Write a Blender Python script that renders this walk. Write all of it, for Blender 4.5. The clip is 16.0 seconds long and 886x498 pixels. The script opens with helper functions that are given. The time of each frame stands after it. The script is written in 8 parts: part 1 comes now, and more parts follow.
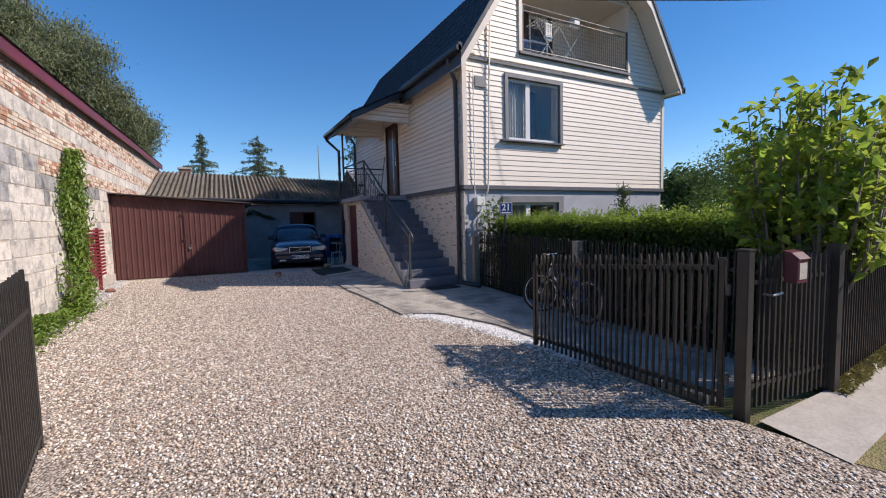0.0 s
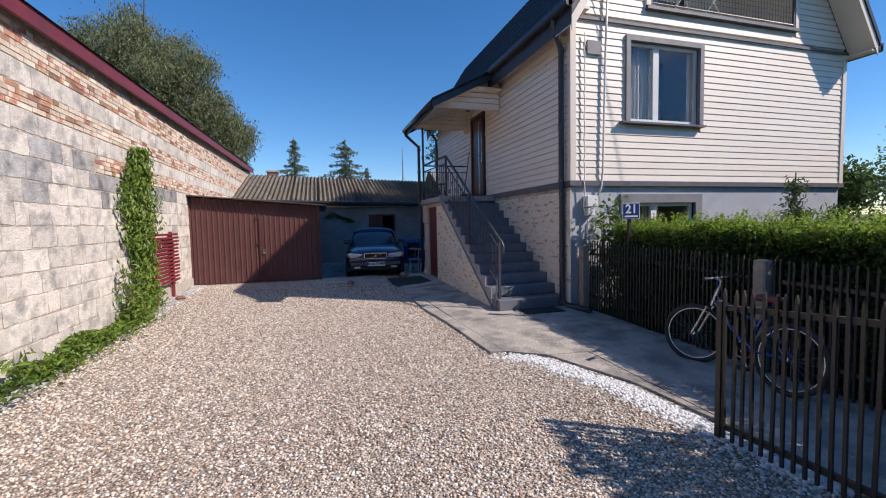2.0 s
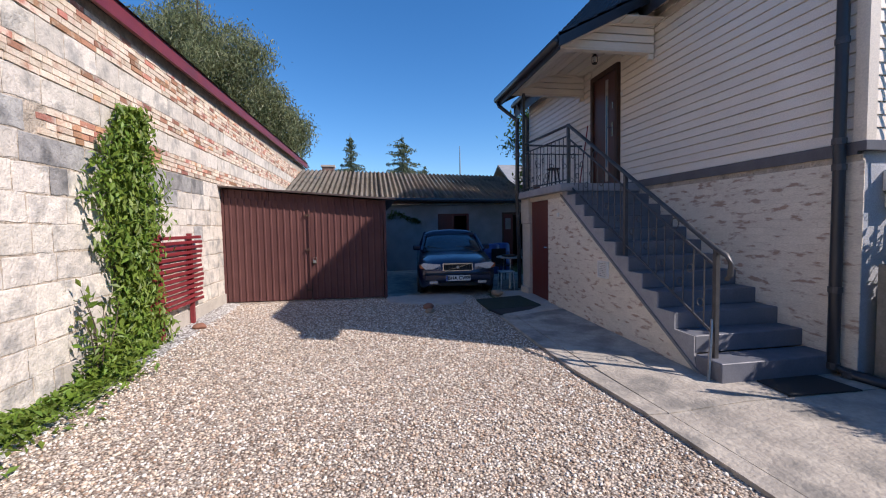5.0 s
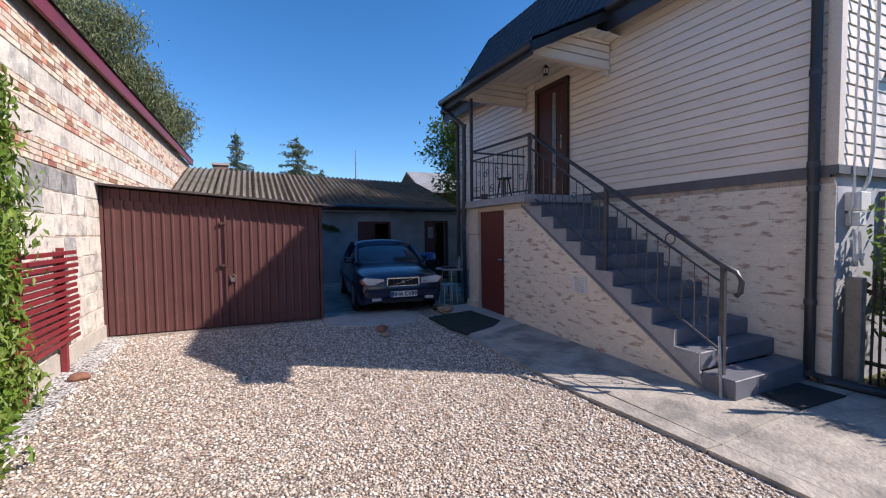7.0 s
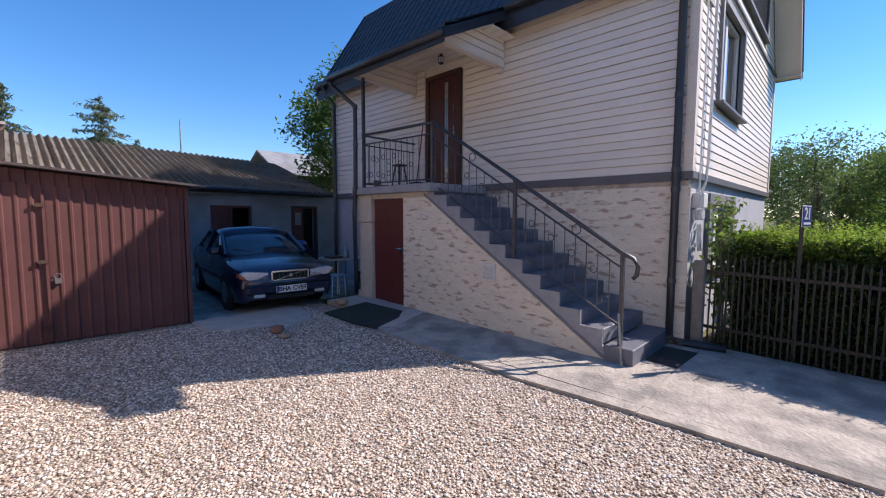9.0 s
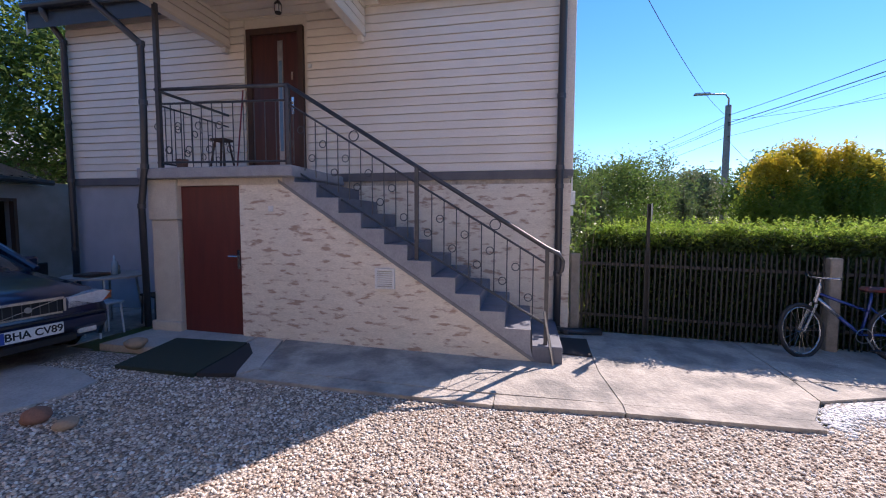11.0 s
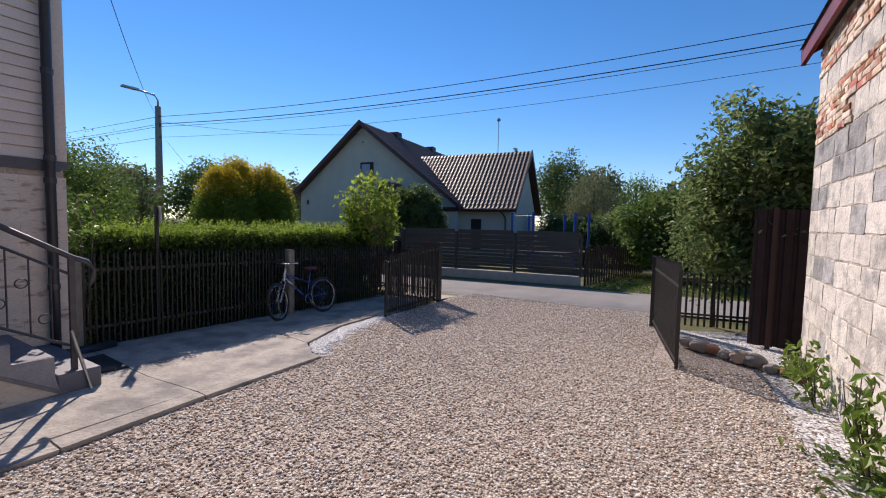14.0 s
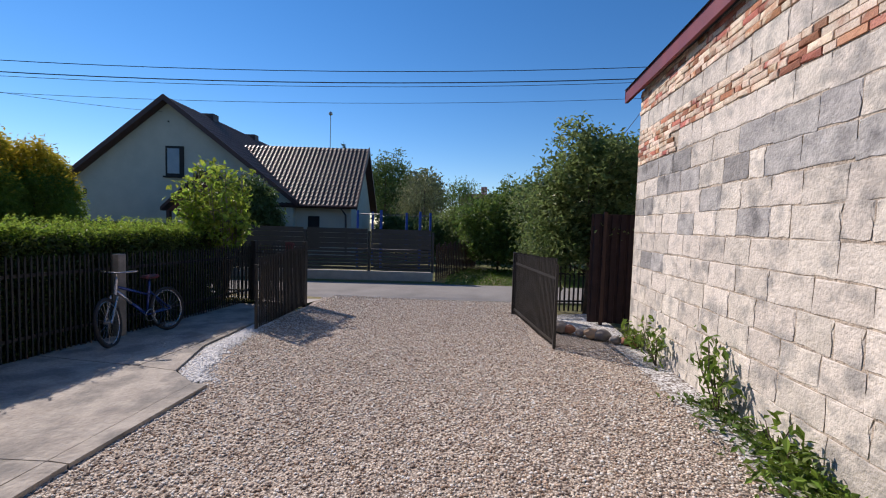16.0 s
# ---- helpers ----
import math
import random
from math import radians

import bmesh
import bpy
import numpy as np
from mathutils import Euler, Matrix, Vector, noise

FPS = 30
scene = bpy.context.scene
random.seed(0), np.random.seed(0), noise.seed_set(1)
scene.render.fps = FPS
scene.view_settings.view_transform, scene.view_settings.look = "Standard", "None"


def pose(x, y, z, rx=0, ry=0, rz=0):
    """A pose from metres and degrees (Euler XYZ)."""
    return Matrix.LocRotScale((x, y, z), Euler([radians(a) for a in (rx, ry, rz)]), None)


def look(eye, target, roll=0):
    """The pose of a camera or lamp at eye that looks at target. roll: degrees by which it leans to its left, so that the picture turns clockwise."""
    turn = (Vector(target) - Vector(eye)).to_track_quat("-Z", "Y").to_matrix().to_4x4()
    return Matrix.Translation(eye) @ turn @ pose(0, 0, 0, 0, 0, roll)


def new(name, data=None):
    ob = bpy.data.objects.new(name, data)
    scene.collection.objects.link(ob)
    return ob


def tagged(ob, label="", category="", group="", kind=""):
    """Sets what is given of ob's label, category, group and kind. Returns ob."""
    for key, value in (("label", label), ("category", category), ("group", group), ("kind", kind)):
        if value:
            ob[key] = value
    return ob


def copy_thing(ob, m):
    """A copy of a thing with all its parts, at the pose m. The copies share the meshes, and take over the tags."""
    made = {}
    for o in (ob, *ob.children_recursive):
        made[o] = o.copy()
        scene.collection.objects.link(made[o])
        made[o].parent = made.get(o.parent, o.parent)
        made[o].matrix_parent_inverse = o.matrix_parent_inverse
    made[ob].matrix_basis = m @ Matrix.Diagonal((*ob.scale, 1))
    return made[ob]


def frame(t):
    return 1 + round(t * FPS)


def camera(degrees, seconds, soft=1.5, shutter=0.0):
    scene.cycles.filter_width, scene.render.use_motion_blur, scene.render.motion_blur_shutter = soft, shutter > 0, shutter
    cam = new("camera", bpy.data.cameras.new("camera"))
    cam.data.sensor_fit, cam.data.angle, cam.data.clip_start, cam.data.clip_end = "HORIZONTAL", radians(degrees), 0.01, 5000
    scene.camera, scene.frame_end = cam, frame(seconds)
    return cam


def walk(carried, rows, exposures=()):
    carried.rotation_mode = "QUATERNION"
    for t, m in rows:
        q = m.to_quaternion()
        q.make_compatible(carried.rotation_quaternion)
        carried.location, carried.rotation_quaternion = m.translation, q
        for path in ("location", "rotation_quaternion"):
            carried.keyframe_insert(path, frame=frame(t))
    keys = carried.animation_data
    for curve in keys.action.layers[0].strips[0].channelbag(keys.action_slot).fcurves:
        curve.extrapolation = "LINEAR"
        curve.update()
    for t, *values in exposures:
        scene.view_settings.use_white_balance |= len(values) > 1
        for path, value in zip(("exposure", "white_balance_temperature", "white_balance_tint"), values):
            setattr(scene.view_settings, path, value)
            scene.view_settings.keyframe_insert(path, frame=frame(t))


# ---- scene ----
cam = camera(93.7, 16.0, 1.1)
PATH = [
    (0, (0.071, -0.214, 1.67), (0.997, 1.553, 1.526), -1.4),
    (0.5, (0.285, 0.25, 1.636), (1.125, 2.06, 1.504), -1.3),
    (1, (0.507, 0.654, 1.634), (1.261, 2.503, 1.509), -1.2),
    (1.5, (0.6, 1.03, 1.686), (1.266, 2.911, 1.561), -1.2),
    (2, (0.617, 1.475, 1.728), (1.185, 3.388, 1.602), -1.2),
    (2.5, (0.581, 1.9, 1.727), (1.052, 3.84, 1.594), -1.3),
    (3, (0.594, 2.451, 1.737), (0.975, 4.41, 1.602), -1.3),
    (3.5, (0.565, 3.055, 1.715), (0.878, 5.026, 1.587), -1.2),
    (3.7, (0.546, 3.284, 1.676), (0.847, 5.258, 1.56), -1.1),
    (5.8, (0.138, 5.459, 1.73), (0.573, 7.409, 1.627), -0.9),
    (6, (0.065, 5.593, 1.739), (0.565, 7.527, 1.64), -0.9),
    (6.5, (-0.157, 5.769, 1.756), (0.511, 7.652, 1.672), -0.7),
    (7, (-0.529, 5.773, 1.801), (0.31, 7.587, 1.714), -0.7),
    (7.5, (-0.859, 5.745, 1.857), (0.138, 7.476, 1.761), -0.8),
    (8, (-1.04, 5.898, 1.836), (0.101, 7.536, 1.717), -0.7),
    (8.2, (-1.078, 5.984, 1.849), (0.115, 7.584, 1.72), -0.4),
    (10.3, (-1.181, 7.811, 1.776), (0.636, 8.632, 1.615), 0.1),
    (10.5, (-1.125, 8.055, 1.757), (0.738, 8.763, 1.602), 0.2),
    (11, (-1.045, 8.553, 1.735), (0.912, 8.945, 1.595), 0.2),
    (11.5, (-0.956, 8.811, 1.736), (1.04, 8.828, 1.609), 0.3),
    (12, (-0.954, 9.084, 1.767), (1.002, 8.681, 1.651), 0.3),
    (12.5, (-1.043, 9.377, 1.783), (0.77, 8.54, 1.674), 0.5),
    (13, (-1.268, 9.622, 1.804), (0.307, 8.393, 1.694), 0.7),
    (13.5, (-1.362, 9.773, 1.799), (-0.061, 8.259, 1.684), 0.9),
    (14, (-1.346, 9.867, 1.81), (-0.318, 8.155, 1.688), 1.2),
    (14.5, (-1.212, 9.856, 1.827), (-0.408, 8.029, 1.701), 1.6),
    (15, (-0.938, 9.948, 1.807), (-0.319, 8.05, 1.687), 1.8),
    (15.5, (-0.586, 10.077, 1.785), (-0.135, 8.132, 1.663), 1.7),
    (16, (-0.232, 10.137, 1.82), (-0.011, 8.153, 1.706), 1.7),
]
walk(cam, [(t, look(eye, target, roll)) for t, eye, target, roll in PATH], exposures=[(0.0, 0.33, 6850, 18), (3.5, 0.33, 6720, 18), (6.0, 0.60, 6700, 18), (7.0, 0.62, 6720, 18), (8.5, 0.70, 6750, 20), (10.8, 0.94, 6750, 25), (11.8, 0.88, 6950, 26), (13.2, 0.49, 7050, 25), (14.5, 0.18, 6900, 20), (16.0, 0.12, 6850, 19)])

# ---- sky and sun ----
SUN = Vector((1.03, -0.645, 1.0)).normalized()
world = bpy.data.worlds.new("sky")
scene.world = world
world.use_nodes = True
wn = world.node_tree.nodes
sky = wn.new("ShaderNodeTexSky")
sky.sky_type = "NISHITA"
sky.sun_disc = False
sky.sun_elevation = math.asin(SUN.z)
sky.sun_rotation = math.atan2(SUN.x, SUN.y)
sky.altitude, sky.air_density, sky.dust_density, sky.ozone_density = 0, 1.0, 0.0, 6.0
deep = wn.new("ShaderNodeHueSaturation")
deep.inputs["Saturation"].default_value = 1.22
world.node_tree.links.new(sky.outputs[0], deep.inputs["Color"])
world.node_tree.links.new(deep.outputs[0], wn["Background"].inputs[0])
wn["Background"].inputs[1].default_value = 0.122
sun_data = bpy.data.lights.new("sun", "SUN")
sun_data.energy, sun_data.angle, sun_data.color = 4.3, radians(0.53), (1.0, 0.94, 0.86)
sun = new("sun", sun_data)
sun.matrix_basis = look((30, -20, 40), Vector((30, -20, 40)) - SUN)

# ---- materials ----
def mat(name, c1, c2=None, scale=6.0, rough=0.7, metal=0.0, bump=0.15, grain=60.0, stain=None, stain_scale=0.8,
        vary=0.0, island=0.0, stretch=(1, 1, 1), spec=0.5, coat=0.0, translucent=0.0, dist=0.01, edge=(0.52, 0.72)):
    """Two-scale procedural surface: c1 to c2 by a coarse noise, stains at a larger scale, grain in the relief."""
    m = bpy.data.materials.new(name)
    m.use_nodes = True
    nt = m.node_tree
    n, l = nt.nodes, nt.links
    b = n["Principled BSDF"]
    c2 = c2 or tuple(v * 0.85 for v in c1)
    tc = n.new("ShaderNodeNewGeometry")
    mp = n.new("ShaderNodeMapping")
    mp.inputs["Scale"].default_value = stretch
    l.new(tc.outputs["Position"], mp.inputs[0])

    def tex(sc, detail=4.0):
        t = n.new("ShaderNodeTexNoise")
        t.inputs["Scale"].default_value, t.inputs["Detail"].default_value = sc, detail
        l.new(mp.outputs[0], t.inputs["Vector"])
        return t

    def mix(f, a, bb, mode="MIX"):
        x = n.new("ShaderNodeMix")
        x.data_type, x.blend_type = "RGBA", mode
        if isinstance(f, float):
            x.inputs[0].default_value = f
        else:
            l.new(f, x.inputs[0])
        for i, v in ((6, a), (7, bb)):
            if isinstance(v, tuple):
                x.inputs[i].default_value = (*v[:3], 1)
            else:
                l.new(v, x.inputs[i])
        return x.outputs[2]

    def ramp(src, lo, hi):
        r = n.new("ShaderNodeMapRange")
        r.inputs[1].default_value, r.inputs[2].default_value = lo, hi
        l.new(src, r.inputs[0])
        return r.outputs[0]

    coarse, fine = tex(scale), tex(grain, 3.0)
    col = mix(ramp(coarse.outputs[0], 0.35, 0.65), tuple(c1), tuple(c2))
    if stain:
        big = tex(stain_scale, 6.0)
        col = mix(ramp(big.outputs[0], *edge), col, tuple(stain))
    col = mix(ramp(fine.outputs[0], 0.3, 0.75), col, mix(0.22, col, (0.02, 0.02, 0.02)))
    if vary or island:
        if vary:
            src = n.new("ShaderNodeObjectInfo").outputs["Random"]
        else:
            src = n.new("ShaderNodeNewGeometry").outputs["Random Per Island"]
        amount = vary or island
        hsv = n.new("ShaderNodeHueSaturation")
        mr = n.new("ShaderNodeMapRange")
        mr.inputs[3].default_value, mr.inputs[4].default_value = 1 - amount, 1 + amount
        l.new(src, mr.inputs[0])
        l.new(mr.outputs[0], hsv.inputs["Value"])
        mh = n.new("ShaderNodeMath")
        mh.operation = "MULTIPLY"
        mh.inputs[1].default_value = 37.3
        l.new(src, mh.inputs[0])
        fr = n.new("ShaderNodeMath")
        fr.operation = "FRACT"
        l.new(mh.outputs[0], fr.inputs[0])
        ms = n.new("ShaderNodeMapRange")
        ms.inputs[3].default_value, ms.inputs[4].default_value = 0.5 - 0.05 * amount, 0.5 + 0.05 * amount
        l.new(fr.outputs[0], ms.inputs[0])
        l.new(ms.outputs[0], hsv.inputs["Hue"])
        l.new(col, hsv.inputs["Color"])
        col = hsv.outputs[0]
    l.new(col, b.inputs["Base Color"])
    b.inputs["Roughness"].default_value = rough
    rr = n.new("ShaderNodeMapRange")
    rr.inputs[3].default_value, rr.inputs[4].default_value = max(0.03, rough - 0.1), min(1, rough + 0.1)
    l.new(coarse.outputs[0], rr.inputs[0])
    l.new(rr.outputs[0], b.inputs["Roughness"])
    b.inputs["Metallic"].default_value = metal
    b.inputs["Specular IOR Level"].default_value = spec
    b.inputs["Coat Weight"].default_value = coat
    b.inputs["Coat Roughness"].default_value = 0.05
    if bump:
        add = n.new("ShaderNodeMath")
        add.operation = "ADD"
        l.new(coarse.outputs[0], add.inputs[0])
        l.new(fine.outputs[0], add.inputs[1])
        bp = n.new("ShaderNodeBump")
        bp.inputs["Strength"].default_value, bp.inputs["Distance"].default_value = bump, dist
        l.new(add.outputs[0], bp.inputs["Height"])
        l.new(bp.outputs[0], b.inputs["Normal"])
    if translucent:
        tr = n.new("ShaderNodeBsdfTranslucent")
        l.new(col, tr.inputs[0])
        ms2 = n.new("ShaderNodeMixShader")
        ms2.inputs[0].default_value = translucent
        l.new(b.outputs[0], ms2.inputs[1])
        l.new(tr.outputs[0], ms2.inputs[2])
        l.new(ms2.outputs[0], n["Material Output"].inputs[0])
    return m


def gravel_mat(name, tones, size, bump=0.6):
    """Loose stones: every cell of a cell pattern takes its own tone, with rounded relief between."""
    m = bpy.data.materials.new(name)
    m.use_nodes = True
    n, l = m.node_tree.nodes, m.node_tree.links
    b = n["Principled BSDF"]
    tc = n.new("ShaderNodeTexCoord")
    vo = n.new("ShaderNodeTexVoronoi")
    vo.inputs["Scale"].default_value = 1 / size
    l.new(tc.outputs["Object"], vo.inputs["Vector"])
    sep = n.new("ShaderNodeSeparateColor")
    l.new(vo.outputs["Color"], sep.inputs[0])
    cr = n.new("ShaderNodeValToRGB")
    cr.color_ramp.elements[0].color, cr.color_ramp.elements[1].color = (*tones[0], 1), (*tones[-1], 1)
    for i, t in enumerate(tones[1:-1]):
        cr.color_ramp.elements.new((i + 1) / (len(tones) - 1)).color = (*t, 1)
    l.new(sep.outputs[0], cr.inputs[0])
    big = n.new("ShaderNodeTexNoise")
    big.inputs["Scale"].default_value = 0.7
    l.new(tc.outputs["Object"], big.inputs["Vector"])
    mx = n.new("ShaderNodeMix")
    mx.data_type, mx.blend_type = "RGBA", "MULTIPLY"
    mx.inputs[0].default_value = 0.35
    l.new(cr.outputs[0], mx.inputs[6])
    l.new(big.outputs[0], mx.inputs[7])
    heap = n.new("ShaderNodeTexVoronoi")
    heap.inputs["Scale"].default_value = 0.33 / size
    l.new(tc.outputs["Object"], heap.inputs["Vector"])
    hs = n.new("ShaderNodeSeparateColor")
    l.new(heap.outputs["Color"], hs.inputs[0])
    hr = n.new("ShaderNodeMapRange")
    hr.inputs[3].default_value, hr.inputs[4].default_value = 0.72, 1.12
    l.new(hs.outputs[1], hr.inputs[0])
    hm = n.new("ShaderNodeMix")
    hm.data_type, hm.blend_type = "RGBA", "MULTIPLY"
    hm.inputs[0].default_value = 1.0
    l.new(mx.outputs[2], hm.inputs[6])
    l.new(hr.outputs[0], hm.inputs[7])
    gap = n.new("ShaderNodeMapRange")
    gap.inputs[1].default_value, gap.inputs[2].default_value = 0.35, 0.75
    l.new(vo.outputs["Distance"], gap.inputs[0])
    mg = n.new("ShaderNodeMix")
    mg.data_type = "RGBA"
    l.new(gap.outputs[0], mg.inputs[0])
    l.new(hm.outputs[2], mg.inputs[6])
    mg.inputs[7].default_value = (0.12, 0.09, 0.07, 1)
    l.new(mg.outputs[2], b.inputs["Base Color"])
    b.inputs["Roughness"].default_value = 0.85
    bp = n.new("ShaderNodeBump")
    bp.invert = True
    bp.inputs["Strength"].default_value, bp.inputs["Distance"].default_value = bump, size * 0.6
    l.new(vo.outputs["Distance"], bp.inputs["Height"])
    l.new(bp.outputs[0], b.inputs["Normal"])
    return m


def glass_mat(name, tint, rough=0.02):
    m = bpy.data.materials.new(name)
    m.use_nodes = True
    b = m.node_tree.nodes["Principled BSDF"]
    b.inputs["Base Color"].default_value = (*tint, 1)
    b.inputs["Roughness"].default_value, b.inputs["Transmission Weight"].default_value = rough, 1.0
    b.inputs["IOR"].default_value = 1.45
    return m


M = {}
M["siding"] = mat("siding", (0.88, 0.79, 0.68), (0.84, 0.75, 0.64), 2, 0.45, bump=0.05, grain=90, vary=0.03)
M["trim_cream"] = mat("trim_cream", (0.80, 0.71, 0.60), (0.76, 0.67, 0.56), 3, 0.45, bump=0.03)
M["plinth"] = mat("plinth", (0.44, 0.46, 0.50), (0.40, 0.42, 0.46), 4, 0.9, bump=0.45, grain=70, dist=0.008, stain=(0.34, 0.36, 0.40), stain_scale=1.1)
M["band"] = mat("band", (0.13, 0.13, 0.145), (0.10, 0.10, 0.115), 5, 0.5, bump=0.05)
M["trim_grey"] = mat("trim_grey", (0.23, 0.23, 0.24), (0.19, 0.19, 0.20), 5, 0.6, bump=0.1)
M["gutter"] = mat("gutter", (0.028, 0.03, 0.037), (0.035, 0.037, 0.045), 5, 0.35, bump=0.02)
M["roof_dark"] = mat("roof_dark", (0.030, 0.031, 0.037), (0.042, 0.043, 0.05), 8, 0.5, bump=0.1)
M["clad"] = mat("clad", (0.85, 0.77, 0.65), (0.78, 0.70, 0.585), 9, 0.85, bump=0.5, grain=45, vary=0.03, stretch=(1, 0.75, 2.6), stain=(0.47, 0.33, 0.25), stain_scale=7.0, edge=(0.555, 0.66))
M["cream_stone"] = mat("cream_stone", (0.60, 0.54, 0.45), (0.54, 0.48, 0.40), 7, 0.85, bump=0.3)
M["step"] = mat("step", (0.155, 0.165, 0.20), (0.13, 0.14, 0.17), 6, 0.55, bump=0.15, stain=(0.20, 0.21, 0.24))
M["step_side"] = mat("step_side", (0.36, 0.36, 0.38), (0.31, 0.31, 0.33), 8, 0.8, bump=0.3, stain=(0.27, 0.28, 0.31), stain_scale=3)
M["iron"] = mat("iron", (0.09, 0.09, 0.095), (0.065, 0.065, 0.07), 12, 0.45, 0.3, bump=0.1)
M["black_paint"] = mat("black_paint", (0.024, 0.022, 0.020), (0.036, 0.032, 0.028), 14, 0.5, bump=0.1, spec=0.45)
M["door_brown"] = mat("door_brown", (0.105, 0.020, 0.016), (0.135, 0.026, 0.020), 4, 0.5, bump=0.06, stretch=(3, 3, 0.4))
M["door_entry"] = mat("door_entry", (0.055, 0.012, 0.010), (0.085, 0.02, 0.014), 4, 0.4, bump=0.05, stretch=(4, 4, 0.4))
M["white"] = mat("white", (0.8, 0.8, 0.78), (0.74, 0.74, 0.72), 4, 0.35, bump=0.02)
M["chrome"] = mat("chrome", (0.7, 0.7, 0.7), (0.6, 0.6, 0.6), 5, 0.2, 1.0, bump=0.0)
M["steel"] = mat("steel", (0.45, 0.45, 0.45), (0.35, 0.35, 0.35), 12, 0.35, 0.9, bump=0.05)
M["concrete"] = mat("concrete", (0.50, 0.455, 0.39), (0.40, 0.36, 0.31), 5, 0.9, bump=0.7, grain=26, stain=(0.25, 0.235, 0.21), stain_scale=2.6, edge=(0.45, 0.63), dist=0.02)
M["concrete_pale"] = mat("concrete_pale", (0.52, 0.48, 0.42), (0.45, 0.41, 0.36), 5, 0.9, bump=0.4, grain=40)
M["post_concrete"] = mat("post_concrete", (0.33, 0.29, 0.24), (0.25, 0.22, 0.18), 9, 0.9, bump=0.5, grain=50)
M["mortar"] = mat("mortar", (0.60, 0.51, 0.41), (0.44, 0.375, 0.30), 9, 0.95, bump=1.0, grain=40, stain=(0.30, 0.265, 0.22), stain_scale=5, dist=0.02)
M["block"] = mat("block", (0.76, 0.705, 0.62), (0.63, 0.585, 0.515), 9, 0.95, bump=0.9, grain=42, stain=(0.40, 0.385, 0.355), stain_scale=4.5, vary=0.12, dist=0.012, edge=(0.5, 0.68))
M["block_grey"] = mat("block_grey", (0.46, 0.45, 0.43), (0.33, 0.325, 0.315), 8, 0.95, bump=0.9, grain=42, stain=(0.16, 0.16, 0.16), stain_scale=4.5, vary=0.25, dist=0.012)
M["brick_red"] = mat("brick_red", (0.50, 0.20, 0.12), (0.42, 0.17, 0.11), 12, 0.95, bump=0.8, vary=0.45, stain=(0.70, 0.55, 0.42), stain_scale=6, edge=(0.5, 0.62))
M["brick_pale"] = mat("brick_pale", (0.84, 0.72, 0.57), (0.74, 0.56, 0.43), 12, 0.95, bump=0.8, vary=0.25, stain=(0.60, 0.30, 0.19), stain_scale=6)
M["brick_red_far"] = mat("brick_red_far", (0.52, 0.26, 0.17), (0.44, 0.21, 0.14), 12, 0.95, bump=0.8, island=0.4, stain=(0.72, 0.60, 0.48), stain_scale=6, edge=(0.5, 0.62))
M["brick_pale_far"] = mat("brick_pale_far", (0.80, 0.70, 0.57), (0.72, 0.58, 0.46), 12, 0.95, bump=0.8, island=0.18, stain=(0.56, 0.33, 0.23), stain_scale=6, edge=(0.56, 0.74))
M["block_far"] = mat("block_far", (0.74, 0.695, 0.62), (0.60, 0.565, 0.505), 7, 0.95, bump=0.6, grain=42, island=0.12, stain=(0.44, 0.42, 0.385), stain_scale=4.5)
M["fascia_red"] = mat("fascia_red", (0.17, 0.022, 0.032), (0.21, 0.032, 0.04), 5, 0.5, bump=0.1, stain=(0.12, 0.03, 0.03))
M["rack_red"] = mat("rack_red", (0.27, 0.028, 0.035), (0.21, 0.024, 0.03), 6, 0.5, bump=0.15, stretch=(1, 0.3, 3))
M["shed_metal"] = mat("shed_metal", (0.142, 0.062, 0.057), (0.124, 0.053, 0.049), 3, 0.6, bump=0.05, stain=(0.165, 0.075, 0.068), spec=0.2)
M["asbestos"] = mat("asbestos", (0.72, 0.67, 0.60), (0.60, 0.55, 0.49), 6, 0.95, bump=0.5, grain=30, stain=(0.40, 0.37, 0.33), stain_scale=1.5, edge=(0.55, 0.75))
M["render_grey"] = mat("render_grey", (0.30, 0.31, 0.33), (0.25, 0.26, 0.27), 3, 0.95, bump=0.5, stain=(0.19, 0.19, 0.19))
M["old_wood"] = mat("old_wood", (0.06, 0.03, 0.022), (0.09, 0.045, 0.03), 5, 0.8, bump=0.3, stretch=(4, 4, 0.5))
M["asphalt"] = mat("asphalt", (0.30, 0.285, 0.26), (0.26, 0.245, 0.225), 1.2, 0.9, bump=0.3, grain=35, stain=(0.21, 0.20, 0.185))
M["grass_ground"] = mat("grass_ground", (0.10, 0.13, 0.03), (0.17, 0.155, 0.06), 2.5, 0.95, bump=0.9, grain=50, stain=(0.22, 0.19, 0.10), stain_scale=0.4, dist=0.04)
M["dry_grass"] = mat("dry_grass", (0.36, 0.29, 0.14), (0.25, 0.23, 0.09), 5, 0.95, bump=0.9, grain=60, dist=0.03)
M["soil"] = mat("soil", (0.10, 0.085, 0.07), (0.07, 0.06, 0.05), 8, 0.95, bump=0.9, grain=50, dist=0.03)
M["rubber"] = mat("rubber", (0.02, 0.02, 0.022), (0.03, 0.03, 0.03), 10, 0.8, bump=0.2)
M["mat_green"] = mat("mat_green", (0.020, 0.035, 0.022), (0.028, 0.045, 0.03), 30, 0.95, bump=0.8, grain=140)
M["dark"] = mat("dark", (0.012, 0.012, 0.013), (0.02, 0.018, 0.017), 5, 0.8, bump=0.05)
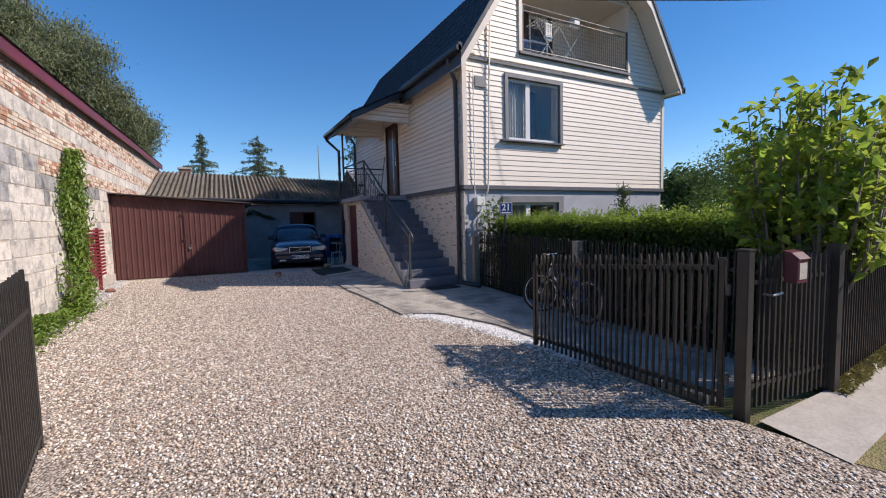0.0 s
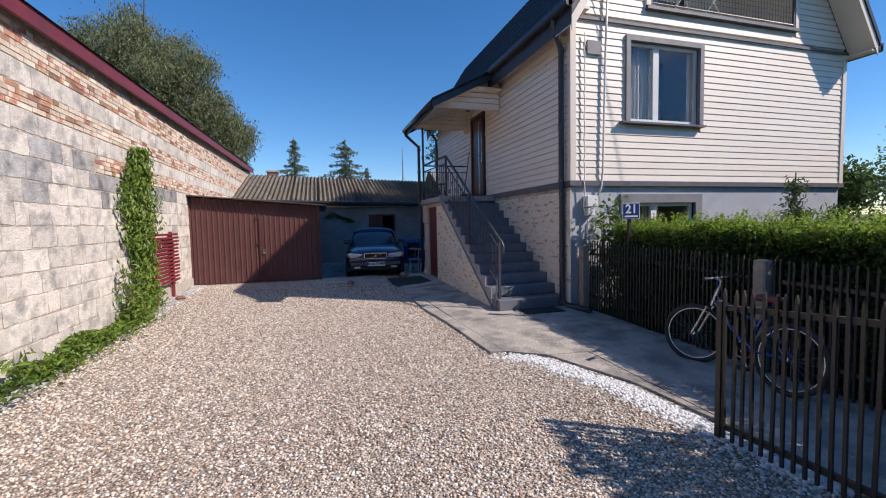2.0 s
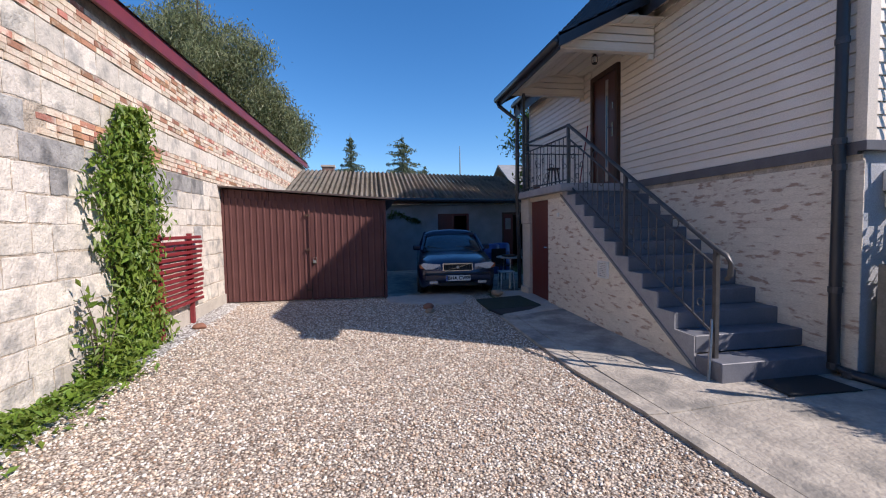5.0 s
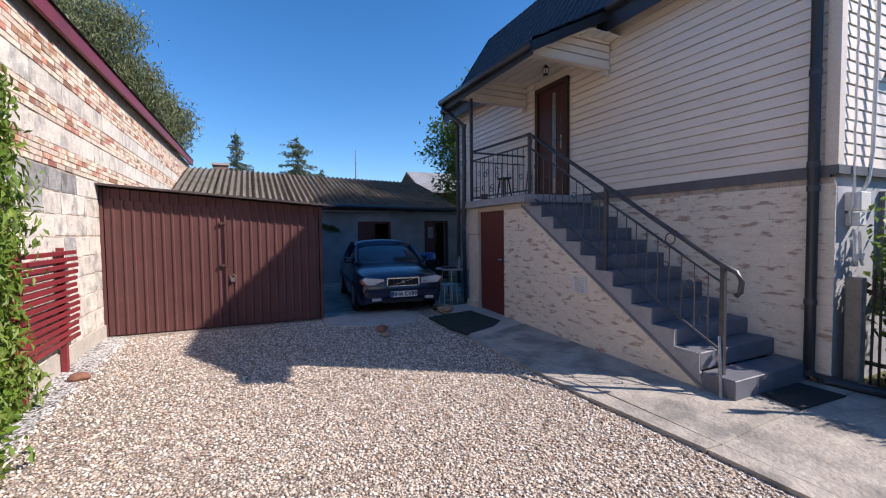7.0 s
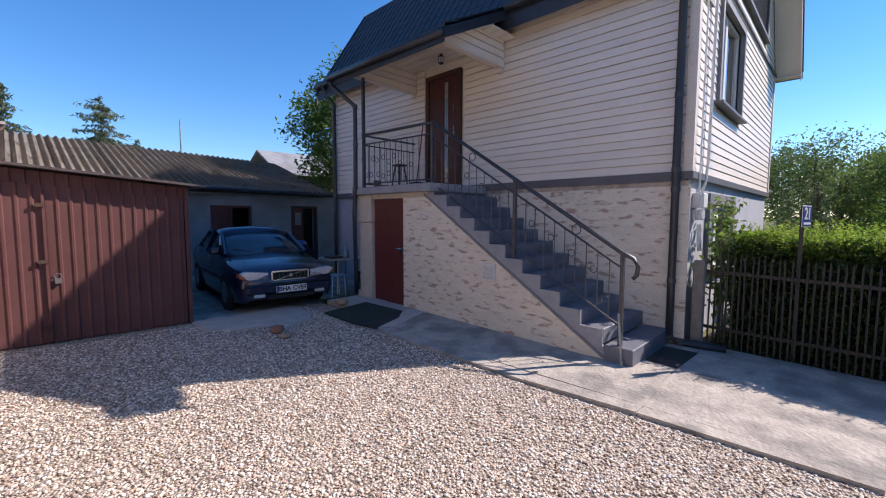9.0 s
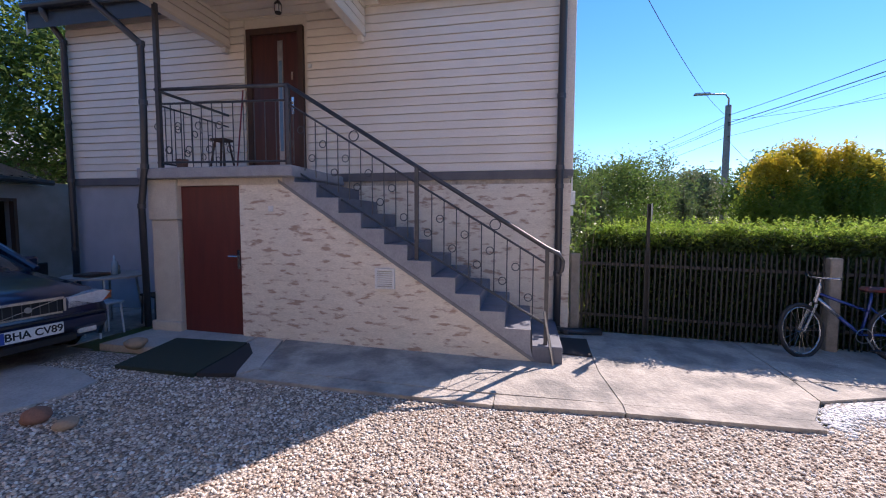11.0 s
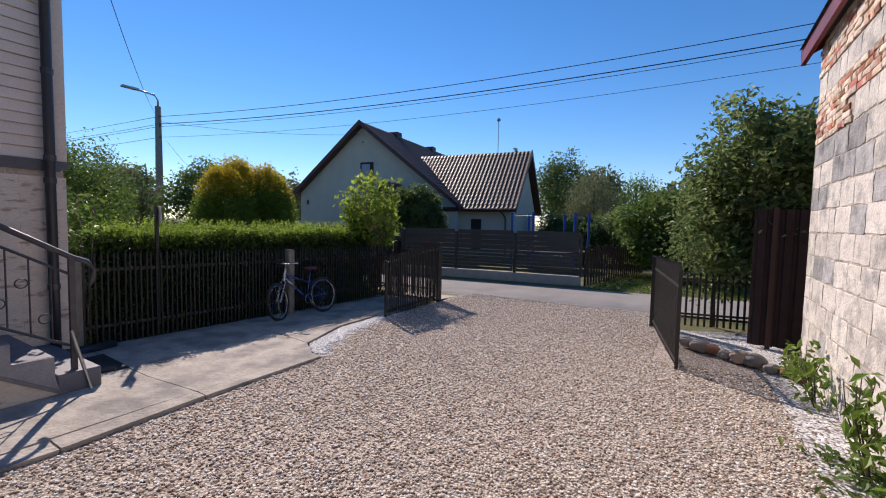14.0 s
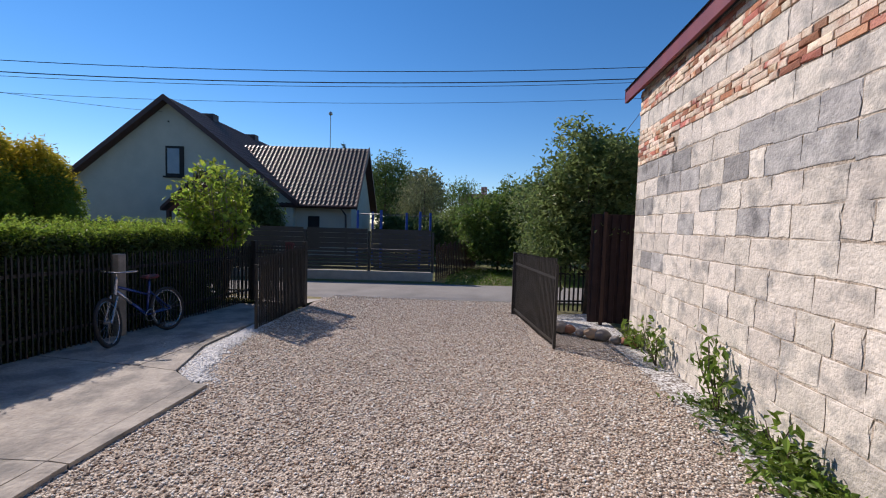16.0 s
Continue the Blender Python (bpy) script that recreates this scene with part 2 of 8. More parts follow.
M["gravel"] = gravel_mat("gravel", [(0.42, 0.30, 0.21), (0.80, 0.67, 0.53), (0.54, 0.47, 0.40), (0.88, 0.80, 0.68), (0.66, 0.53, 0.42), (0.92, 0.87, 0.78)], 0.018, 0.9)
M["gravel_white"] = gravel_mat("gravel_white", [(0.75, 0.74, 0.70), (0.86, 0.86, 0.84), (0.66, 0.65, 0.62), (0.9, 0.9, 0.88)], 0.03)


# ---- building helpers ----
POSE = {}


def thing(name, base=(0, 0, 0), label="", category="", group="", kind="", rz=0.0):
    ob = new(name)
    ob.empty_display_size = 0.1
    m = pose(*base, 0, 0, rz)
    ob.matrix_basis = m
    POSE[ob] = m
    return tagged(ob, label, category, group, kind)


def part(name, bm, material, parent, label="", local=False, smooth=False, kind=""):
    """Links a bmesh as one mesh under a thing or a part. local: built in the thing's own axes."""
    me = bpy.data.meshes.new(name)
    base = POSE.get(parent, Matrix())
    if not local:
        bm.transform(base.inverted())
    bm.to_mesh(me)
    bm.free()
    me.materials.append(material)
    if smooth:
        for p in me.polygons:
            p.use_smooth = True
    ob = new(name, me)
    ob.parent = parent
    POSE[ob] = base
    return tagged(ob, label, "", "", kind)


def solo(name, bm, material, label, category="", group="", kind="", smooth=False, base=(0, 0, 0)):
    """A thing of one mesh."""
    bm.transform(Matrix.Translation(-Vector(base)))
    me = bpy.data.meshes.new(name)
    bm.to_mesh(me)
    bm.free()
    me.materials.append(material)
    if smooth:
        for p in me.polygons:
            p.use_smooth = True
    ob = new(name, me)
    ob.location = base
    POSE[ob] = Matrix.Translation(base)
    return tagged(ob, label, category, group, kind)


def box(bm, x0, x1, y0, y1, z0, z1, bevel=0.0, m=None):
    if bevel:
        r = bmesh.ops.create_cube(bm, size=1)
        vs = r["verts"]
        bmesh.ops.scale(bm, vec=(x1 - x0, y1 - y0, z1 - z0), verts=vs)
        bmesh.ops.translate(bm, vec=((x0 + x1) / 2, (y0 + y1) / 2, (z0 + z1) / 2), verts=vs)
        es = list({e for v in vs for e in v.link_edges})
        out = bmesh.ops.bevel(bm, geom=es, offset=bevel, segments=1, affect="EDGES")
        vs = list({v for f in out["faces"] for v in f.verts} | {v for v in vs if v.is_valid})
        if m:
            bmesh.ops.transform(bm, matrix=m, verts=vs)
        return bm
    vs = [bm.verts.new(p) for p in ((x0, y0, z0), (x1, y0, z0), (x1, y1, z0), (x0, y1, z0), (x0, y0, z1), (x1, y0, z1), (x1, y1, z1), (x0, y1, z1))]
    if m:
        for v in vs:
            v.co = m @ v.co
    for f in ((3, 2, 1, 0), (4, 5, 6, 7), (0, 1, 5, 4), (1, 2, 6, 5), (2, 3, 7, 6), (3, 0, 4, 7)):
        bm.faces.new([vs[i] for i in f])
    return bm


def boxes(*rows, bevel=0.0):
    bm = bmesh.new()
    for r in rows:
        box(bm, *r, bevel=bevel)
    return bm


def prism(bm, pts, axis, a, b):
    """A flat outline swept along an axis from a to b. pts: the two other coordinates, in x, y, z order."""
    def put(p, s):
        return {"x": (s, p[0], p[1]), "y": (p[0], s, p[1]), "z": (p[0], p[1], s)}[axis]
    lo, hi = [bm.verts.new(put(p, a)) for p in pts], [bm.verts.new(put(p, b)) for p in pts]
    n = len(pts)
    for i in range(n):
        bm.faces.new((lo[i], lo[(i + 1) % n], hi[(i + 1) % n], hi[i]))
    bm.faces.new(lo[::-1])
    bm.faces.new(hi)
    bmesh.ops.recalc_face_normals(bm, faces=bm.faces[:])
    return bm


def tube(bm, pts, r, seg=8, r2=None):
    """A round bar along points, tapering to r2."""
    pts = [Vector(p) for p in pts]
    rings = []
    for i, p in enumerate(pts):
        d = (pts[min(i + 1, len(pts) - 1)] - pts[max(i - 1, 0)]).normalized()
        u = d.cross(Vector((0, 0, 1)) if abs(d.z) < 0.9 else Vector((1, 0, 0))).normalized()
        v = d.cross(u)
        rr = r if r2 is None else r + (r2 - r) * i / (len(pts) - 1)
        rings.append([bm.verts.new(p + rr * (math.cos(2 * math.pi * k / seg) * u + math.sin(2 * math.pi * k / seg) * v)) for k in range(seg)])
    for a, b in zip(rings, rings[1:]):
        for k in range(seg):
            bm.faces.new((a[k], a[(k + 1) % seg], b[(k + 1) % seg], b[k]))
    bm.faces.new(rings[0][::-1])
    bm.faces.new(rings[-1])
    return bm


def ring(bm, c, r, t, axis="x", seg=16, side=5):
    """A torus round an axis through c."""
    c = Vector(c)
    u, v, w = {"x": (Vector((0, 1, 0)), Vector((0, 0, 1)), Vector((1, 0, 0))), "y": (Vector((1, 0, 0)), Vector((0, 0, 1)), Vector((0, 1, 0))),
               "z": (Vector((1, 0, 0)), Vector((0, 1, 0)), Vector((0, 0, 1)))}[axis]
    rows = []
    for i in range(seg):
        a = 2 * math.pi * i / seg
        o = math.cos(a) * u + math.sin(a) * v
        rows.append([bm.verts.new(c + o * (r + t * math.cos(2 * math.pi * k / side)) + w * t * math.sin(2 * math.pi * k / side)) for k in range(side)])
    for i in range(seg):
        a, b = rows[i], rows[(i + 1) % seg]
        for k in range(side):
            bm.faces.new((a[k], b[k], b[(k + 1) % side], a[(k + 1) % side]))
    return bm


def gz(y):
    """The yard rises gently from the gate to the back."""
    return 0.022 * min(max(y - 3.0, 0.0), 10.0)


def sheet(pts, step=1.0, lift=0.0, thick=0.0):
    """Paving that follows the yard's rise, over a convex outline, cut along y."""
    bm = bmesh.new()
    vs = [bm.verts.new((x, y, 0)) for x, y in pts]
    bm.faces.new(vs)
    for yy in (3.0, 13.0):
        bmesh.ops.bisect_plane(bm, geom=bm.verts[:] + bm.edges[:] + bm.faces[:], plane_co=(0, yy, 0), plane_no=(0, 1, 0))
    bmesh.ops.recalc_face_normals(bm, faces=bm.faces[:])
    if bm.faces[:][0].normal.z < 0:
        bmesh.ops.reverse_faces(bm, faces=bm.faces[:])
    for v in bm.verts:
        v.co.z = gz(v.co.y) + lift - thick
    if thick:
        top = bm.faces[:]
        r = bmesh.ops.extrude_face_region(bm, geom=top)
        bmesh.ops.translate(bm, vec=(0, 0, thick), verts=[g for g in r["geom"] if isinstance(g, bmesh.types.BMVert)])
        bmesh.ops.recalc_face_normals(bm, faces=bm.faces[:])
    return bm


# ---- ground ----
bm = bmesh.new()
ys = [-3000, -300, -60, -20, 0, 3, 13, 25, 60, 300, 3000]
xs = [-3000, -300, -60, -12, 0, 12, 60, 300, 3000]
grid = [[bm.verts.new((x, y, gz(y) - 0.05)) for x in xs] for y in ys]
for j in range(len(ys) - 1):
    for i in range(len(xs) - 1):
        bm.faces.new((grid[j][i], grid[j][i + 1], grid[j + 1][i + 1], grid[j + 1][i]))
solo("ground", bm, M["grass_ground"], "grassy ground of the village", "ground", kind="structure")


def road_y(x, off):
    """Across the lane, off metres from its near edge."""
    return 0.02 + 0.14 * x - off


bm = bmesh.new()
quad = [(-90, 0.0), (90, 0.0), (90, 2.7), (-90, 2.7)]
vs = [bm.verts.new((x, road_y(x, o), -0.005)) for x, o in quad]
bm.faces.new(vs[::-1])
solo("road", bm, M["asphalt"], "narrow pale worn asphalt lane", "road", kind="structure")
bm = bmesh.new()
for a in ([(-2.62, 6.0), (-2.62, 3.2), (-1.45, 2.5), (-0.85, 1.4), (3.62, 1.6), (3.78, 5.6), (2.75, 6.0)], [(-0.85, 1.4), (-0.95, -0.05), (3.75, 0.58), (3.62, 1.6)], [(-2.62, 6.0), (2.75, 6.0), (2.75, 12.3), (-2.62, 12.3)], [(-2.62, 12.3), (2.75, 12.3), (2.75, 13.52), (0.6, 13.52), (0.6, 13.7), (-2.62, 13.9)]):
    part_bm = sheet(a)
    tmp = bpy.data.meshes.new("tmp")
    part_bm.to_mesh(tmp)
    part_bm.free()
    bm.from_mesh(tmp)
    bpy.data.meshes.remove(tmp)
solo("gravel_drive", bm, M["gravel"], "driveway of loose pinkish-beige gravel", "driveway", kind="structure")

# concrete apron along the house, its cracked slabs each a piece
apron = thing("pavement", (2.7, 6, gz(6)), "cracked pale concrete apron beside the stairs", "pavement", kind="structure")
for k, pts in enumerate([[(2.80, 6.20), (3.24, 5.90), (3.75, 5.84), (5.2, 5.76), (5.2, 7.75), (3.5, 7.77), (2.72, 7.70)], [(2.62, 6.22), (2.79, 6.20), (2.708, 7.70), (2.54, 7.71)],
                         [(2.54, 7.724), (2.704, 7.72), (2.63, 8.8), (2.42, 8.8)], [(2.42, 8.812), (2.63, 8.812), (2.63, 11.2), (2.40, 11.3)],
                         [(2.716, 7.716), (3.5, 7.784), (5.2, 7.764), (5.2, 9.2), (2.642, 9.25)], [(2.642, 9.262), (3.66, 9.212), (3.66, 11.52), (2.642, 11.2)],
                         [(3.25, 5.886), (3.64, 4.88), (3.76, 3.6), (3.76, 5.826)], [(3.772, 1.9), (5.2, 1.9), (5.2, 5.748), (3.772, 5.828)]]):
    part("slab", sheet(pts, lift=0.03 + 0.003 * (k % 3), thick=0.1), M["concrete"], apron)
part("bed", sheet([(2.66, 6.3), (5.18, 5.8), (5.18, 9.15), (3.6, 9.2), (3.6, 11.4), (2.45, 11.15), (2.45, 8.9)], lift=0.022), M["concrete"], apron)
part("bed", sheet([(3.34, 5.84), (3.70, 4.9), (3.79, 3.6), (3.79, 1.95), (5.18, 1.95), (5.18, 5.78)], lift=0.022), M["concrete"], apron)
part("slab", sheet([(2.46, 11.32), (2.66, 11.21), (3.6, 11.54), (3.62, 11.9), (3.36, 11.86)], lift=0.036, thick=0.1), M["concrete_pale"], apron, "paler smooth concrete patch")
part("slab", sheet([(3.38, 11.92), (3.66, 11.92), (3.66, 13.5), (2.9, 13.5), (2.9, 12.86)], lift=0.033, thick=0.1), M["concrete_pale"], apron)
garage_floor = sheet([(0.55, 13.55), (2.9, 13.6), (2.9, 14.0), (4.9, 14.0), (4.9, 19.2), (0.55, 19.2)], lift=-0.035, thick=0.08)
solo("garage_apron", garage_floor, M["concrete"], "grey concrete floor under the parked car", "pavement", kind="structure")
solo("concrete_patch", sheet([(0.62, 12.85), (1.0, 12.62), (1.75, 12.4), (2.02, 12.45), (2.2, 12.9), (2.2, 13.58), (0.62, 13.53)], lift=0.02, thick=0.05), M["concrete_pale"], "smooth concrete patch in front of the car", "pavement", kind="structure")
solo("white_gravel_strip", sheet([(2.86, 6.12), (3.2, 5.62), (3.50, 4.86), (3.64, 4.1), (3.70, 3.3), (3.77, 3.4), (3.75, 3.7), (3.62, 4.86), (3.24, 5.86)], lift=0.008), M["gravel_white"], "strip of white marble gravel beside the concrete", "gravel", kind="structure")
solo("white_gravel_bed", sheet([(-2.6, 3.15), (-1.45, 2.5), (-0.95, 1.55), (-2.6, 0.9)], lift=0.012), M["gravel_white"], "bed of white gravel behind the edging stones", "gravel", kind="structure")
solo("white_gravel_edge", sheet([(-2.6, 3.3), (-2.2, 3.6), (-2.25, 9.0), (-2.28, 13.6), (-2.6, 13.7)], lift=0.014), M["gravel_white"], "white gravel strip along the block wall", "gravel", kind="structure")
solo("verge_grass", sheet([(3.75, 0.56), (12, 1.0), (12, 1.5), (3.64, 0.9)], lift=0.004), M["dry_grass"], "dry yellowed grass between lane and path", "grass", kind="structure")
solo("front_path", sheet([(3.75, 1.46), (3.62, 0.86), (12, 1.45), (12, 2.05), (4.9, 1.46)], lift=0.008), M["concrete_pale"], "bare concrete verge outside the wicket gate", "pavement", kind="structure")

# ---- the wall of the neighbouring building on the left ----
WX = -2.6
wall = thing("wall_west", (WX, 3, 0), "weathered wall of pale concrete blocks with bands of salvaged bricks", "wall", kind="structure")


def roofline(y):
    return 4.08 + 0.0195 * (y - 2.9)


bm = bmesh.new()
prism(bm, [(2.93, -0.1), (24.5, -0.1), (24.5, roofline(24.5)), (2.93, roofline(2.93))], "x", WX - 0.25, WX - 0.012)
part("mortar_bed", bm, M["mortar"], wall)
part("foot", boxes((WX - 0.1, WX + 0.02, 9.2, 14.0, 0, 0.42)), M["concrete_pale"], wall)
solo("wall_west_gable", boxes((-9.6, WX - 0.25, 2.95, 3.2, -0.1, 4.0)), M["mortar"], "plain end wall of the neighbouring building", "wall", kind="structure")
bm = bmesh.new()
y0, y1 = 2.55, 24.6
roof_pts = [(WX + 0.16, 0.02), (WX - 0.02, 0.12), (-6.2, 2.1), (-9.9, 0.1), (-9.9, -0.1), (-6.2, 1.9)]
lo = [bm.verts.new((x, y0, roofline(y0) + z + 0.12)) for x, z in roof_pts]
hi = [bm.verts.new((x, y1, roofline(y1) + z + 0.12)) for x, z in roof_pts]
for i in range(len(roof_pts)):
    bm.faces.new((lo[i], lo[(i + 1) % 6], hi[(i + 1) % 6], hi[i]))
bm.faces.new(lo[::-1])
bm.faces.new(hi)
bmesh.ops.recalc_face_normals(bm, faces=bm.faces[:])
nroof = thing("neighbour_roof", (WX, 2.55, 4.1), "dark brown roof with a dark red eaves board", "roof", kind="structure")
part("covering", bm, mat("covering", (0.05, 0.035, 0.03), (0.08, 0.05, 0.04), 12, 0.8, bump=0.6), nroof)
bm = bmesh.new()
vs = []
for x, dz in ((WX + 0.08, -0.06), (WX + 0.13, -0.06), (WX + 0.13, 0.15), (WX + 0.08, 0.15)):
    vs.append((bm.verts.new((x, y0 - 0.02, roofline(y0) + dz)), bm.verts.new((x, y1, roofline(y1) + dz))))
for i in range(4):
    a, b = vs[i], vs[(i + 1) % 4]
    bm.faces.new((a[0], b[0], b[1], a[1]))
bm.faces.new([v[0] for v in vs][::-1])
bm.faces.new([v[1] for v in vs])
bmesh.ops.recalc_face_normals(bm, faces=bm.faces[:])
part("fascia", bm, M["fascia_red"], nroof, "dark red metal eaves board")
bm = bmesh.new()
prism(bm, [(-9.9, 0), (-6.2, 2.0), (WX + 0.13, 0.02), (WX + 0.13, 0.18), (-6.2, 2.2), (-9.9, 0.2)], "y", y0 - 0.03, y0)
bm.transform(Matrix.Translation((0, 0, roofline(y0))))
part("verge_board", bm, M["fascia_red"], nroof)

# ---- the house ----
HX0, HX1, HY0, HY1 = 4.94, 11.97, 7.96, 16.45
BZ, EZ = 2.40, 5.30
house = thing("house", (HX0, HY0, 0), "two-storey house with cream vinyl siding over a grey plinth", "house")
WIN = (6.18, 7.81, 3.53, 4.98)
BWIN = (6.17, 7.78, 1.05, 2.03)
LOG = (6.62, 10.33, 5.64, 7.45)
DOOR = (11.94, 12.90, 2.40, 4.68)
CX, KINK = 8.455, 1.26
STEEP, FLAT = 1.55, 0.75


def pitch(x):
    """Rise of the two-pitched roof over its eaves line at x."""
    d = min(x - HX0, HX1 - x)
    return STEEP * min(d, KINK) + FLAT * max(d - KINK, 0.0)


def rake(x):
    """Height of the gable wall at x."""
    return EZ + 0.1 + pitch(x)


def panel_y(y0, y1, outline_holes, x0, x1, z0, z1):
    """A wall slab between y0 and y1 with one opening cut through."""
    a, b, c, d = outline_holes
    out = []
    for r in ((x0, a, z0, z1), (b, x1, z0, z1), (a, b, z0, c), (a, b, d, z1)):
        if r[1] - r[0] > 1e-4 and r[3] - r[2] > 1e-4:
            out.append((r[0], r[1], y0, y1, r[2], r[3]))
    return out


for piece in panel_y(HY0 + 0.05, HY0 + 0.3, BWIN, HX0 + 0.03, HX1 - 0.03, -0.1, BZ):
    part("plinth_wall", boxes(piece), M["plinth"], house, "rough grey rendered plinth")
for r in ((HX0 + 0.03, HX0 + 0.3, HY0 + 0.3, HY1 - 0.03), (HX1 - 0.3, HX1 - 0.03, HY0 + 0.3, HY1 - 0.03), (HX0 + 0.3, HX1 - 0.3, HY1 - 0.3, HY1 - 0.03)):
    part("plinth_wall", boxes((*r, -0.1, BZ)), M["plinth"], house)
for piece in panel_y(HY0 + 0.04, HY0 + 0.3, WIN, HX0 + 0.04, HX1 - 0.04, BZ, EZ):
    part("storey_wall", boxes(piece), M["trim_cream"], house)
for r in ((HY0 + 0.3, DOOR[0], BZ, EZ), (DOOR[1], HY1 - 0.04, BZ, EZ), (DOOR[0], DOOR[1], DOOR[3], EZ)):
    part("storey_wall", boxes((HX0 + 0.04, HX0 + 0.3, *r)), M["trim_cream"], house)
part("storey_wall", boxes((HX1 - 0.3, HX1 - 0.04, HY0 + 0.3, HY1 - 0.04, BZ, EZ)), M["trim_cream"], house)
part("storey_wall", boxes((HX0 + 0.3, HX1 - 0.3, HY1 - 0.3, HY1 - 0.04, BZ, EZ)), M["trim_cream"], house)
part("storey_floor", boxes((HX0 + 0.3, HX1 - 0.3, HY0 + 0.3, HY1 - 0.3, EZ - 0.2, EZ - 0.01)), M["trim_cream"], house)
# gable slab round the loggia


def gable(pts, ya, yb):
    part("gable_wall", prism(bmesh.new(), pts, "y", ya, yb), M["trim_cream"], house)


for y_a, y_b, hole in ((HY0 + 0.04, HY0 + 0.25, True), (HY1 - 0.25, HY1 - 0.04, False)):
    if hole:
        gable([(HX0 + 0.02, EZ), (LOG[0], EZ), (LOG[0], rake(LOG[0])), (HX0 + KINK, rake(HX0 + KINK)), (HX0 + 0.02, rake(HX0 + 0.02))], y_a, y_b)
        gable([(LOG[1], EZ), (HX1 - 0.02, EZ), (HX1 - 0.02, rake(HX1 - 0.02)), (HX1 - KINK, rake(HX1 - KINK)), (LOG[1], rake(LOG[1]))], y_a, y_b)
        gable([(LOG[0], EZ), (LOG[1], EZ), (LOG[1], LOG[2]), (LOG[0], LOG[2])], y_a, y_b)
        gable([(LOG[0], LOG[3]), (LOG[1], LOG[3]), (LOG[1], rake(LOG[1])), (CX, rake(CX)), (LOG[0], rake(LOG[0]))], y_a, y_b)
    else:
        gable([(HX0 + 0.02, EZ), (HX1 - 0.02, EZ), (HX1 - 0.02, rake(HX1 - 0.02)), (HX1 - KINK, rake(HX1 - KINK)), (CX, rake(CX)), (HX0 + KINK, rake(HX0 + KINK)), (HX0 + 0.02, rake(HX0 + 0.02))], y_a, y_b)
# loggia recess
bm = bmesh.new()
box(bm, LOG[0] - 0.1, LOG[1] + 0.1, HY0 + 0.25, HY0 + 1.5, LOG[2] - 0.2, LOG[2])
box(bm, LOG[0] - 0.1, LOG[1] + 0.1, HY0 + 0.25, HY0 + 1.5, LOG[3], LOG[3] + 0.1)
box(bm, LOG[0] - 0.1, LOG[0], HY0 + 0.25, HY0 + 1.5, LOG[2], LOG[3])
box(bm, LOG[1], LOG[1] + 0.1, HY0 + 0.25, HY0 + 1.5, LOG[2], LOG[3])
box(bm, LOG[0] - 0.1, LOG[1] + 0.1, HY0 + 1.4, HY0 + 1.5, LOG[2], LOG[3])
part("loggia", bm, M["trim_cream"], house)

# roof: two steep slopes, overhanging eaves and gables
EX = {-1: 0.30, 1: 0.12}
OVER = 0.50


def slope_z(x):
    return EZ + 0.30 + pitch(x)


def roof_band(xe, xk, top, low):
    """Section of one roof side from the eaves over the break to the ridge, between two offsets."""
    line = (xe, xk, CX)
    return [(x, slope_z(x) + top) for x in line] + [(x, slope_z(x) + low) for x in line[::-1]]


for side in (-1, 1):
    xe, xk = (HX0 - EX[-1], HX0 + KINK) if side < 0 else (HX1 + EX[1], HX1 - KINK)
    part("roof", prism(bmesh.new(), roof_band(xe, xk, 0.0, -0.24), "y", HY0 - OVER + 0.03, HY1 + 0.35), M["roof_dark"], house, "steep dark graphite metal roof with a flatter upper pitch")
    # stepped courses of the metal tiles
    bm = bmesh.new()
    for a, b, n in ((xe, xk, 9), (xk, CX, 8)):
        for k in range(n):
            xa, xb = a + (b - a) * k / n, a + (b - a) * (k + 1) / n
            prism(bm, [(xa, slope_z(xa) + 0.03), (xb, slope_z(xb) + 0.005), (xb, slope_z(xb) - 0.01), (xa, slope_z(xa) - 0.01)], "y", HY0 - OVER + 0.05, HY1 + 0.33)
    part("roof_tiles", bm, M["roof_dark"], house)
    # raised waves of the tiles down the slope
    bm = bmesh.new()
    y = HY0 - OVER + 0.2
    while y < HY1 + 0.3:
        for a, b in ((xe, xk), (xk, CX)):
            tube(bm, [(a, y, slope_z(a) + 0.012), (b, y, slope_z(b) + 0.012)], 0.028, 5)
        y += 0.21
    part("roof_relief", bm, M["roof_dark"], house, kind="stuff")
    part("verge_soffit", prism(bmesh.new(), roof_band(xe, xk, -0.244, -0.262), "y", HY0 - OVER + 0.032, HY0 - 0.002), M["trim_cream"], house, "cream boards under the overhang")
    for yy in (HY0 - OVER, HY1 + 0.35):
        xo = xe + 0.02 * side
        part("verge_trim", prism(bmesh.new(), roof_band(xo, xk, 0.05, -0.10), "y", yy - 0.015, yy + 0.015), M["gutter"], house)
        part("verge_board", prism(bmesh.new(), roof_band(xe, xk, -0.10, -0.34), "y", yy + 0.01, yy + 0.03), M["trim_cream"], house, "cream board under the verge")
for xa, xb in ((HX0 - EX[-1], HX0 + 0.05), (HX1 - 0.05, HX1 + EX[1])):
    part("soffit", boxes((xa, xb, HY0 - OVER + 0.03, HY1 + 0.33, EZ - 0.14, EZ - 0.10)), M["trim_cream"], house)
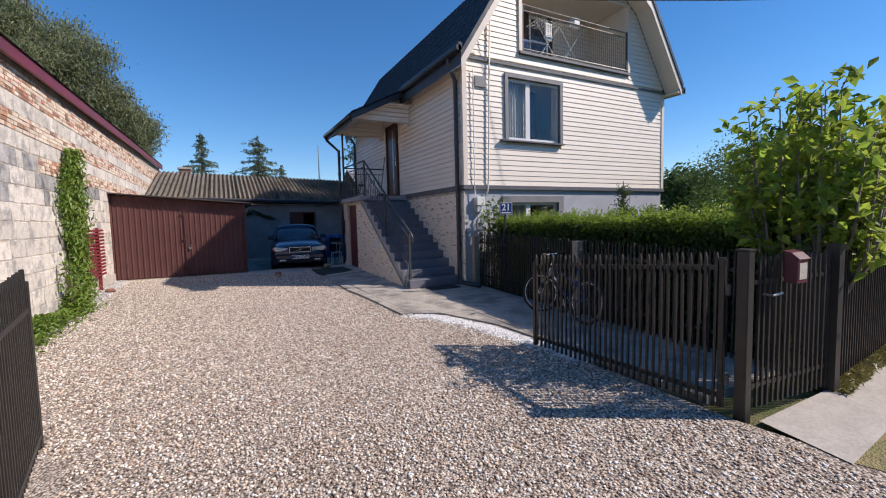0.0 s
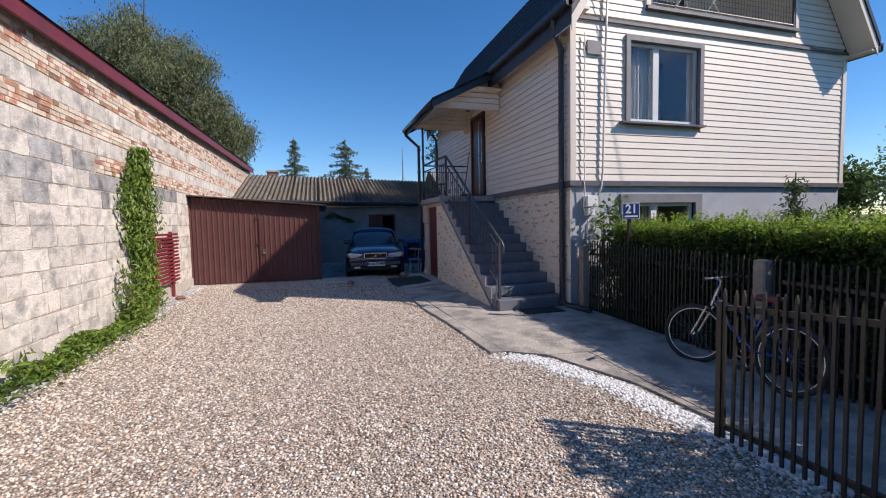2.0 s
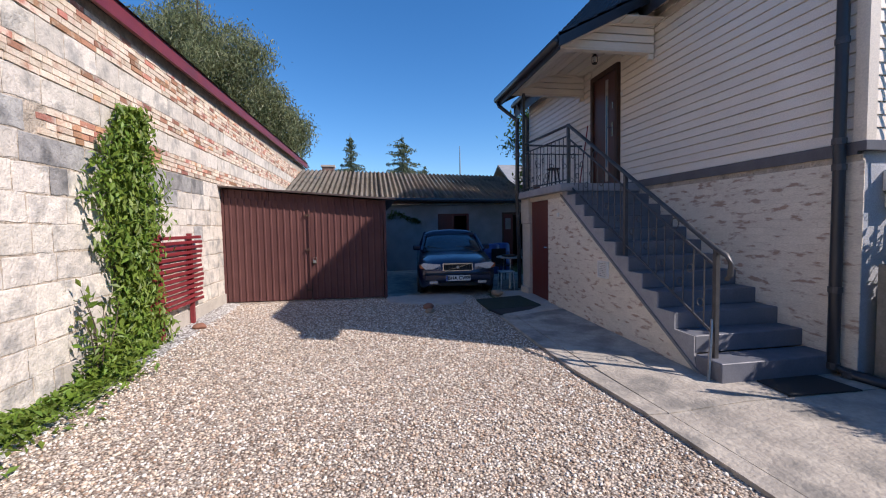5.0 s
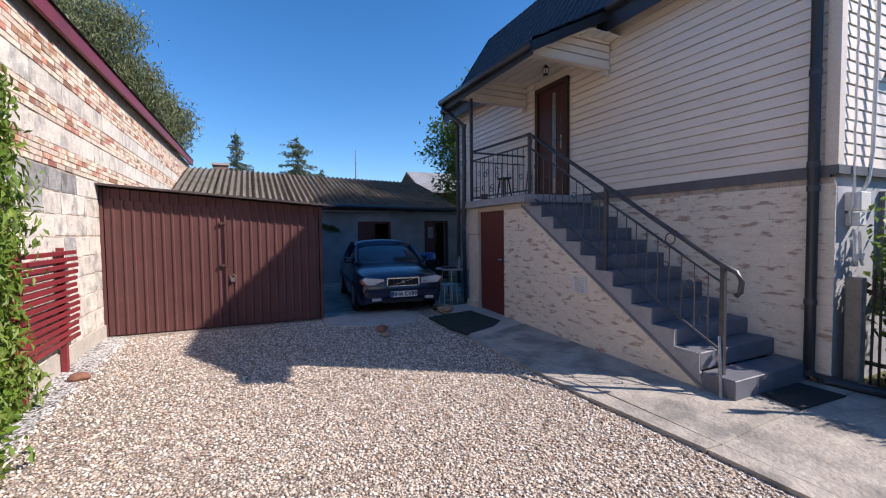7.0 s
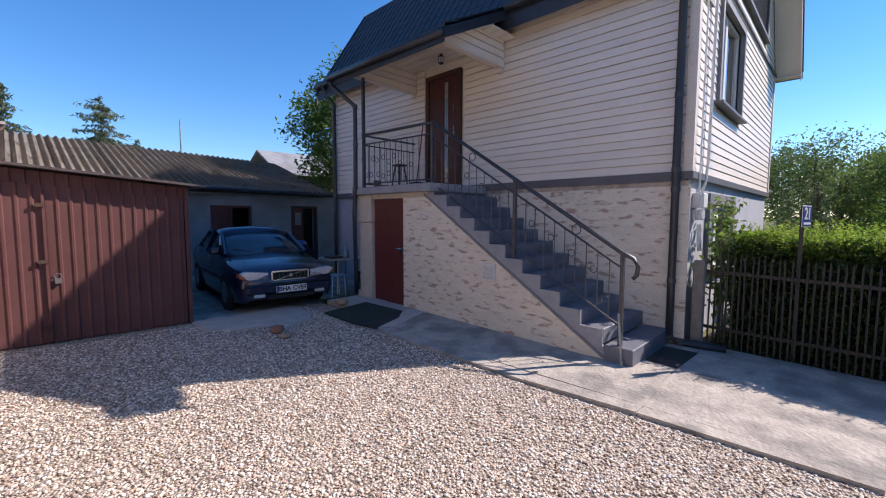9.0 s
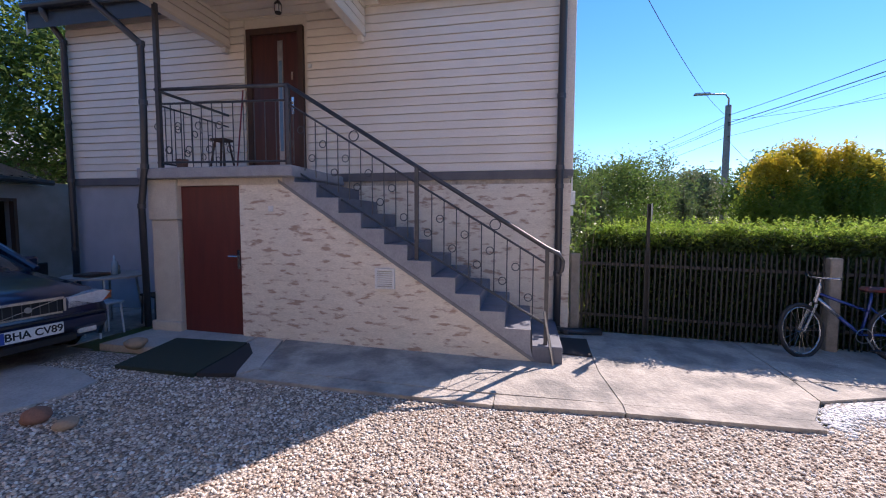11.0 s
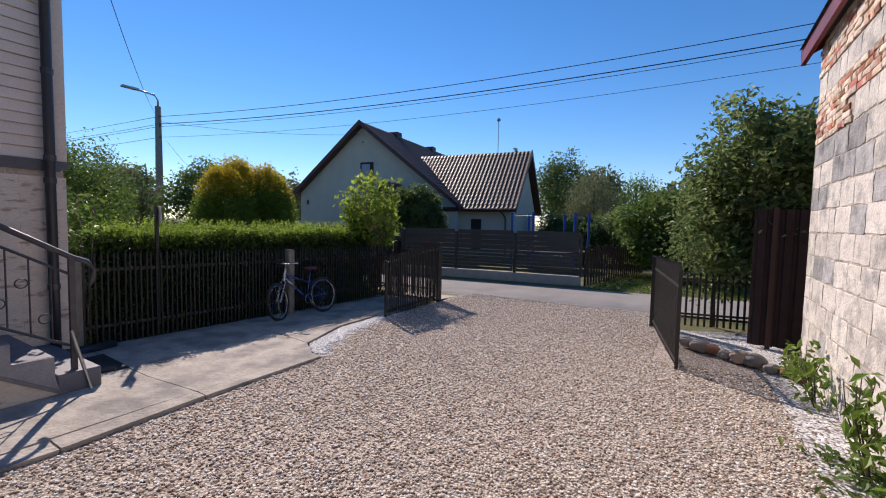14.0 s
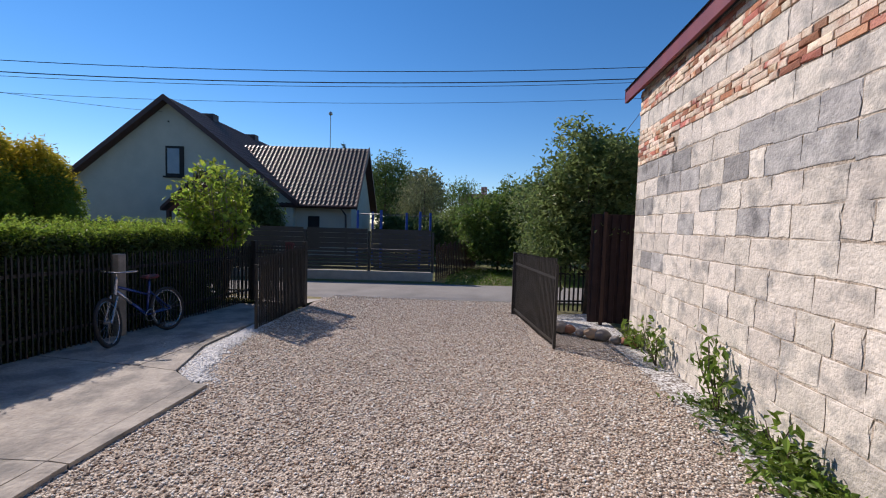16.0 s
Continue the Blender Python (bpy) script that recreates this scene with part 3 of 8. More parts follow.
for xg in (HX0 - EX[-1] - 0.06, HX1 + EX[1] + 0.06):
    for ya, yb in (((HY0 - OVER, 10.66), (13.8, HY1 + 0.33)) if xg < 8 else ((HY0 - OVER, HY1 + 0.33),)):
        bm = bmesh.new()
        tube(bm, [(xg, ya, EZ - 0.08), (xg, yb, EZ - 0.08)], 0.065, 10)
        box(bm, xg - 0.01, xg + 0.08, ya, yb, EZ - 0.14, EZ + 0.03)
        part("gutter", bm, M["gutter"], house, smooth=False)

# band between plinth and siding, corner trims
part("band", boxes((HX0 - 0.025, HX1 + 0.025, HY0 - 0.025, HY0 + 0.05, BZ - 0.06, BZ + 0.03), (HX0 - 0.025, HX0 + 0.05, HY0 + 0.05, HY1, BZ - 0.09, BZ + 0.03)), M["band"], house, "dark grey band")
part("band", boxes((HX0 - 0.02, HX1 + 0.02, HY0 - 0.03, HY0 + 0.04, EZ - 0.06, EZ - 0.008)), M["band"], house)
for x, y in ((HX0, HY0), (HX1 - 0.09, HY0)):
    part("corner_trim", boxes((x - 0.012, x + 0.1, y - 0.012, y + 0.1, BZ + 0.03, EZ)), M["trim_cream"], house)

# siding boards, each lapped over the next
PITCH = 0.121


def board_y(x0, x1, z, y, h=PITCH, lap=0.009):
    bm = bmesh.new()
    return prism(bm, [(y + 0.036, z + lap), (y + 0.004, z + lap), (y + 0.004, z + lap + 0.008), (y + 0.016, z + h), (y + 0.036, z + h)], "x", x0, x1)


def board_x(y0, y1, z, x, h=PITCH, lap=0.009):
    bm = bmesh.new()
    return prism(bm, [(x + 0.036, z + lap), (x + 0.001, z + lap), (x + 0.001, z + lap + 0.008), (x + 0.017, z + h), (x + 0.036, z + h)], "y", y0, y1)


def spans(lo, hi, holes, za, zb):
    """What is left of lo..hi beside the openings that the board between za and zb meets."""
    out = [(lo, hi)]
    for a, b, c, d in holes:
        if zb > c + 1e-3 and za < d - 1e-3:
            nxt = []
            for p, q in out:
                if a > p:
                    nxt.append((p, min(q, a)))
                if b < q:
                    nxt.append((max(p, b), q))
            out = nxt
    return [s for s in out if s[1] - s[0] > 0.02]


FR = (WIN[0] - 0.06, WIN[1] + 0.06, WIN[2] - 0.05, WIN[3] + 0.06)
z, lap = BZ + 0.03, 0.012
while z < EZ - 0.02:
    lap = 0.019 - lap
    for a, b in spans(HX0 + 0.1, HX1 - 0.1, [FR], z, z + PITCH):
        part("siding_board", board_y(a, b, z, HY0, min(PITCH, EZ - z), 0.55 * lap), M["siding"], house)
    for a, b in spans(HY0 + 0.1, HY1 - 0.02, [(DOOR[0] - 0.06, DOOR[1] + 0.06, DOOR[2], DOOR[3] + 0.06)], z, z + PITCH):
        part("siding_board", board_x(a, b, z, HX0, min(PITCH, EZ - z), lap), M["siding"], house)
    z += PITCH
z = EZ + 0.05
while z < rake(CX) - 0.15:
    up = z + 0.12 - EZ - 0.1
    inset = max(0.02, up / STEEP if up < STEEP * KINK else KINK + (up - STEEP * KINK) / FLAT)
    for a, b in spans(HX0 + inset, HX1 - inset, [(LOG[0] - 0.08, LOG[1] + 0.08, LOG[2] - 0.06, LOG[3])], z, z + PITCH):
        part("siding_board", board_y(a, b, z, HY0, PITCH, 0.005), M["siding"], house)
    z += PITCH


def text_mesh(words, size, m, depth=0.002):
    """Lettering as a mesh, set at the pose m."""
    cu = bpy.data.curves.new("lettering", "FONT")
    cu.body, cu.size, cu.extrude = words, size, depth
    cu.offset = 0.02 * size
    cu.align_x, cu.align_y = "CENTER", "CENTER"
    ob = bpy.data.objects.new("lettering", cu)
    scene.collection.objects.link(ob)
    me = bpy.data.meshes.new_from_object(ob.evaluated_get(bpy.context.evaluated_depsgraph_get()))
    bpy.data.objects.remove(ob)
    bm = bmesh.new()
    bm.from_mesh(me)
    bm.transform(m)
    bpy.data.meshes.remove(me)
    return bm


# ---- house: windows and doors ----
CURTAIN = mat("curtain", (0.35, 0.35, 0.33), (0.28, 0.28, 0.27), 3, 0.9, bump=0.3, stretch=(6, 6, 0.3))
PANE = glass_mat("pane", (0.8, 0.86, 0.9))


def window_y(name, x0, x1, z0, z1, y, split, label, trim_w=0.09, trim=M["trim_grey"], frame_mat=M["white"]):
    w = thing(name, (x0, y, z0), label, "window", kind="structure")
    for r in ((x0 - trim_w, x0, z0 - 0.02, z1 + trim_w), (x1, x1 + trim_w, z0 - 0.02, z1 + trim_w), (x0, x1, z1, z1 + trim_w)):
        part("surround", boxes((r[0], r[1], y - 0.035, y + 0.1, r[2], r[3])), trim, w, "grey window surround")
    part("sill", boxes((x0 - 0.22, x1 + 0.09, y - 0.11, y + 0.12, z0 - 0.055, z0 - 0.022)), M["band"], w, "dark metal sill")
    cuts = [x0, x0 + (x1 - x0) * split, x1]
    for a, b in zip(cuts, cuts[1:]):
        f = 0.065
        bm = boxes((a, a + f, y + 0.06, y + 0.13, z0, z1), (b - f, b, y + 0.06, y + 0.13, z0, z1), (a + f, b - f, y + 0.06, y + 0.13, z0, z0 + f), (a + f, b - f, y + 0.06, y + 0.13, z1 - f, z1))
        sash = part("sash", bm, frame_mat, w, "white plastic sash")
        pane = part("pane", boxes((a + f, b - f, y + 0.09, y + 0.10, z0 + f, z1 - f)), PANE, sash)
        pane.visible_shadow = False
    bm = bmesh.new()
    n = 24
    xa, xb = x0 + 0.05, x0 + (x1 - x0) * split
    pts = [(xa + (xb - xa) * i / n, y + 0.2 + 0.02 * math.sin(i * 1.9)) for i in range(n + 1)]
    pts += [(p[0], p[1] + 0.004) for p in pts[::-1]]
    prism(bm, pts, "z", z0 + 0.03, z1 - 0.03)
    part("curtain", bm, CURTAIN, w, "drawn grey curtain")
    # dark panel standing in for the unlit room behind the glass
    part("room", boxes((x0 - 0.1, x1 + 0.1, y + 1.0, y + 1.05, z0 - 0.1, z1 + 0.1)), M["dark"], w)
    return w


window_y("window_1", WIN[0], WIN[1], WIN[2], WIN[3], HY0, 0.40, "white plastic two-sash window in a grey surround")
window_y("window_2", BWIN[0], BWIN[1], BWIN[2], BWIN[3], HY0 + 0.03, 0.42, "low basement window with grey rendered surround", 0.16)

entry = thing("door_1", (HX0, 12.4, 2.4), "dark mahogany entrance door with a steel strip", "door", kind="structure")
D = DOOR
part("door_frame", boxes((HX0 - 0.03, HX0 + 0.12, D[0], D[0] + 0.08, D[2], D[3]), (HX0 - 0.03, HX0 + 0.12, D[1] - 0.08, D[1], D[2], D[3]), (HX0 - 0.03, HX0 + 0.12, D[0] + 0.08, D[1] - 0.08, D[3] - 0.09, D[3])), M["old_wood"], entry, "nearly black door frame")
leaf = part("door_leaf", boxes((HX0 + 0.0, HX0 + 0.06, D[0] + 0.085, D[1] - 0.085, D[2] + 0.03, D[3] - 0.095), bevel=0.006), M["door_entry"], entry)
part("steel_strip", boxes((HX0 - 0.008, HX0, 12.28, 12.37, D[2] + 0.12, D[3] - 0.2)), M["steel"], entry, "brushed steel inlay")
part("glass_strip", boxes((HX0 - 0.012, HX0 - 0.008, 12.30, 12.35, D[2] + 0.4, D[3] - 0.5)), mat("strip_glass", (0.25, 0.42, 0.6), (0.2, 0.35, 0.5), 2, 0.06, 0.3, bump=0), entry)
bm = boxes((HX0 - 0.012, HX0, 12.105, 12.145, 3.36, 3.62))
tube(bm, [(HX0 - 0.01, 12.125, 3.54), (HX0 - 0.055, 12.125, 3.54), (HX0 - 0.055, 12.24, 3.54)], 0.01, 6)
part("door_handle", bm, M["chrome"], entry, "steel door handle plate")
part("lock_plate", boxes((HX0 - 0.01, HX0, 12.11, 12.145, 3.88, 4.0)), M["chrome"], entry)
solo("door_bell", boxes((HX0 - 0.02, HX0 - 0.002, 11.80, 11.86, 4.04, 4.1), bevel=0.006), M["white"], "small white door bell on the siding", "bell", base=(HX0, 11.83, 4.04))

# loggia: glazed door and window, railing with wire mesh, drying rack
logg = thing("window_3", (7.0, HY0 + 1.38, LOG[2]), "loggia windows with white frames and brown posts", "window", kind="structure")
yb = HY0 + 1.38
for a, b in ((6.85, 7.75), (7.95, 8.65)):
    f = 0.07
    part("frame", boxes((a, a + f, yb - 0.05, yb, LOG[2] + 0.05, 7.3), (b - f, b, yb - 0.05, yb, LOG[2] + 0.05, 7.3), (a + f, b - f, yb - 0.05, yb, 7.23, 7.3), (a + f, b - f, yb - 0.05, yb, LOG[2] + 0.05, LOG[2] + 0.15), (a + f, b - f, yb - 0.05, yb, 6.6, 6.66)), M["white"], logg)
    part("pane", boxes((a + f, b - f, yb - 0.03, yb - 0.02, LOG[2] + 0.15, 7.23)), mat("loggia_glass", (0.05, 0.06, 0.08), (0.09, 0.1, 0.12), 3, 0.05, 0.0, bump=0), logg)
part("brown_frame", boxes((6.74, 6.84, yb - 0.06, yb, LOG[2], 7.4), (7.76, 7.94, yb - 0.06, yb, LOG[2], 7.4), (8.66, 8.8, yb - 0.06, yb, LOG[2], 7.4)), M["old_wood"], logg)
bal = thing("balcony_railing", (LOG[0], HY0, LOG[2]), "steel balcony railing with wire mesh infill", "railing")
for zz in (LOG[2] + 0.06, LOG[2] + 0.95, LOG[2] + 1.08):
    part("rail", tube(bmesh.new(), [(LOG[0], HY0 + 0.0, zz), (LOG[1], HY0 + 0.0, zz)], 0.018, 6), M["steel"], bal)
for k in range(2):
    x = (LOG[0] + 0.02, LOG[1] - 0.02)[k]
    part("post", boxes((x - 0.02, x + 0.02, HY0 - 0.02, HY0 + 0.02, LOG[2], LOG[2] + 1.1)), M["iron"], bal)
bm = bmesh.new()
for k in range(46):
    x = LOG[0] + 0.06 + k * 0.078
    tube(bm, [(x, HY0 + 0.012, LOG[2] + 0.06), (x, HY0 + 0.012, LOG[2] + 0.95)], 0.0035, 4)
for k in range(9):
    zz = LOG[2] + 0.12 + 0.1 * k
    tube(bm, [(LOG[0], HY0 + 0.016, zz), (LOG[1], HY0 + 0.016, zz)], 0.003, 4)
part("mesh_infill", bm, M["iron"], bal, "dark wire mesh", kind="stuff")
part("edge_trim", boxes((LOG[0] - 0.09, LOG[1] + 0.09, HY0 - 0.06, HY0 + 0.05, LOG[2] - 0.07, LOG[2] - 0.01)), M["band"], bal)
for x in (LOG[0] - 0.05, LOG[1] + 0.05):
    part("side_trim", boxes((x - 0.045, x + 0.045, HY0 - 0.03, HY0 + 0.05, LOG[2], LOG[3])), M["trim_cream"], bal)
dry = thing("drying_rack", (8.3, HY0 + 0.45, LOG[2]), "folding metal drying rack with pegs and linen", "drying rack")
for x in (7.75, 8.55):
    bm = bmesh.new()
    for s in (-1, 1):
        tube(bm, [(x - 0.38 * s, HY0 + 0.35, LOG[2]), (x + 0.38 * s, HY0 + 0.35, LOG[2] + 0.98)], 0.012, 6)
    part("leg", bm, M["white"], dry)
bm = bmesh.new()
for k in range(9):
    tube(bm, [(7.3, HY0 + 0.2 + 0.06 * k, LOG[2] + 0.98), (9.0, HY0 + 0.2 + 0.06 * k, LOG[2] + 1.0)], 0.006, 4)
part("wires", bm, M["white"], dry, kind="stuff")
solo("linen_bag", box(bmesh.new(), 8.5, 8.78, HY0 + 0.2, HY0 + 0.4, LOG[2] + 1.0, LOG[2] + 1.28, bevel=0.05), M["white"], "white bag on the drying rack", "bag", base=(8.6, HY0 + 0.3, LOG[2] + 1.0))
solo("blue_cloth", box(bmesh.new(), 6.95, 7.4, HY0 + 0.6, HY0 + 0.66, LOG[2], LOG[2] + 0.62, bevel=0.02), mat("blue_cloth", (0.10, 0.17, 0.33), (0.16, 0.24, 0.4), 6, 0.9, bump=0.5), "blue folded blanket behind the railing", "blanket", base=(7.1, HY0 + 0.63, LOG[2]))
solo("washing", box(bmesh.new(), 7.62, 7.86, HY0 + 0.3, HY0 + 0.34, LOG[2] + 0.55, LOG[2] + 0.99, bevel=0.015), M["white"], "pale cloth hung on the drying rack", "cloth", base=(7.7, HY0 + 0.3, LOG[2] + 0.55))

# fixtures on the south face
solo("air_vent", boxes((5.26, 5.55, HY0 - 0.03, HY0 + 0.0, 4.65, 4.89), bevel=0.004), M["trim_grey"], "square grey ventilation grille on the siding", "vent", base=(5.5, HY0, 4.7))
bm = bmesh.new()
tube(bm, [(5.69, HY0 - 0.04, 6.6), (5.63, HY0 - 0.04, 4.8), (5.58, HY0 - 0.04, 2.6), (5.56, HY0 - 0.02, 2.3), (5.48, HY0 + 0.02, 2.1)], 0.02, 8)
solo("cable_conduit", bm, M["white"], "white plastic cable conduit on the facade", "conduit", base=(5.72, HY0, 2.3), smooth=True)
bm = bmesh.new()
pts = [(5.20 + 0.012 * math.sin(k * 2.1), HY0 - 0.035, 5.0 - 0.13 * k) for k in range(24)] + [(5.2, HY0 - 0.01, 1.95), (5.25, HY0 + 0.0, 1.8)]
tube(bm, pts, 0.012, 6)
solo("hanging_cable", bm, M["white"], "loose white cable clipped to the siding", "cable", base=(5.28, HY0, 1.8), smooth=True)
meter = thing("meter_box", (5.3, HY0, 1.7), "grey electric meter box with cable tails", "meter box")
part("box", boxes((5.22, 5.44, HY0 - 0.09, HY0 + 0.05, 1.96, 2.16), bevel=0.01), M["white"], meter)
part("lower_box", boxes((5.25, 5.40, HY0 - 0.07, HY0 + 0.05, 1.80, 1.94), bevel=0.01), M["white"], meter)
for dx in (0.0, 0.12):
    part("cable_tail", tube(bmesh.new(), [(5.28 + dx, HY0 - 0.02, 1.74), (5.28 + dx, HY0 - 0.03, 1.45), (5.33 + dx, HY0 - 0.03, 1.38), (5.38 + dx, HY0 - 0.02, 1.5)], 0.014, 6), M["white"], meter)

# ---- downpipes ----
def downpipe(name, pts, label, r=0.05):
    t = thing(name, pts[-1], label, "downpipe")
    part("pipe", tube(bmesh.new(), pts, r, 10), M["gutter"], t, smooth=True)
    for p in pts[2:-1]:
        part("clip", tube(bmesh.new(), [(p[0], p[1], p[2] - 0.03), (p[0], p[1], p[2] + 0.03)], r + 0.008, 10), M["iron"], t)
    return t


downpipe("downpipe", [(4.60, 7.95, 5.24), (4.62, 8.0, 5.1), (4.85, 8.12, 4.75), (4.85, 8.12, 3.4), (4.85, 8.12, 2.45), (4.86, 8.12, 2.2), (4.86, 8.12, 1.0), (4.86, 8.12, 0.24), (4.9, 8.0, 0.19), (5.02, 7.5, 0.17)], "dark graphite downpipe at the house corner")
downpipe("downpipe", [(4.58, 16.4, 5.24), (4.6, 16.4, 5.1), (4.87, 16.38, 4.75), (4.87, 16.38, 3.4), (4.87, 16.38, 2.4), (4.87, 16.38, 1.2), (4.87, 16.38, 0.3)], "dark graphite downpipe at the rear corner")

# ---- canopy over the entrance ----
can = thing("porch_canopy", (3.4, 12.2, 4.4), "dark metal porch canopy lined with cream boards", "canopy")
CY0, CY1 = 10.68, 13.74
bm = bmesh.new()
prism(bm, [(3.18, 4.50), (4.95, 5.385), (4.95, 5.26), (3.2, 4.40)], "y", CY0, CY1)
part("roof", bm, M["roof_dark"], can)
bm = bmesh.new()
for k in range(6):
    xa, xb = 3.15 + k * 0.31, 3.46 + k * 0.31
    za, zb = 4.50 + (xa - 3.18) * 0.5, 4.50 + (xb - 3.18) * 0.5
    prism(bm, [(xa, za + 0.035), (xb, zb + 0.008), (xb, zb - 0.01), (xa, za - 0.01)], "y", CY0 - 0.02, CY1 + 0.02)
part("roof_tiles", bm, M["roof_dark"], can)
for yy in (CY0, CY1):
    bm = bmesh.new()
    prism(bm, [(3.16, 4.54), (4.72, 5.32), (4.72, 5.10), (3.16, 4.33)], "y", yy - 0.02, yy + 0.02)
    part("verge_trim", bm, M["gutter"], can)
for k in range(8):
    xa = 3.24 + 0.212 * k
    bm = bmesh.new()
    z = 4.40 + (xa - 3.2) * 0.49
    za, zb = min(z - 0.03, 4.86), min(z + 0.072, 4.868)
    prism(bm, [(xa, za), (xa + 0.200, zb), (xa + 0.200, zb + 0.018), (xa, za + 0.022)], "y", CY0 + 0.02, 13.2)
    part("ceiling_board", bm, M["siding"], can)
for y in (10.98, 13.24):
    z = 4.46
    k = 0
    while z < 5.5:
        xa, xb = (3.24 + (h_ - 4.40) / 0.49 for h_ in (z, z + 0.103))
        if xa < HX0 - 0.06:
            part("cheek_board", prism(bmesh.new(), [(xa, z), (HX0 - 0.02, z), (HX0 - 0.02, z + 0.103), (xb, z + 0.103)] if xb < HX0 - 0.03 else [(xa, z), (HX0 - 0.02, z), (HX0 - 0.02, z + 0.49 * (HX0 - 0.02 - xa))], "y", y - 0.05, y + 0.05), M["siding"], can)
        z += 0.121
    part("cheek_trim", boxes((3.26, HX0 - 0.02, y - 0.06, y + 0.06, 4.42, 4.455)), M["trim_cream"], can)
    part("bracket", boxes((HX0 - 0.11, HX0 - 0.01, y - 0.04, y + 0.04, 4.33, 4.418), bevel=0.01), M["trim_cream"], can, "small cream corbel")
bm = bmesh.new()
tube(bm, [(3.14, CY0, 4.42), (3.14, CY1, 4.45)], 0.065, 10)
part("gutter", bm, M["gutter"], can, smooth=True)
part("fascia", boxes((3.17, 3.2, CY0 + 0.02, CY1 - 0.02, 4.30, 4.5)), M["gutter"], can)
part("post", boxes((3.53, 3.58, 13.16, 13.21, 2.385, 4.44)), M["iron"], can, "thin dark steel post")
downpipe("canopy_downpipe", [(3.14, 13.66, 4.38), (3.17, 13.64, 4.3), (3.46, 13.32, 3.92), (3.46, 13.32, 3.2), (3.46, 13.34, 2.4), (3.52, 13.48, 1.9), (3.56, 13.50, 0.3)], "dark downpipe beside the porch post", 0.042)
lamp = thing("porch_lamp", (4.55, 12.1, 4.7), "small black lantern hanging over the door", "lamp")
part("stem", tube(bmesh.new(), [(4.55, 12.1, 4.86), (4.55, 12.1, 5.06)], 0.006, 6), M["black_paint"], lamp)
part("cap", tube(bmesh.new(), [(4.55, 12.1, 4.82), (4.55, 12.1, 4.87)], 0.05, 8, 0.012), M["black_paint"], lamp)
for dx in (-0.036, 0.036):
    for dy in (-0.036, 0.036):
        part("cage_bar", tube(bmesh.new(), [(4.55 + dx, 12.1 + dy, 4.70), (4.55 + dx, 12.1 + dy, 4.82)], 0.005, 5), M["black_paint"], lamp)
part("base", tube(bmesh.new(), [(4.55, 12.1, 4.68), (4.55, 12.1, 4.70)], 0.045, 8), M["black_paint"], lamp)
part("bulb", tube(bmesh.new(), [(4.55, 12.1, 4.71), (4.55, 12.1, 4.74), (4.55, 12.1, 4.81)], 0.025, 8), M["white"], lamp, "white bulb", smooth=True)

# ---- stairs ----
stairs = thing("staircase", (3.6, 8.2, gz(8)), "grey painted concrete outside stairs with twelve steps", "staircase")
RISE, RUN, SZ, SY = 0.185, 0.285, 0.15, 8.2
SX = 3.62
for k in range(12):
    ya = SY + RUN * k if k else 8.14
    x0 = SX if k else SX - 0.01
    part("step", boxes((x0, HX0 + 0.02, ya, 11.36 if k else 8.47, SZ + RISE * k - (0.1 if k == 0 else 0), SZ + RISE * (k + 1)), bevel=0.008), M["step"], stairs)
pts = [(8.46, 0.2)]
for k in range(1, 12):
    pts += [(SY + RUN * k + 0.004, SZ + RISE * k), (SY + RUN * k + 0.004, SZ + RISE * (k + 1) - 0.004)]
pts += [(11.55, 2.36), (11.55, 2.22)]
bm = bmesh.new()
prism(bm, pts, "x", SX - 0.012, SX + 0.02)
part("side_string", bm, M["step_side"], stairs, "patchy pale grey side of the steps")
bm = bmesh.new()
prism(bm, [(8.40, 0.16), (11.55, 2.225), (11.55, 2.185), (8.46, 0.16)], "x", SX - 0.03, SX - 0.0)
part("string_trim", bm, M["trim_grey"], stairs)
part("landing", boxes((3.48, HX0 + 0.02, 11.30, 13.5, 2.25, 2.385), bevel=0.012), M["step_side"], stairs, "grey concrete landing slab")
part("lintel", boxes((3.606, 3.78, 11.5, 13.42, 2.163, 2.25)), M["cream_stone"], stairs)
bm = bmesh.new()
prism(bm, [(8.5, 0.1), (11.56, 2.17), (12.10, 2.25), (12.10, 0.1)], "x", SX + 0.01, SX + 0.15)
part("side_wall", bm, M["mortar"], stairs)
part("pier", boxes((3.60, 3.86, 13.02, 13.42, 0.2, 1.72), bevel=0.01), M["cream_stone"], stairs, "cream stone pier")
part("pier_cap", boxes((3.57, 3.86, 13.0, 13.44, 1.725, 2.25), bevel=0.012), M["cream_stone"], stairs)
part("pier_foot", boxes((3.56, 3.86, 13.0, 13.45, 0.18, 0.38), bevel=0.012), M["cream_stone"], stairs)
part("inner_wall", boxes((3.8, HX0, 13.2, 13.4, 0.2, 2.25)), M["plinth"], stairs)
cdoor = thing("door_2", (3.65, 12.55, 0.25), "reddish-brown steel cellar door under the landing", "door", kind="structure")
part("door_leaf", boxes((3.655, 3.70, 12.11, 13.0, 0.235, 2.16), bevel=0.004), M["door_brown"], cdoor)
bm = boxes((3.645, 3.655, 12.145, 12.185, 1.1, 1.34))
tube(bm, [(3.65, 12.165, 1.26), (3.61, 12.165, 1.26), (3.61, 12.29, 1.26)], 0.009, 6)
part("door_handle", bm, M["chrome"], cdoor, "steel lever handle")
for zz in (1.55, 1.75):
    part("latch", boxes((3.64, 3.655, 12.105, 12.13, zz, zz + 0.1)), M["steel"], cdoor)
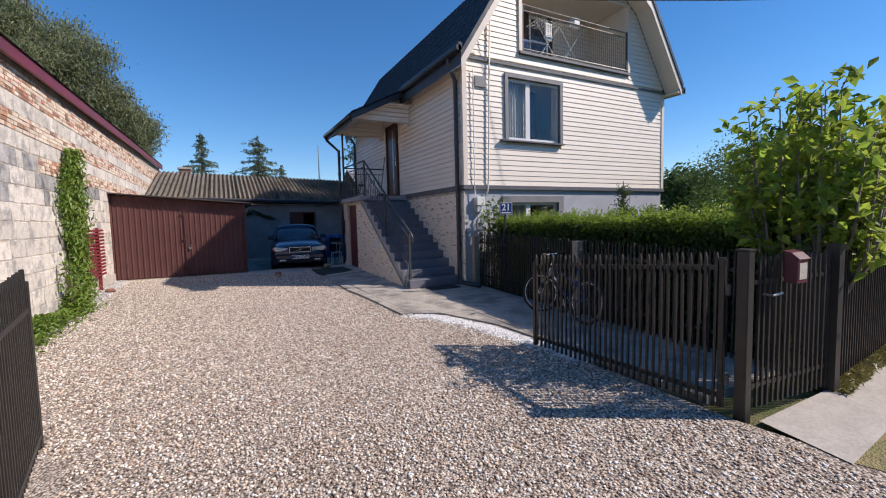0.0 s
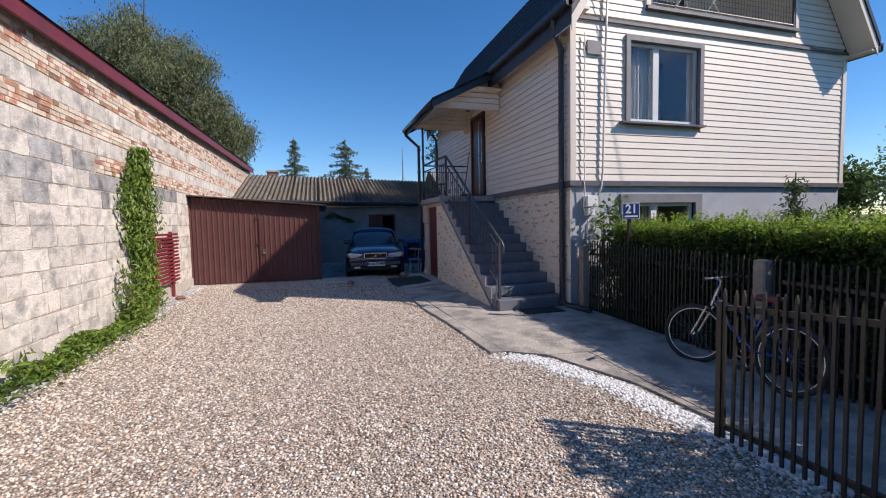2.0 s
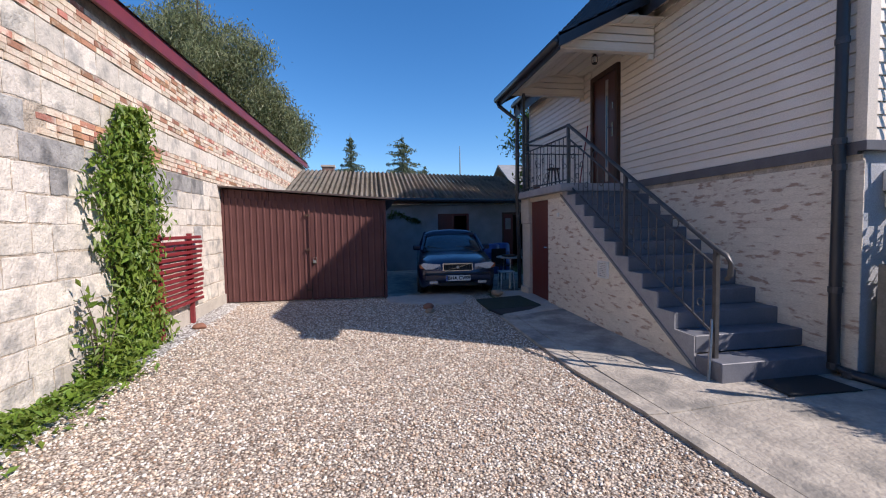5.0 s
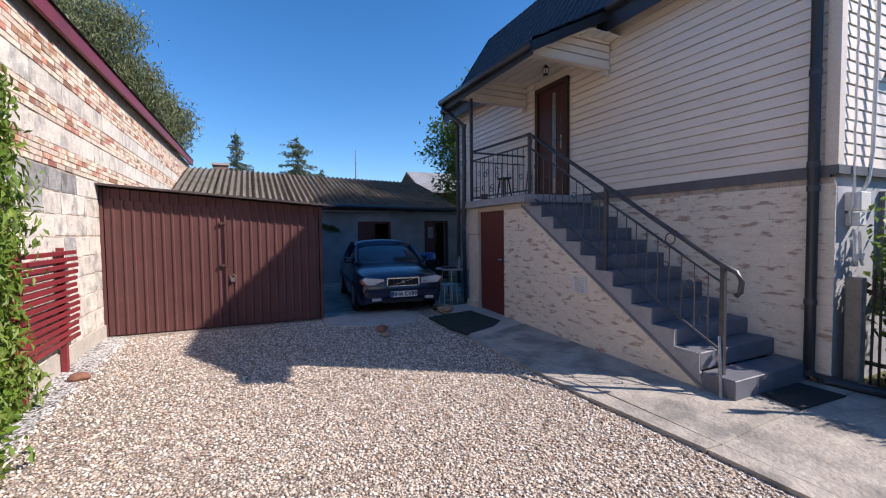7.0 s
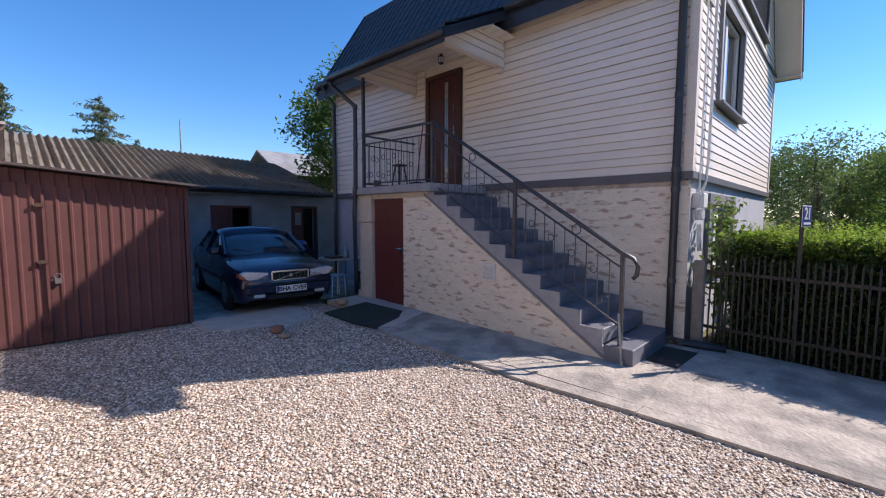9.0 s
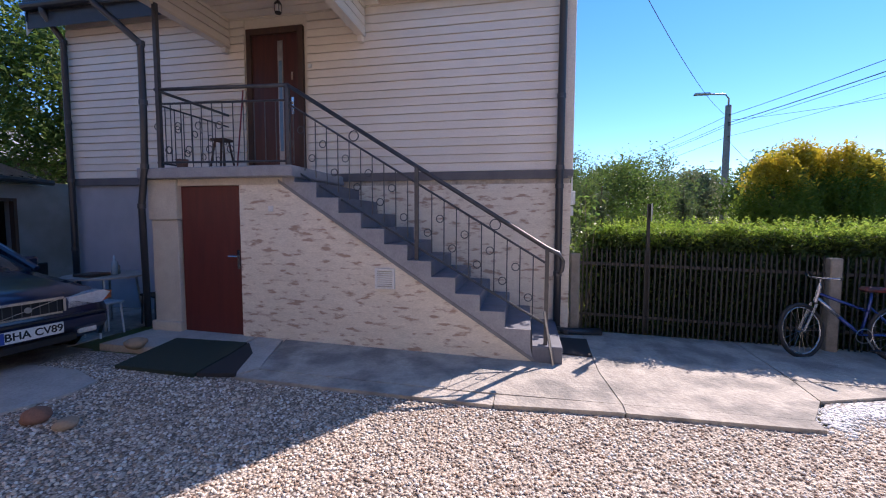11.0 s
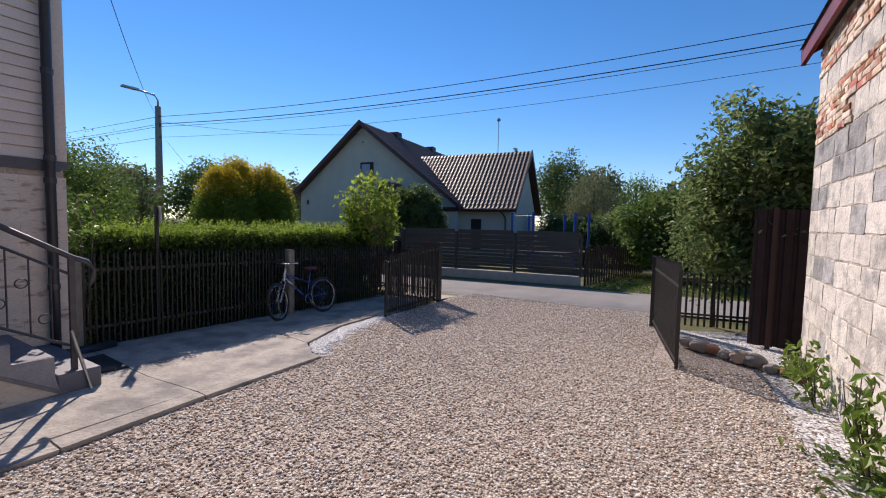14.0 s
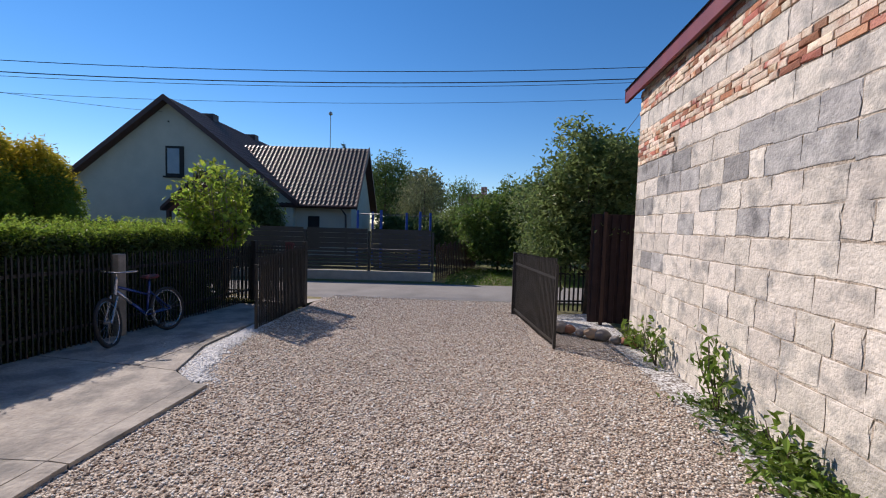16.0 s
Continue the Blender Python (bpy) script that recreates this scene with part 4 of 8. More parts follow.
vent = thing("wall_vent", (3.6, 10.23, 1.0), "square white louvred vent in the cladding", "vent")
part("frame", boxes((3.572, 3.612, 10.06, 10.30, 0.92, 0.945), (3.572, 3.612, 10.06, 10.30, 1.135, 1.16), (3.572, 3.612, 10.06, 10.085, 0.945, 1.135), (3.572, 3.612, 10.275, 10.30, 0.945, 1.135)), M["white"], vent)
for k in range(7):
    part("slat", boxes((3.58, 3.61, 10.085, 10.275, 0.955 + 0.025 * k, 0.973 + 0.025 * k)), M["white"], vent)
solo("wall_switch", boxes((3.585, 3.612, 11.63, 11.69, 1.83, 1.90), bevel=0.006), M["white"], "small white switch beside the cellar door", "switch", base=(3.6, 11.65, 1.72))

# railing
rail = thing("stair_railing", (3.68, 8.32, 0.335), "dark iron railing with rings between its bars", "railing")
RXX = 3.70


def hz(y):
    """Top of the handrail along the flight."""
    return 1.42 + (y - 8.32) * 0.618


part("handrail", tube(bmesh.new(), [(RXX, 11.46, 3.38), (RXX, 8.32, hz(8.32)), (RXX, 8.2, 1.37), (RXX, 8.15, 1.28), (RXX, 8.16, 1.18), (RXX, 8.2, 1.14)], 0.026, 10), M["iron"], rail, smooth=True)
part("handrail", tube(bmesh.new(), [(RXX, 11.46, 3.38), (3.56, 13.24, 3.38)], 0.024, 8), M["iron"], rail, smooth=True)
part("handrail", tube(bmesh.new(), [(3.56, 13.24, 3.38), (4.9, 13.24, 3.38)], 0.02, 8), M["iron"], rail, smooth=True)
for ya, za, yb2, zb in ((11.44, hz(11.44) - 0.20, 8.34, hz(8.34) - 0.17), (9.8, hz(9.8) - 0.93, 8.34, hz(8.34) - 0.86), (11.44, hz(11.44) - 0.97, 9.84, hz(9.84) - 0.93)):
    part("rail", tube(bmesh.new(), [(RXX, ya, za), (RXX, yb2, zb)], 0.014, 6), M["iron"], rail)
for zz in (3.20, 2.46):
    part("rail", tube(bmesh.new(), [(RXX, 11.46, zz), (3.56, 13.24, zz)], 0.014, 6), M["iron"], rail)
    part("rail", tube(bmesh.new(), [(3.56, 13.24, zz), (4.9, 13.24, zz)], 0.012, 6), M["iron"], rail)
for y, zb, zt in ((8.32, 0.335, 1.43), (9.82, 1.25, 2.36), (11.46, 2.385, 3.40)):
    part("post", boxes((RXX - 0.022, RXX + 0.022, y - 0.022, y + 0.022, zb, zt)), M["iron"], rail)
part("brace", tube(bmesh.new(), [(RXX - 0.02, 8.34, 0.72), (3.56, 8.24, gz(8.2) + 0.03)], 0.015, 6), M["steel"], rail)
bars = []
y = 8.47
k = 0
while y < 11.40:
    if abs(y - 9.82) > 0.06:
        bars.append((y, hz(y) - 0.89, hz(y) - 0.185, k))
    y += 0.146
    k += 1
for y, za, zb, k in bars:
    part("bar", tube(bmesh.new(), [(RXX, y, za), (RXX, y, zb)], 0.007, 5), M["iron"], rail)
    part("ring", ring(bmesh.new(), (RXX, y + 0.05, za + (zb - za) * (0.34 + 0.36 * (k % 2))), 0.042, 0.006), M["iron"], rail, smooth=True)
for y in (8.9, 10.6):
    part("ring", ring(bmesh.new(), (RXX, y, hz(y) - 0.095), 0.06, 0.007), M["iron"], rail, smooth=True)
for k in range(12):
    y = 11.62 + 0.142 * k
    x = RXX - 0.14 * (y - 11.46) / 1.87
    part("bar", tube(bmesh.new(), [(x, y, 2.46), (x, y, 3.2)], 0.007, 5), M["iron"], rail)
    if k > 3:
        part("ring", ring(bmesh.new(), (x, y + 0.05, 2.62 + 0.3 * (k % 2)), 0.045, 0.006), M["iron"], rail, smooth=True)
for k in range(8):
    x = 3.7 + 0.15 * k
    part("bar", tube(bmesh.new(), [(x, 13.24, 2.46), (x, 13.24, 3.2)], 0.007, 5), M["iron"], rail)
    part("ring", ring(bmesh.new(), (x + 0.05, 13.24, 2.65 + 0.3 * (k % 2)), 0.045, 0.006, "y"), M["iron"], rail, smooth=True)

stool = thing("stool", (3.95, 12.6, 2.385), "small dark wooden stool on the landing", "stool")
part("seat", boxes((3.85, 4.05, 12.49, 12.71, 2.78, 2.81), bevel=0.008), M["old_wood"], stool)
for dx in (-0.1, 0.1):
    for dy in (-0.12, 0.12):
        part("leg", tube(bmesh.new(), [(3.95 + dx * 1.0, 12.6 + dy * 0.95, 2.385), (3.95 + dx * 0.55, 12.6 + dy * 0.5, 2.79)], 0.014, 6), M["old_wood"], stool)
pot = bmesh.new()
tube(pot, [(3.8, 13.1, 2.385), (3.8, 13.1, 2.52), (3.8, 13.1, 2.53)], 0.06, 10, 0.085)
solo("flower_pot", pot, mat("clay", (0.22, 0.12, 0.09), (0.18, 0.1, 0.08), 8, 0.8), "small brown flower pot on the landing", "pot", base=(3.8, 13.1, 2.385))
broom = thing("broom", (4.75, 12.95, 2.385), "broom with a red handle leaning at the door", "broom")
part("handle", tube(bmesh.new(), [(4.7, 12.95, 2.55), (4.88, 12.95, 3.75)], 0.012, 6), M["rack_red"], broom)
part("bristles", boxes((4.62, 4.76, 12.8, 13.1, 2.385, 2.55), bevel=0.02), M["old_wood"], broom)

# door mats on the ground
def flat_on_ground(name, pts, mat_, label, cat, t=0.038, lift=0.006):
    bm = sheet(pts, lift=lift + t, thick=t)
    return solo(name, bm, mat_, label, cat, base=(pts[0][0], pts[0][1], gz(pts[0][1]) + lift))


flat_on_ground("carpet", [(2.34, 12.62), (2.34, 11.70), (3.0, 11.79), (3.36, 11.87), (3.29, 12.8)], M["mat_green"], "dark green artificial-grass mat before the cellar door", "mat")
flat_on_ground("rubber_mat", [(2.45, 11.33), (3.04, 11.56), (3.36, 11.84), (3.0, 11.77), (2.36, 11.68)], M["rubber"], "dark rubber mat beside the green one", "mat")
flat_on_ground("door_mat", [(3.95, 7.77), (4.69, 7.74), (4.66, 8.12), (3.98, 8.12)], M["rubber"], "black rubber doormat before the stairs", "mat", t=0.012, lift=0.036)

# ---- tin shed ----
shed = thing("tin_shed", (-1.0, 13.65, gz(14)), "maroon corrugated steel garage shed with double doors", "shed")


def shed_top(x):
    return 2.53 - 0.085 * (x + 2.6)


def shed_front(x):
    return 13.72 - 0.06 * (x + 2.6)


def ribbed(x0, x1, z0, slack, y_off):
    """Trapezoid-ribbed sheet from x0 to x1, its top following the roof."""
    bm = bmesh.new()
    rows = []
    x = x0
    seq = [(0.0, 0.0), (0.085, 0.0), (0.097, 0.014), (0.118, 0.014), (0.13, 0.0)]
    pts = []
    while x < x1:
        for dx, dy in seq[:-1]:
            if x + dx <= x1:
                pts.append((x + dx, shed_front(x + dx) - dy + y_off))
        x += 0.13
    pts.append((x1, shed_front(x1) + y_off))
    lo = [bm.verts.new((px, py, z0)) for px, py in pts]
    hi = [bm.verts.new((px, py, shed_top(px) - slack)) for px, py in pts]
    lo2 = [bm.verts.new((px, py + 0.006, z0)) for px, py in pts]
    hi2 = [bm.verts.new((px, py + 0.006, shed_top(px) - slack)) for px, py in pts]
    for i in range(len(pts) - 1):
        bm.faces.new((lo[i], lo[i + 1], hi[i + 1], hi[i]))
        bm.faces.new((lo2[i + 1], lo2[i], hi2[i], hi2[i + 1]))
        bm.faces.new((hi[i], hi[i + 1], hi2[i + 1], hi2[i]))
    return bm


part("door_panel", ribbed(-2.55, -0.91, 0.24, 0.17, 0.0), M["shed_metal"], shed)
part("door_panel", ribbed(-0.89, 0.58, 0.24, 0.17, 0.0), M["shed_metal"], shed)
part("top_panel", ribbed(-2.6, 0.62, 2.0, 0.0, 0.02), M["shed_metal"], shed)
for x in (-2.59, 0.62):
    part("corner_post", boxes((x - 0.025, x + 0.025, shed_front(x) - 0.02, shed_front(x) + 0.04, 0.2, shed_top(x))), M["shed_metal"], shed)
part("meeting_strip", boxes((-0.925, -0.895, shed_front(-0.9) - 0.03, shed_front(-0.9), 0.26, 2.12)), M["shed_metal"], shed)
part("wall", boxes((0.60, 0.615, 13.6, 18.4, 0.2, 2.14)), M["shed_metal"], shed)
part("wall", boxes((-2.595, -2.58, 13.78, 18.4, 0.2, 2.4)), M["shed_metal"], shed)
part("rear_wall", boxes((-2.58, 0.6, 18.4, 18.42, 0.2, 2.1)), M["shed_metal"], shed)
bm = bmesh.new()
v = [bm.verts.new(p) for p in ((-2.72, 13.55, shed_top(-2.72) + 0.02), (0.85, 13.3, shed_top(0.85) + 0.02), (0.85, 18.5, shed_top(0.85) + 0.02), (-2.72, 18.5, shed_top(-2.72) + 0.02))]
v2 = [bm.verts.new(p.co + Vector((0, 0, 0.03))) for p in v]
for i in range(4):
    bm.faces.new((v[i], v[(i + 1) % 4], v2[(i + 1) % 4], v2[i]))
bm.faces.new(v[::-1])
bm.faces.new(v2)
part("roof", bm, mat("shed_roof", (0.16, 0.13, 0.12), (0.11, 0.08, 0.075), 5, 0.5, 0.4, bump=0.1), shed, "thin steel roof sheet")
for zz in (0.42, 1.25, 1.95):
    part("latch", boxes((-0.99, -0.90, shed_front(-0.9) - 0.045, shed_front(-0.9) - 0.02, zz, zz + 0.045)), M["old_wood"], shed)
bm = bmesh.new()
ring(bm, (-0.82, shed_front(-0.8) - 0.03, 1.08), 0.035, 0.006, "y")
box(bm, -0.85, -0.79, shed_front(-0.8) - 0.045, shed_front(-0.8) - 0.015, 0.99, 1.05)
part("padlock", bm, M["steel"], shed, "small steel padlock")

# ---- red slatted screen on the block wall ----
rack = thing("slatted_screen", (WX + 0.1, 11.8, 0.3), "dark red wooden slatted screen against the wall", "screen")
for k in range(14):
    z = 0.56 + 0.078 * k
    ya, yb2 = 10.62 + 0.02 * math.sin(k * 3.1), 12.32 + 0.035 * math.sin(k * 5.3)
    bm = boxes((WX + 0.09, WX + 0.12, ya, yb2, z, z + 0.048), bevel=0.004)
    part("slat", bm, M["rack_red"], rack)
for y in (11.0, 12.0):
    part("post", boxes((WX + 0.03, WX + 0.088, y - 0.03, y + 0.03, gz(12), 1.66)), M["rack_red"], rack)

# ---- outbuilding at the back ----
OY = 19.25
outb = thing("outbuilding", (2, OY, gz(19)), "grey rendered outbuilding under corrugated cement sheets", "outbuilding")
for r in ((-2.6, 2.65, 0.15, 2.55), (3.78, 5.05, 0.15, 2.55), (5.85, 7.6, 0.15, 2.55), (2.65, 3.78, 0.15, 1.05), (2.65, 3.78, 2.14, 2.55), (5.05, 5.85, 2.1, 2.55)):
    part("front_wall", boxes((r[0], r[1], OY, OY + 0.25, r[2], r[3])), M["render_grey"], outb, "patchy grey rendered wall")
part("rear_wall", boxes((-2.6, 6.3, OY + 4.3, OY + 4.5, 0.1, 2.7)), M["render_grey"], outb)
part("side_wall", boxes((7.4, 7.6, OY + 0.25, OY + 4.3, 0.1, 2.5)), M["render_grey"], outb)
# black sheet added to give the openings their unlit depth
part("back_room", boxes((-2.5, 7.4, OY + 1.6, OY + 1.62, 0.1, 2.5)), M["dark"], outb)
part("fascia", boxes((-2.6, 6.3, OY - 0.12, OY - 0.08, 2.50, 2.64)), M["old_wood"], outb)
part("window_frame", boxes((2.65, 2.72, OY + 0.05, OY + 0.12, 1.05, 2.14), (3.71, 3.78, OY + 0.05, OY + 0.12, 1.05, 2.14), (2.72, 3.71, OY + 0.05, OY + 0.12, 2.07, 2.14), (3.18, 3.25, OY + 0.05, OY + 0.12, 1.05, 2.07)), M["door_brown"], outb)
part("pane", boxes((2.72, 3.18, OY + 0.08, OY + 0.09, 1.05, 2.07)), M["door_brown"], outb)
part("open_door", boxes((5.05, 5.40, OY - 0.02, OY + 0.04, 0.25, 2.1)), M["door_brown"], outb, "dark red half-open door")
part("door_pane", boxes((5.12, 5.32, OY - 0.025, OY - 0.021, 1.55, 1.95)), M["trim_grey"], outb)
part("door_frame", boxes((5.0, 5.06, OY - 0.03, OY + 0.1, 0.2, 2.16), (5.84, 5.9, OY - 0.03, OY + 0.1, 0.2, 2.16), (5.06, 5.84, OY - 0.03, OY + 0.1, 2.1, 2.16)), M["old_wood"], outb)
# corrugated sheets, row by row
RX0, RX1 = -2.55, 6.35


def roof_z(x, v):
    """v: 0 at the eaves, 1 at the ridge."""
    return 2.80 - 0.03 * (x + 2.55) + 1.40 * v


W = 0.177
for row in range(3):
    v0, v1 = row / 3 - 0.01, (row + 1) / 3 + 0.03
    x = RX0
    while x < RX1 - 0.1:
        xe = min(x + 1.05, RX1)
        bm = bmesh.new()
        n = int(round((xe - x) / W * 8))
        lo, hi = [], []
        lift = 0.018 * (random.random() - 0.5)
        for i in range(n + 1):
            px = x + (xe - x) * i / n
            wv = 0.038 * math.cos(2 * math.pi * px / W)
            lo.append(bm.verts.new((px, OY - 0.28 + 4.4 * v0 + lift, roof_z(px, v0) + wv + 0.022 + lift)))
            hi.append(bm.verts.new((px, OY - 0.28 + 4.4 * v1, roof_z(px, v1) + wv)))
        for i in range(n):
            bm.faces.new((lo[i], lo[i + 1], hi[i + 1], hi[i]))
        r = bmesh.ops.solidify(bm, geom=bm.faces[:], thickness=0.008)
        part("roof_sheet", bm, M["asbestos"], outb, smooth=True)
        x = xe
bm = bmesh.new()
prism(bm, [(OY - 0.2, 0.0), (OY + 4.2, 1.24), (OY + 8.0, 0.0)], "x", RX0, RX1)
bm.transform(Matrix.Translation((0, 0, 2.45)))
part("roof_core", bm, M["asbestos"], outb)
bm = bmesh.new()
tube(bm, [(-2.5, OY - 0.34, 2.72), (6.4, OY - 0.34, 2.52)], 0.06, 8)
part("gutter", bm, M["gutter"], outb)
chim = thing("chimney", (-1.3, OY + 4.5, 3.6), "low brick chimney behind the outbuilding roof", "chimney")
part("stack", boxes((-1.75, -1.25, OY + 4.6, OY + 5.1, 3.4, 4.42)), mat("sooty_brick", (0.22, 0.13, 0.10), (0.30, 0.20, 0.16), 9, 0.95, bump=0.6, stain=(0.12, 0.10, 0.09), stain_scale=3), chim)
part("cap", boxes((-1.8, -1.2, OY + 4.55, OY + 5.15, 4.42, 4.5)), M["concrete_pale"], chim)

# second roof behind on the right
back = thing("back_shed", (9, 27, 0), "far farm shed with a grey sheet roof", "shed")
part("wall", boxes((8.2, 15, 27, 31, 0, 4.0)), M["old_wood"], back)
bm = bmesh.new()
prism(bm, [(26.6, 3.9), (29, 5.2), (31.4, 3.9), (31.4, 4.0), (29, 5.32), (26.6, 4.0)], "x", 7.9, 15.3)
part("roof", bm, M["render_grey"], back)

# ---- parked car ----
PAINT = mat("car_paint", (0.006, 0.012, 0.045), (0.009, 0.016, 0.055), 3, 0.3, 0.25, bump=0.0, coat=0.8, spec=0.5)
CARGLASS = mat("car_glass", (0.02, 0.035, 0.05), (0.03, 0.045, 0.06), 2, 0.06, 0.0, bump=0.0, spec=0.8, coat=0.6)
PLASTIC = mat("black_plastic", (0.015, 0.015, 0.017), (0.02, 0.02, 0.022), 8, 0.6)
LENS = mat("lens", (0.85, 0.86, 0.88), (0.7, 0.7, 0.73), 25, 0.12, 0.35, bump=0.3)
AMBER = mat("amber", (0.55, 0.16, 0.06), (0.5, 0.12, 0.05), 20, 0.2)
car = thing("car", (2.14, 13.42, gz(14) - 0.035), "dark blue parked saloon car with a chrome grille", "car", rz=-6.0)


def loft(bm, stations):
    """Skin over cross-sections, mirrored to both sides. Every section: y and its (x, z) points from the sill to the middle."""
    rows = []
    for y, pts in stations:
        left = [(-x, y, z) for x, z in pts]
        right = [(x, y, z) for x, z in pts[::-1]]
        if abs(pts[-1][0]) < 1e-6:
            right = right[1:]
        rows.append([bm.verts.new(p) for p in left + right])
    for a, b in zip(rows, rows[1:]):
        for i in range(len(a) - 1):
            bm.faces.new((a[i], a[i + 1], b[i + 1], b[i]))
    for r in (rows[0], rows[-1]):
        bm.faces.new(r)
    bmesh.ops.recalc_face_normals(bm, faces=bm.faces[:])
    return bm


body = [
    (0.00, [(0.60, 0.26), (0.66, 0.40), (0.66, 0.52), (0.60, 0.60), (0.40, 0.66), (0.0, 0.68)]),
    (0.10, [(0.74, 0.20), (0.80, 0.40), (0.80, 0.54), (0.74, 0.66), (0.45, 0.74), (0.0, 0.77)]),
    (0.35, [(0.80, 0.19), (0.85, 0.42), (0.85, 0.58), (0.79, 0.74), (0.50, 0.81), (0.0, 0.84)]),
    (0.90, [(0.82, 0.19), (0.86, 0.44), (0.86, 0.64), (0.79, 0.82), (0.50, 0.88), (0.0, 0.91)]),
    (1.30, [(0.82, 0.19), (0.86, 0.45), (0.86, 0.68), (0.80, 0.87), (0.55, 0.93), (0.0, 0.95)]),
    (2.00, [(0.82, 0.19), (0.86, 0.46), (0.86, 0.72), (0.80, 0.91), (0.60, 0.95), (0.0, 0.96)]),
    (3.30, [(0.82, 0.20), (0.86, 0.48), (0.86, 0.76), (0.80, 0.95), (0.60, 0.99), (0.0, 1.0)]),
    (4.05, [(0.80, 0.22), (0.84, 0.48), (0.84, 0.76), (0.76, 0.96), (0.55, 1.01), (0.0, 1.02)]),
    (4.40, [(0.74, 0.26), (0.78, 0.48), (0.78, 0.72), (0.70, 0.90), (0.50, 0.97), (0.0, 0.98)]),
    (4.48, [(0.66, 0.32), (0.70, 0.48), (0.70, 0.68), (0.62, 0.80), (0.45, 0.86), (0.0, 0.87)]),
]
part("body", loft(bmesh.new(), body), PAINT, car, local=True, smooth=True)
cabin = [
    (1.22, [(0.74, 0.86), (0.70, 0.93), (0.40, 0.945), (0.0, 0.95)]),
    (1.95, [(0.80, 0.88), (0.62, 1.30), (0.40, 1.36), (0.0, 1.38)]),
    (2.50, [(0.80, 0.90), (0.60, 1.36), (0.40, 1.40), (0.0, 1.42)]),
    (3.05, [(0.80, 0.92), (0.60, 1.34), (0.40, 1.38), (0.0, 1.40)]),
    (3.85, [(0.76, 0.94), (0.66, 1.0), (0.40, 1.02), (0.0, 1.03)]),
]
part("cabin_glass", loft(bmesh.new(), cabin), CARGLASS, car, "dark tinted glazing", local=True, smooth=True)
roof = [
    (1.86, [(0.655, 1.265), (0.60, 1.315), (0.40, 1.365), (0.0, 1.385)]),
    (2.50, [(0.640, 1.33), (0.60, 1.375), (0.40, 1.415), (0.0, 1.435)]),
    (3.12, [(0.640, 1.30), (0.60, 1.335), (0.40, 1.375), (0.0, 1.395)]),
]
part("roof_panel", loft(bmesh.new(), roof), PAINT, car, local=True, smooth=True)
for s in (-1, 1):
    for a, b in (((0.75 * s, 1.20, 0.93), (0.645 * s, 1.93, 1.30)), ((0.80 * s, 2.62, 0.92), (0.635 * s, 2.6, 1.36)), ((0.72 * s, 3.8, 0.98), (0.63 * s, 3.06, 1.34))):
        part("pillar", tube(bmesh.new(), [a, b], 0.035, 6), PAINT, car, local=True)
    part("mirror", box(bmesh.new(), 0.86 * s - 0.10, 0.86 * s + 0.10, 1.52, 1.62, 0.93, 1.06, bevel=0.03), PAINT, car, local=True)
    for y in (0.86, 3.42):
        wm = bmesh.new()
        tube(wm, [(0.68 * s, y, 0.31), (0.70 * s, y, 0.31), (0.84 * s, y, 0.31), (0.87 * s, y, 0.31)], 0.31, 24)
        wheel = part("wheel", wm, M["rubber"], car, "black tyre", local=True)
        rm = bmesh.new()
        tube(rm, [(0.80 * s, y, 0.31), (0.876 * s, y, 0.31)], 0.20, 20)
        part("rim", rm, M["steel"], wheel, "silver rim", local=True)
        ar = bmesh.new()
        ring(ar, (0.80 * s, y, 0.31), 0.335, 0.03, "x", 24, 6)
        part("wheel_arch", ar, PLASTIC, car, local=True)
    hl = bmesh.new()
    prism(hl, [(0.36 * s, 0.585), (0.70 * s, 0.60), (0.79 * s, 0.70), (0.72 * s, 0.735), (0.37 * s, 0.70)], "y", 0.0, 0.14)
    part("headlight", hl, LENS, car, "clear headlight", local=True)
    bl = bmesh.new()
    prism(bl, [(0.71 * s, 0.60), (0.81 * s, 0.63), (0.82 * s, 0.71), (0.795 * s, 0.70)], "y", 0.02, 0.22)
    part("indicator", bl, AMBER, car, "amber indicator", local=True)
    part("fog_lamp", box(bmesh.new(), 0.52 * s - 0.09, 0.52 * s + 0.09, -0.035, 0.04, 0.29, 0.345, bevel=0.01), LENS, car, local=True)
    part("trim_strip", box(bmesh.new(), 0.855 * s - 0.015, 0.855 * s + 0.015, 1.0, 3.1, 0.50, 0.55), PLASTIC, car, local=True)
gr = bmesh.new()
for r in ((-0.31, 0.31, 0.70, 0.725), (-0.29, 0.29, 0.555, 0.575), (-0.325, -0.30, 0.57, 0.71), (0.30, 0.325, 0.57, 0.71)):
    box(gr, r[0], r[1], -0.03, 0.02, r[2], r[3])
grille = part("grille", gr, M["chrome"], car, "chrome grille surround", local=True)
part("grille_back", box(bmesh.new(), -0.30, 0.30, -0.005, 0.03, 0.575, 0.70), M["dark"], grille, local=True)
for k in range(8):
    x = -0.26 + 0.074 * k
    part("grille_bar", box(bmesh.new(), x - 0.003, x + 0.003, -0.012, 0.0, 0.575, 0.70), M["iron"], grille, local=True)
db = bmesh.new()
prism(db, [(-0.24, 0.578), (-0.21, 0.578), (0.25, 0.698), (0.22, 0.698)], "y", -0.028, -0.02)
part("diagonal_bar", db, M["chrome"], grille, local=True)
part("badge", tube(bmesh.new(), [(0, -0.034, 0.638), (0, -0.026, 0.638)], 0.03, 12), M["steel"], grille, local=True)
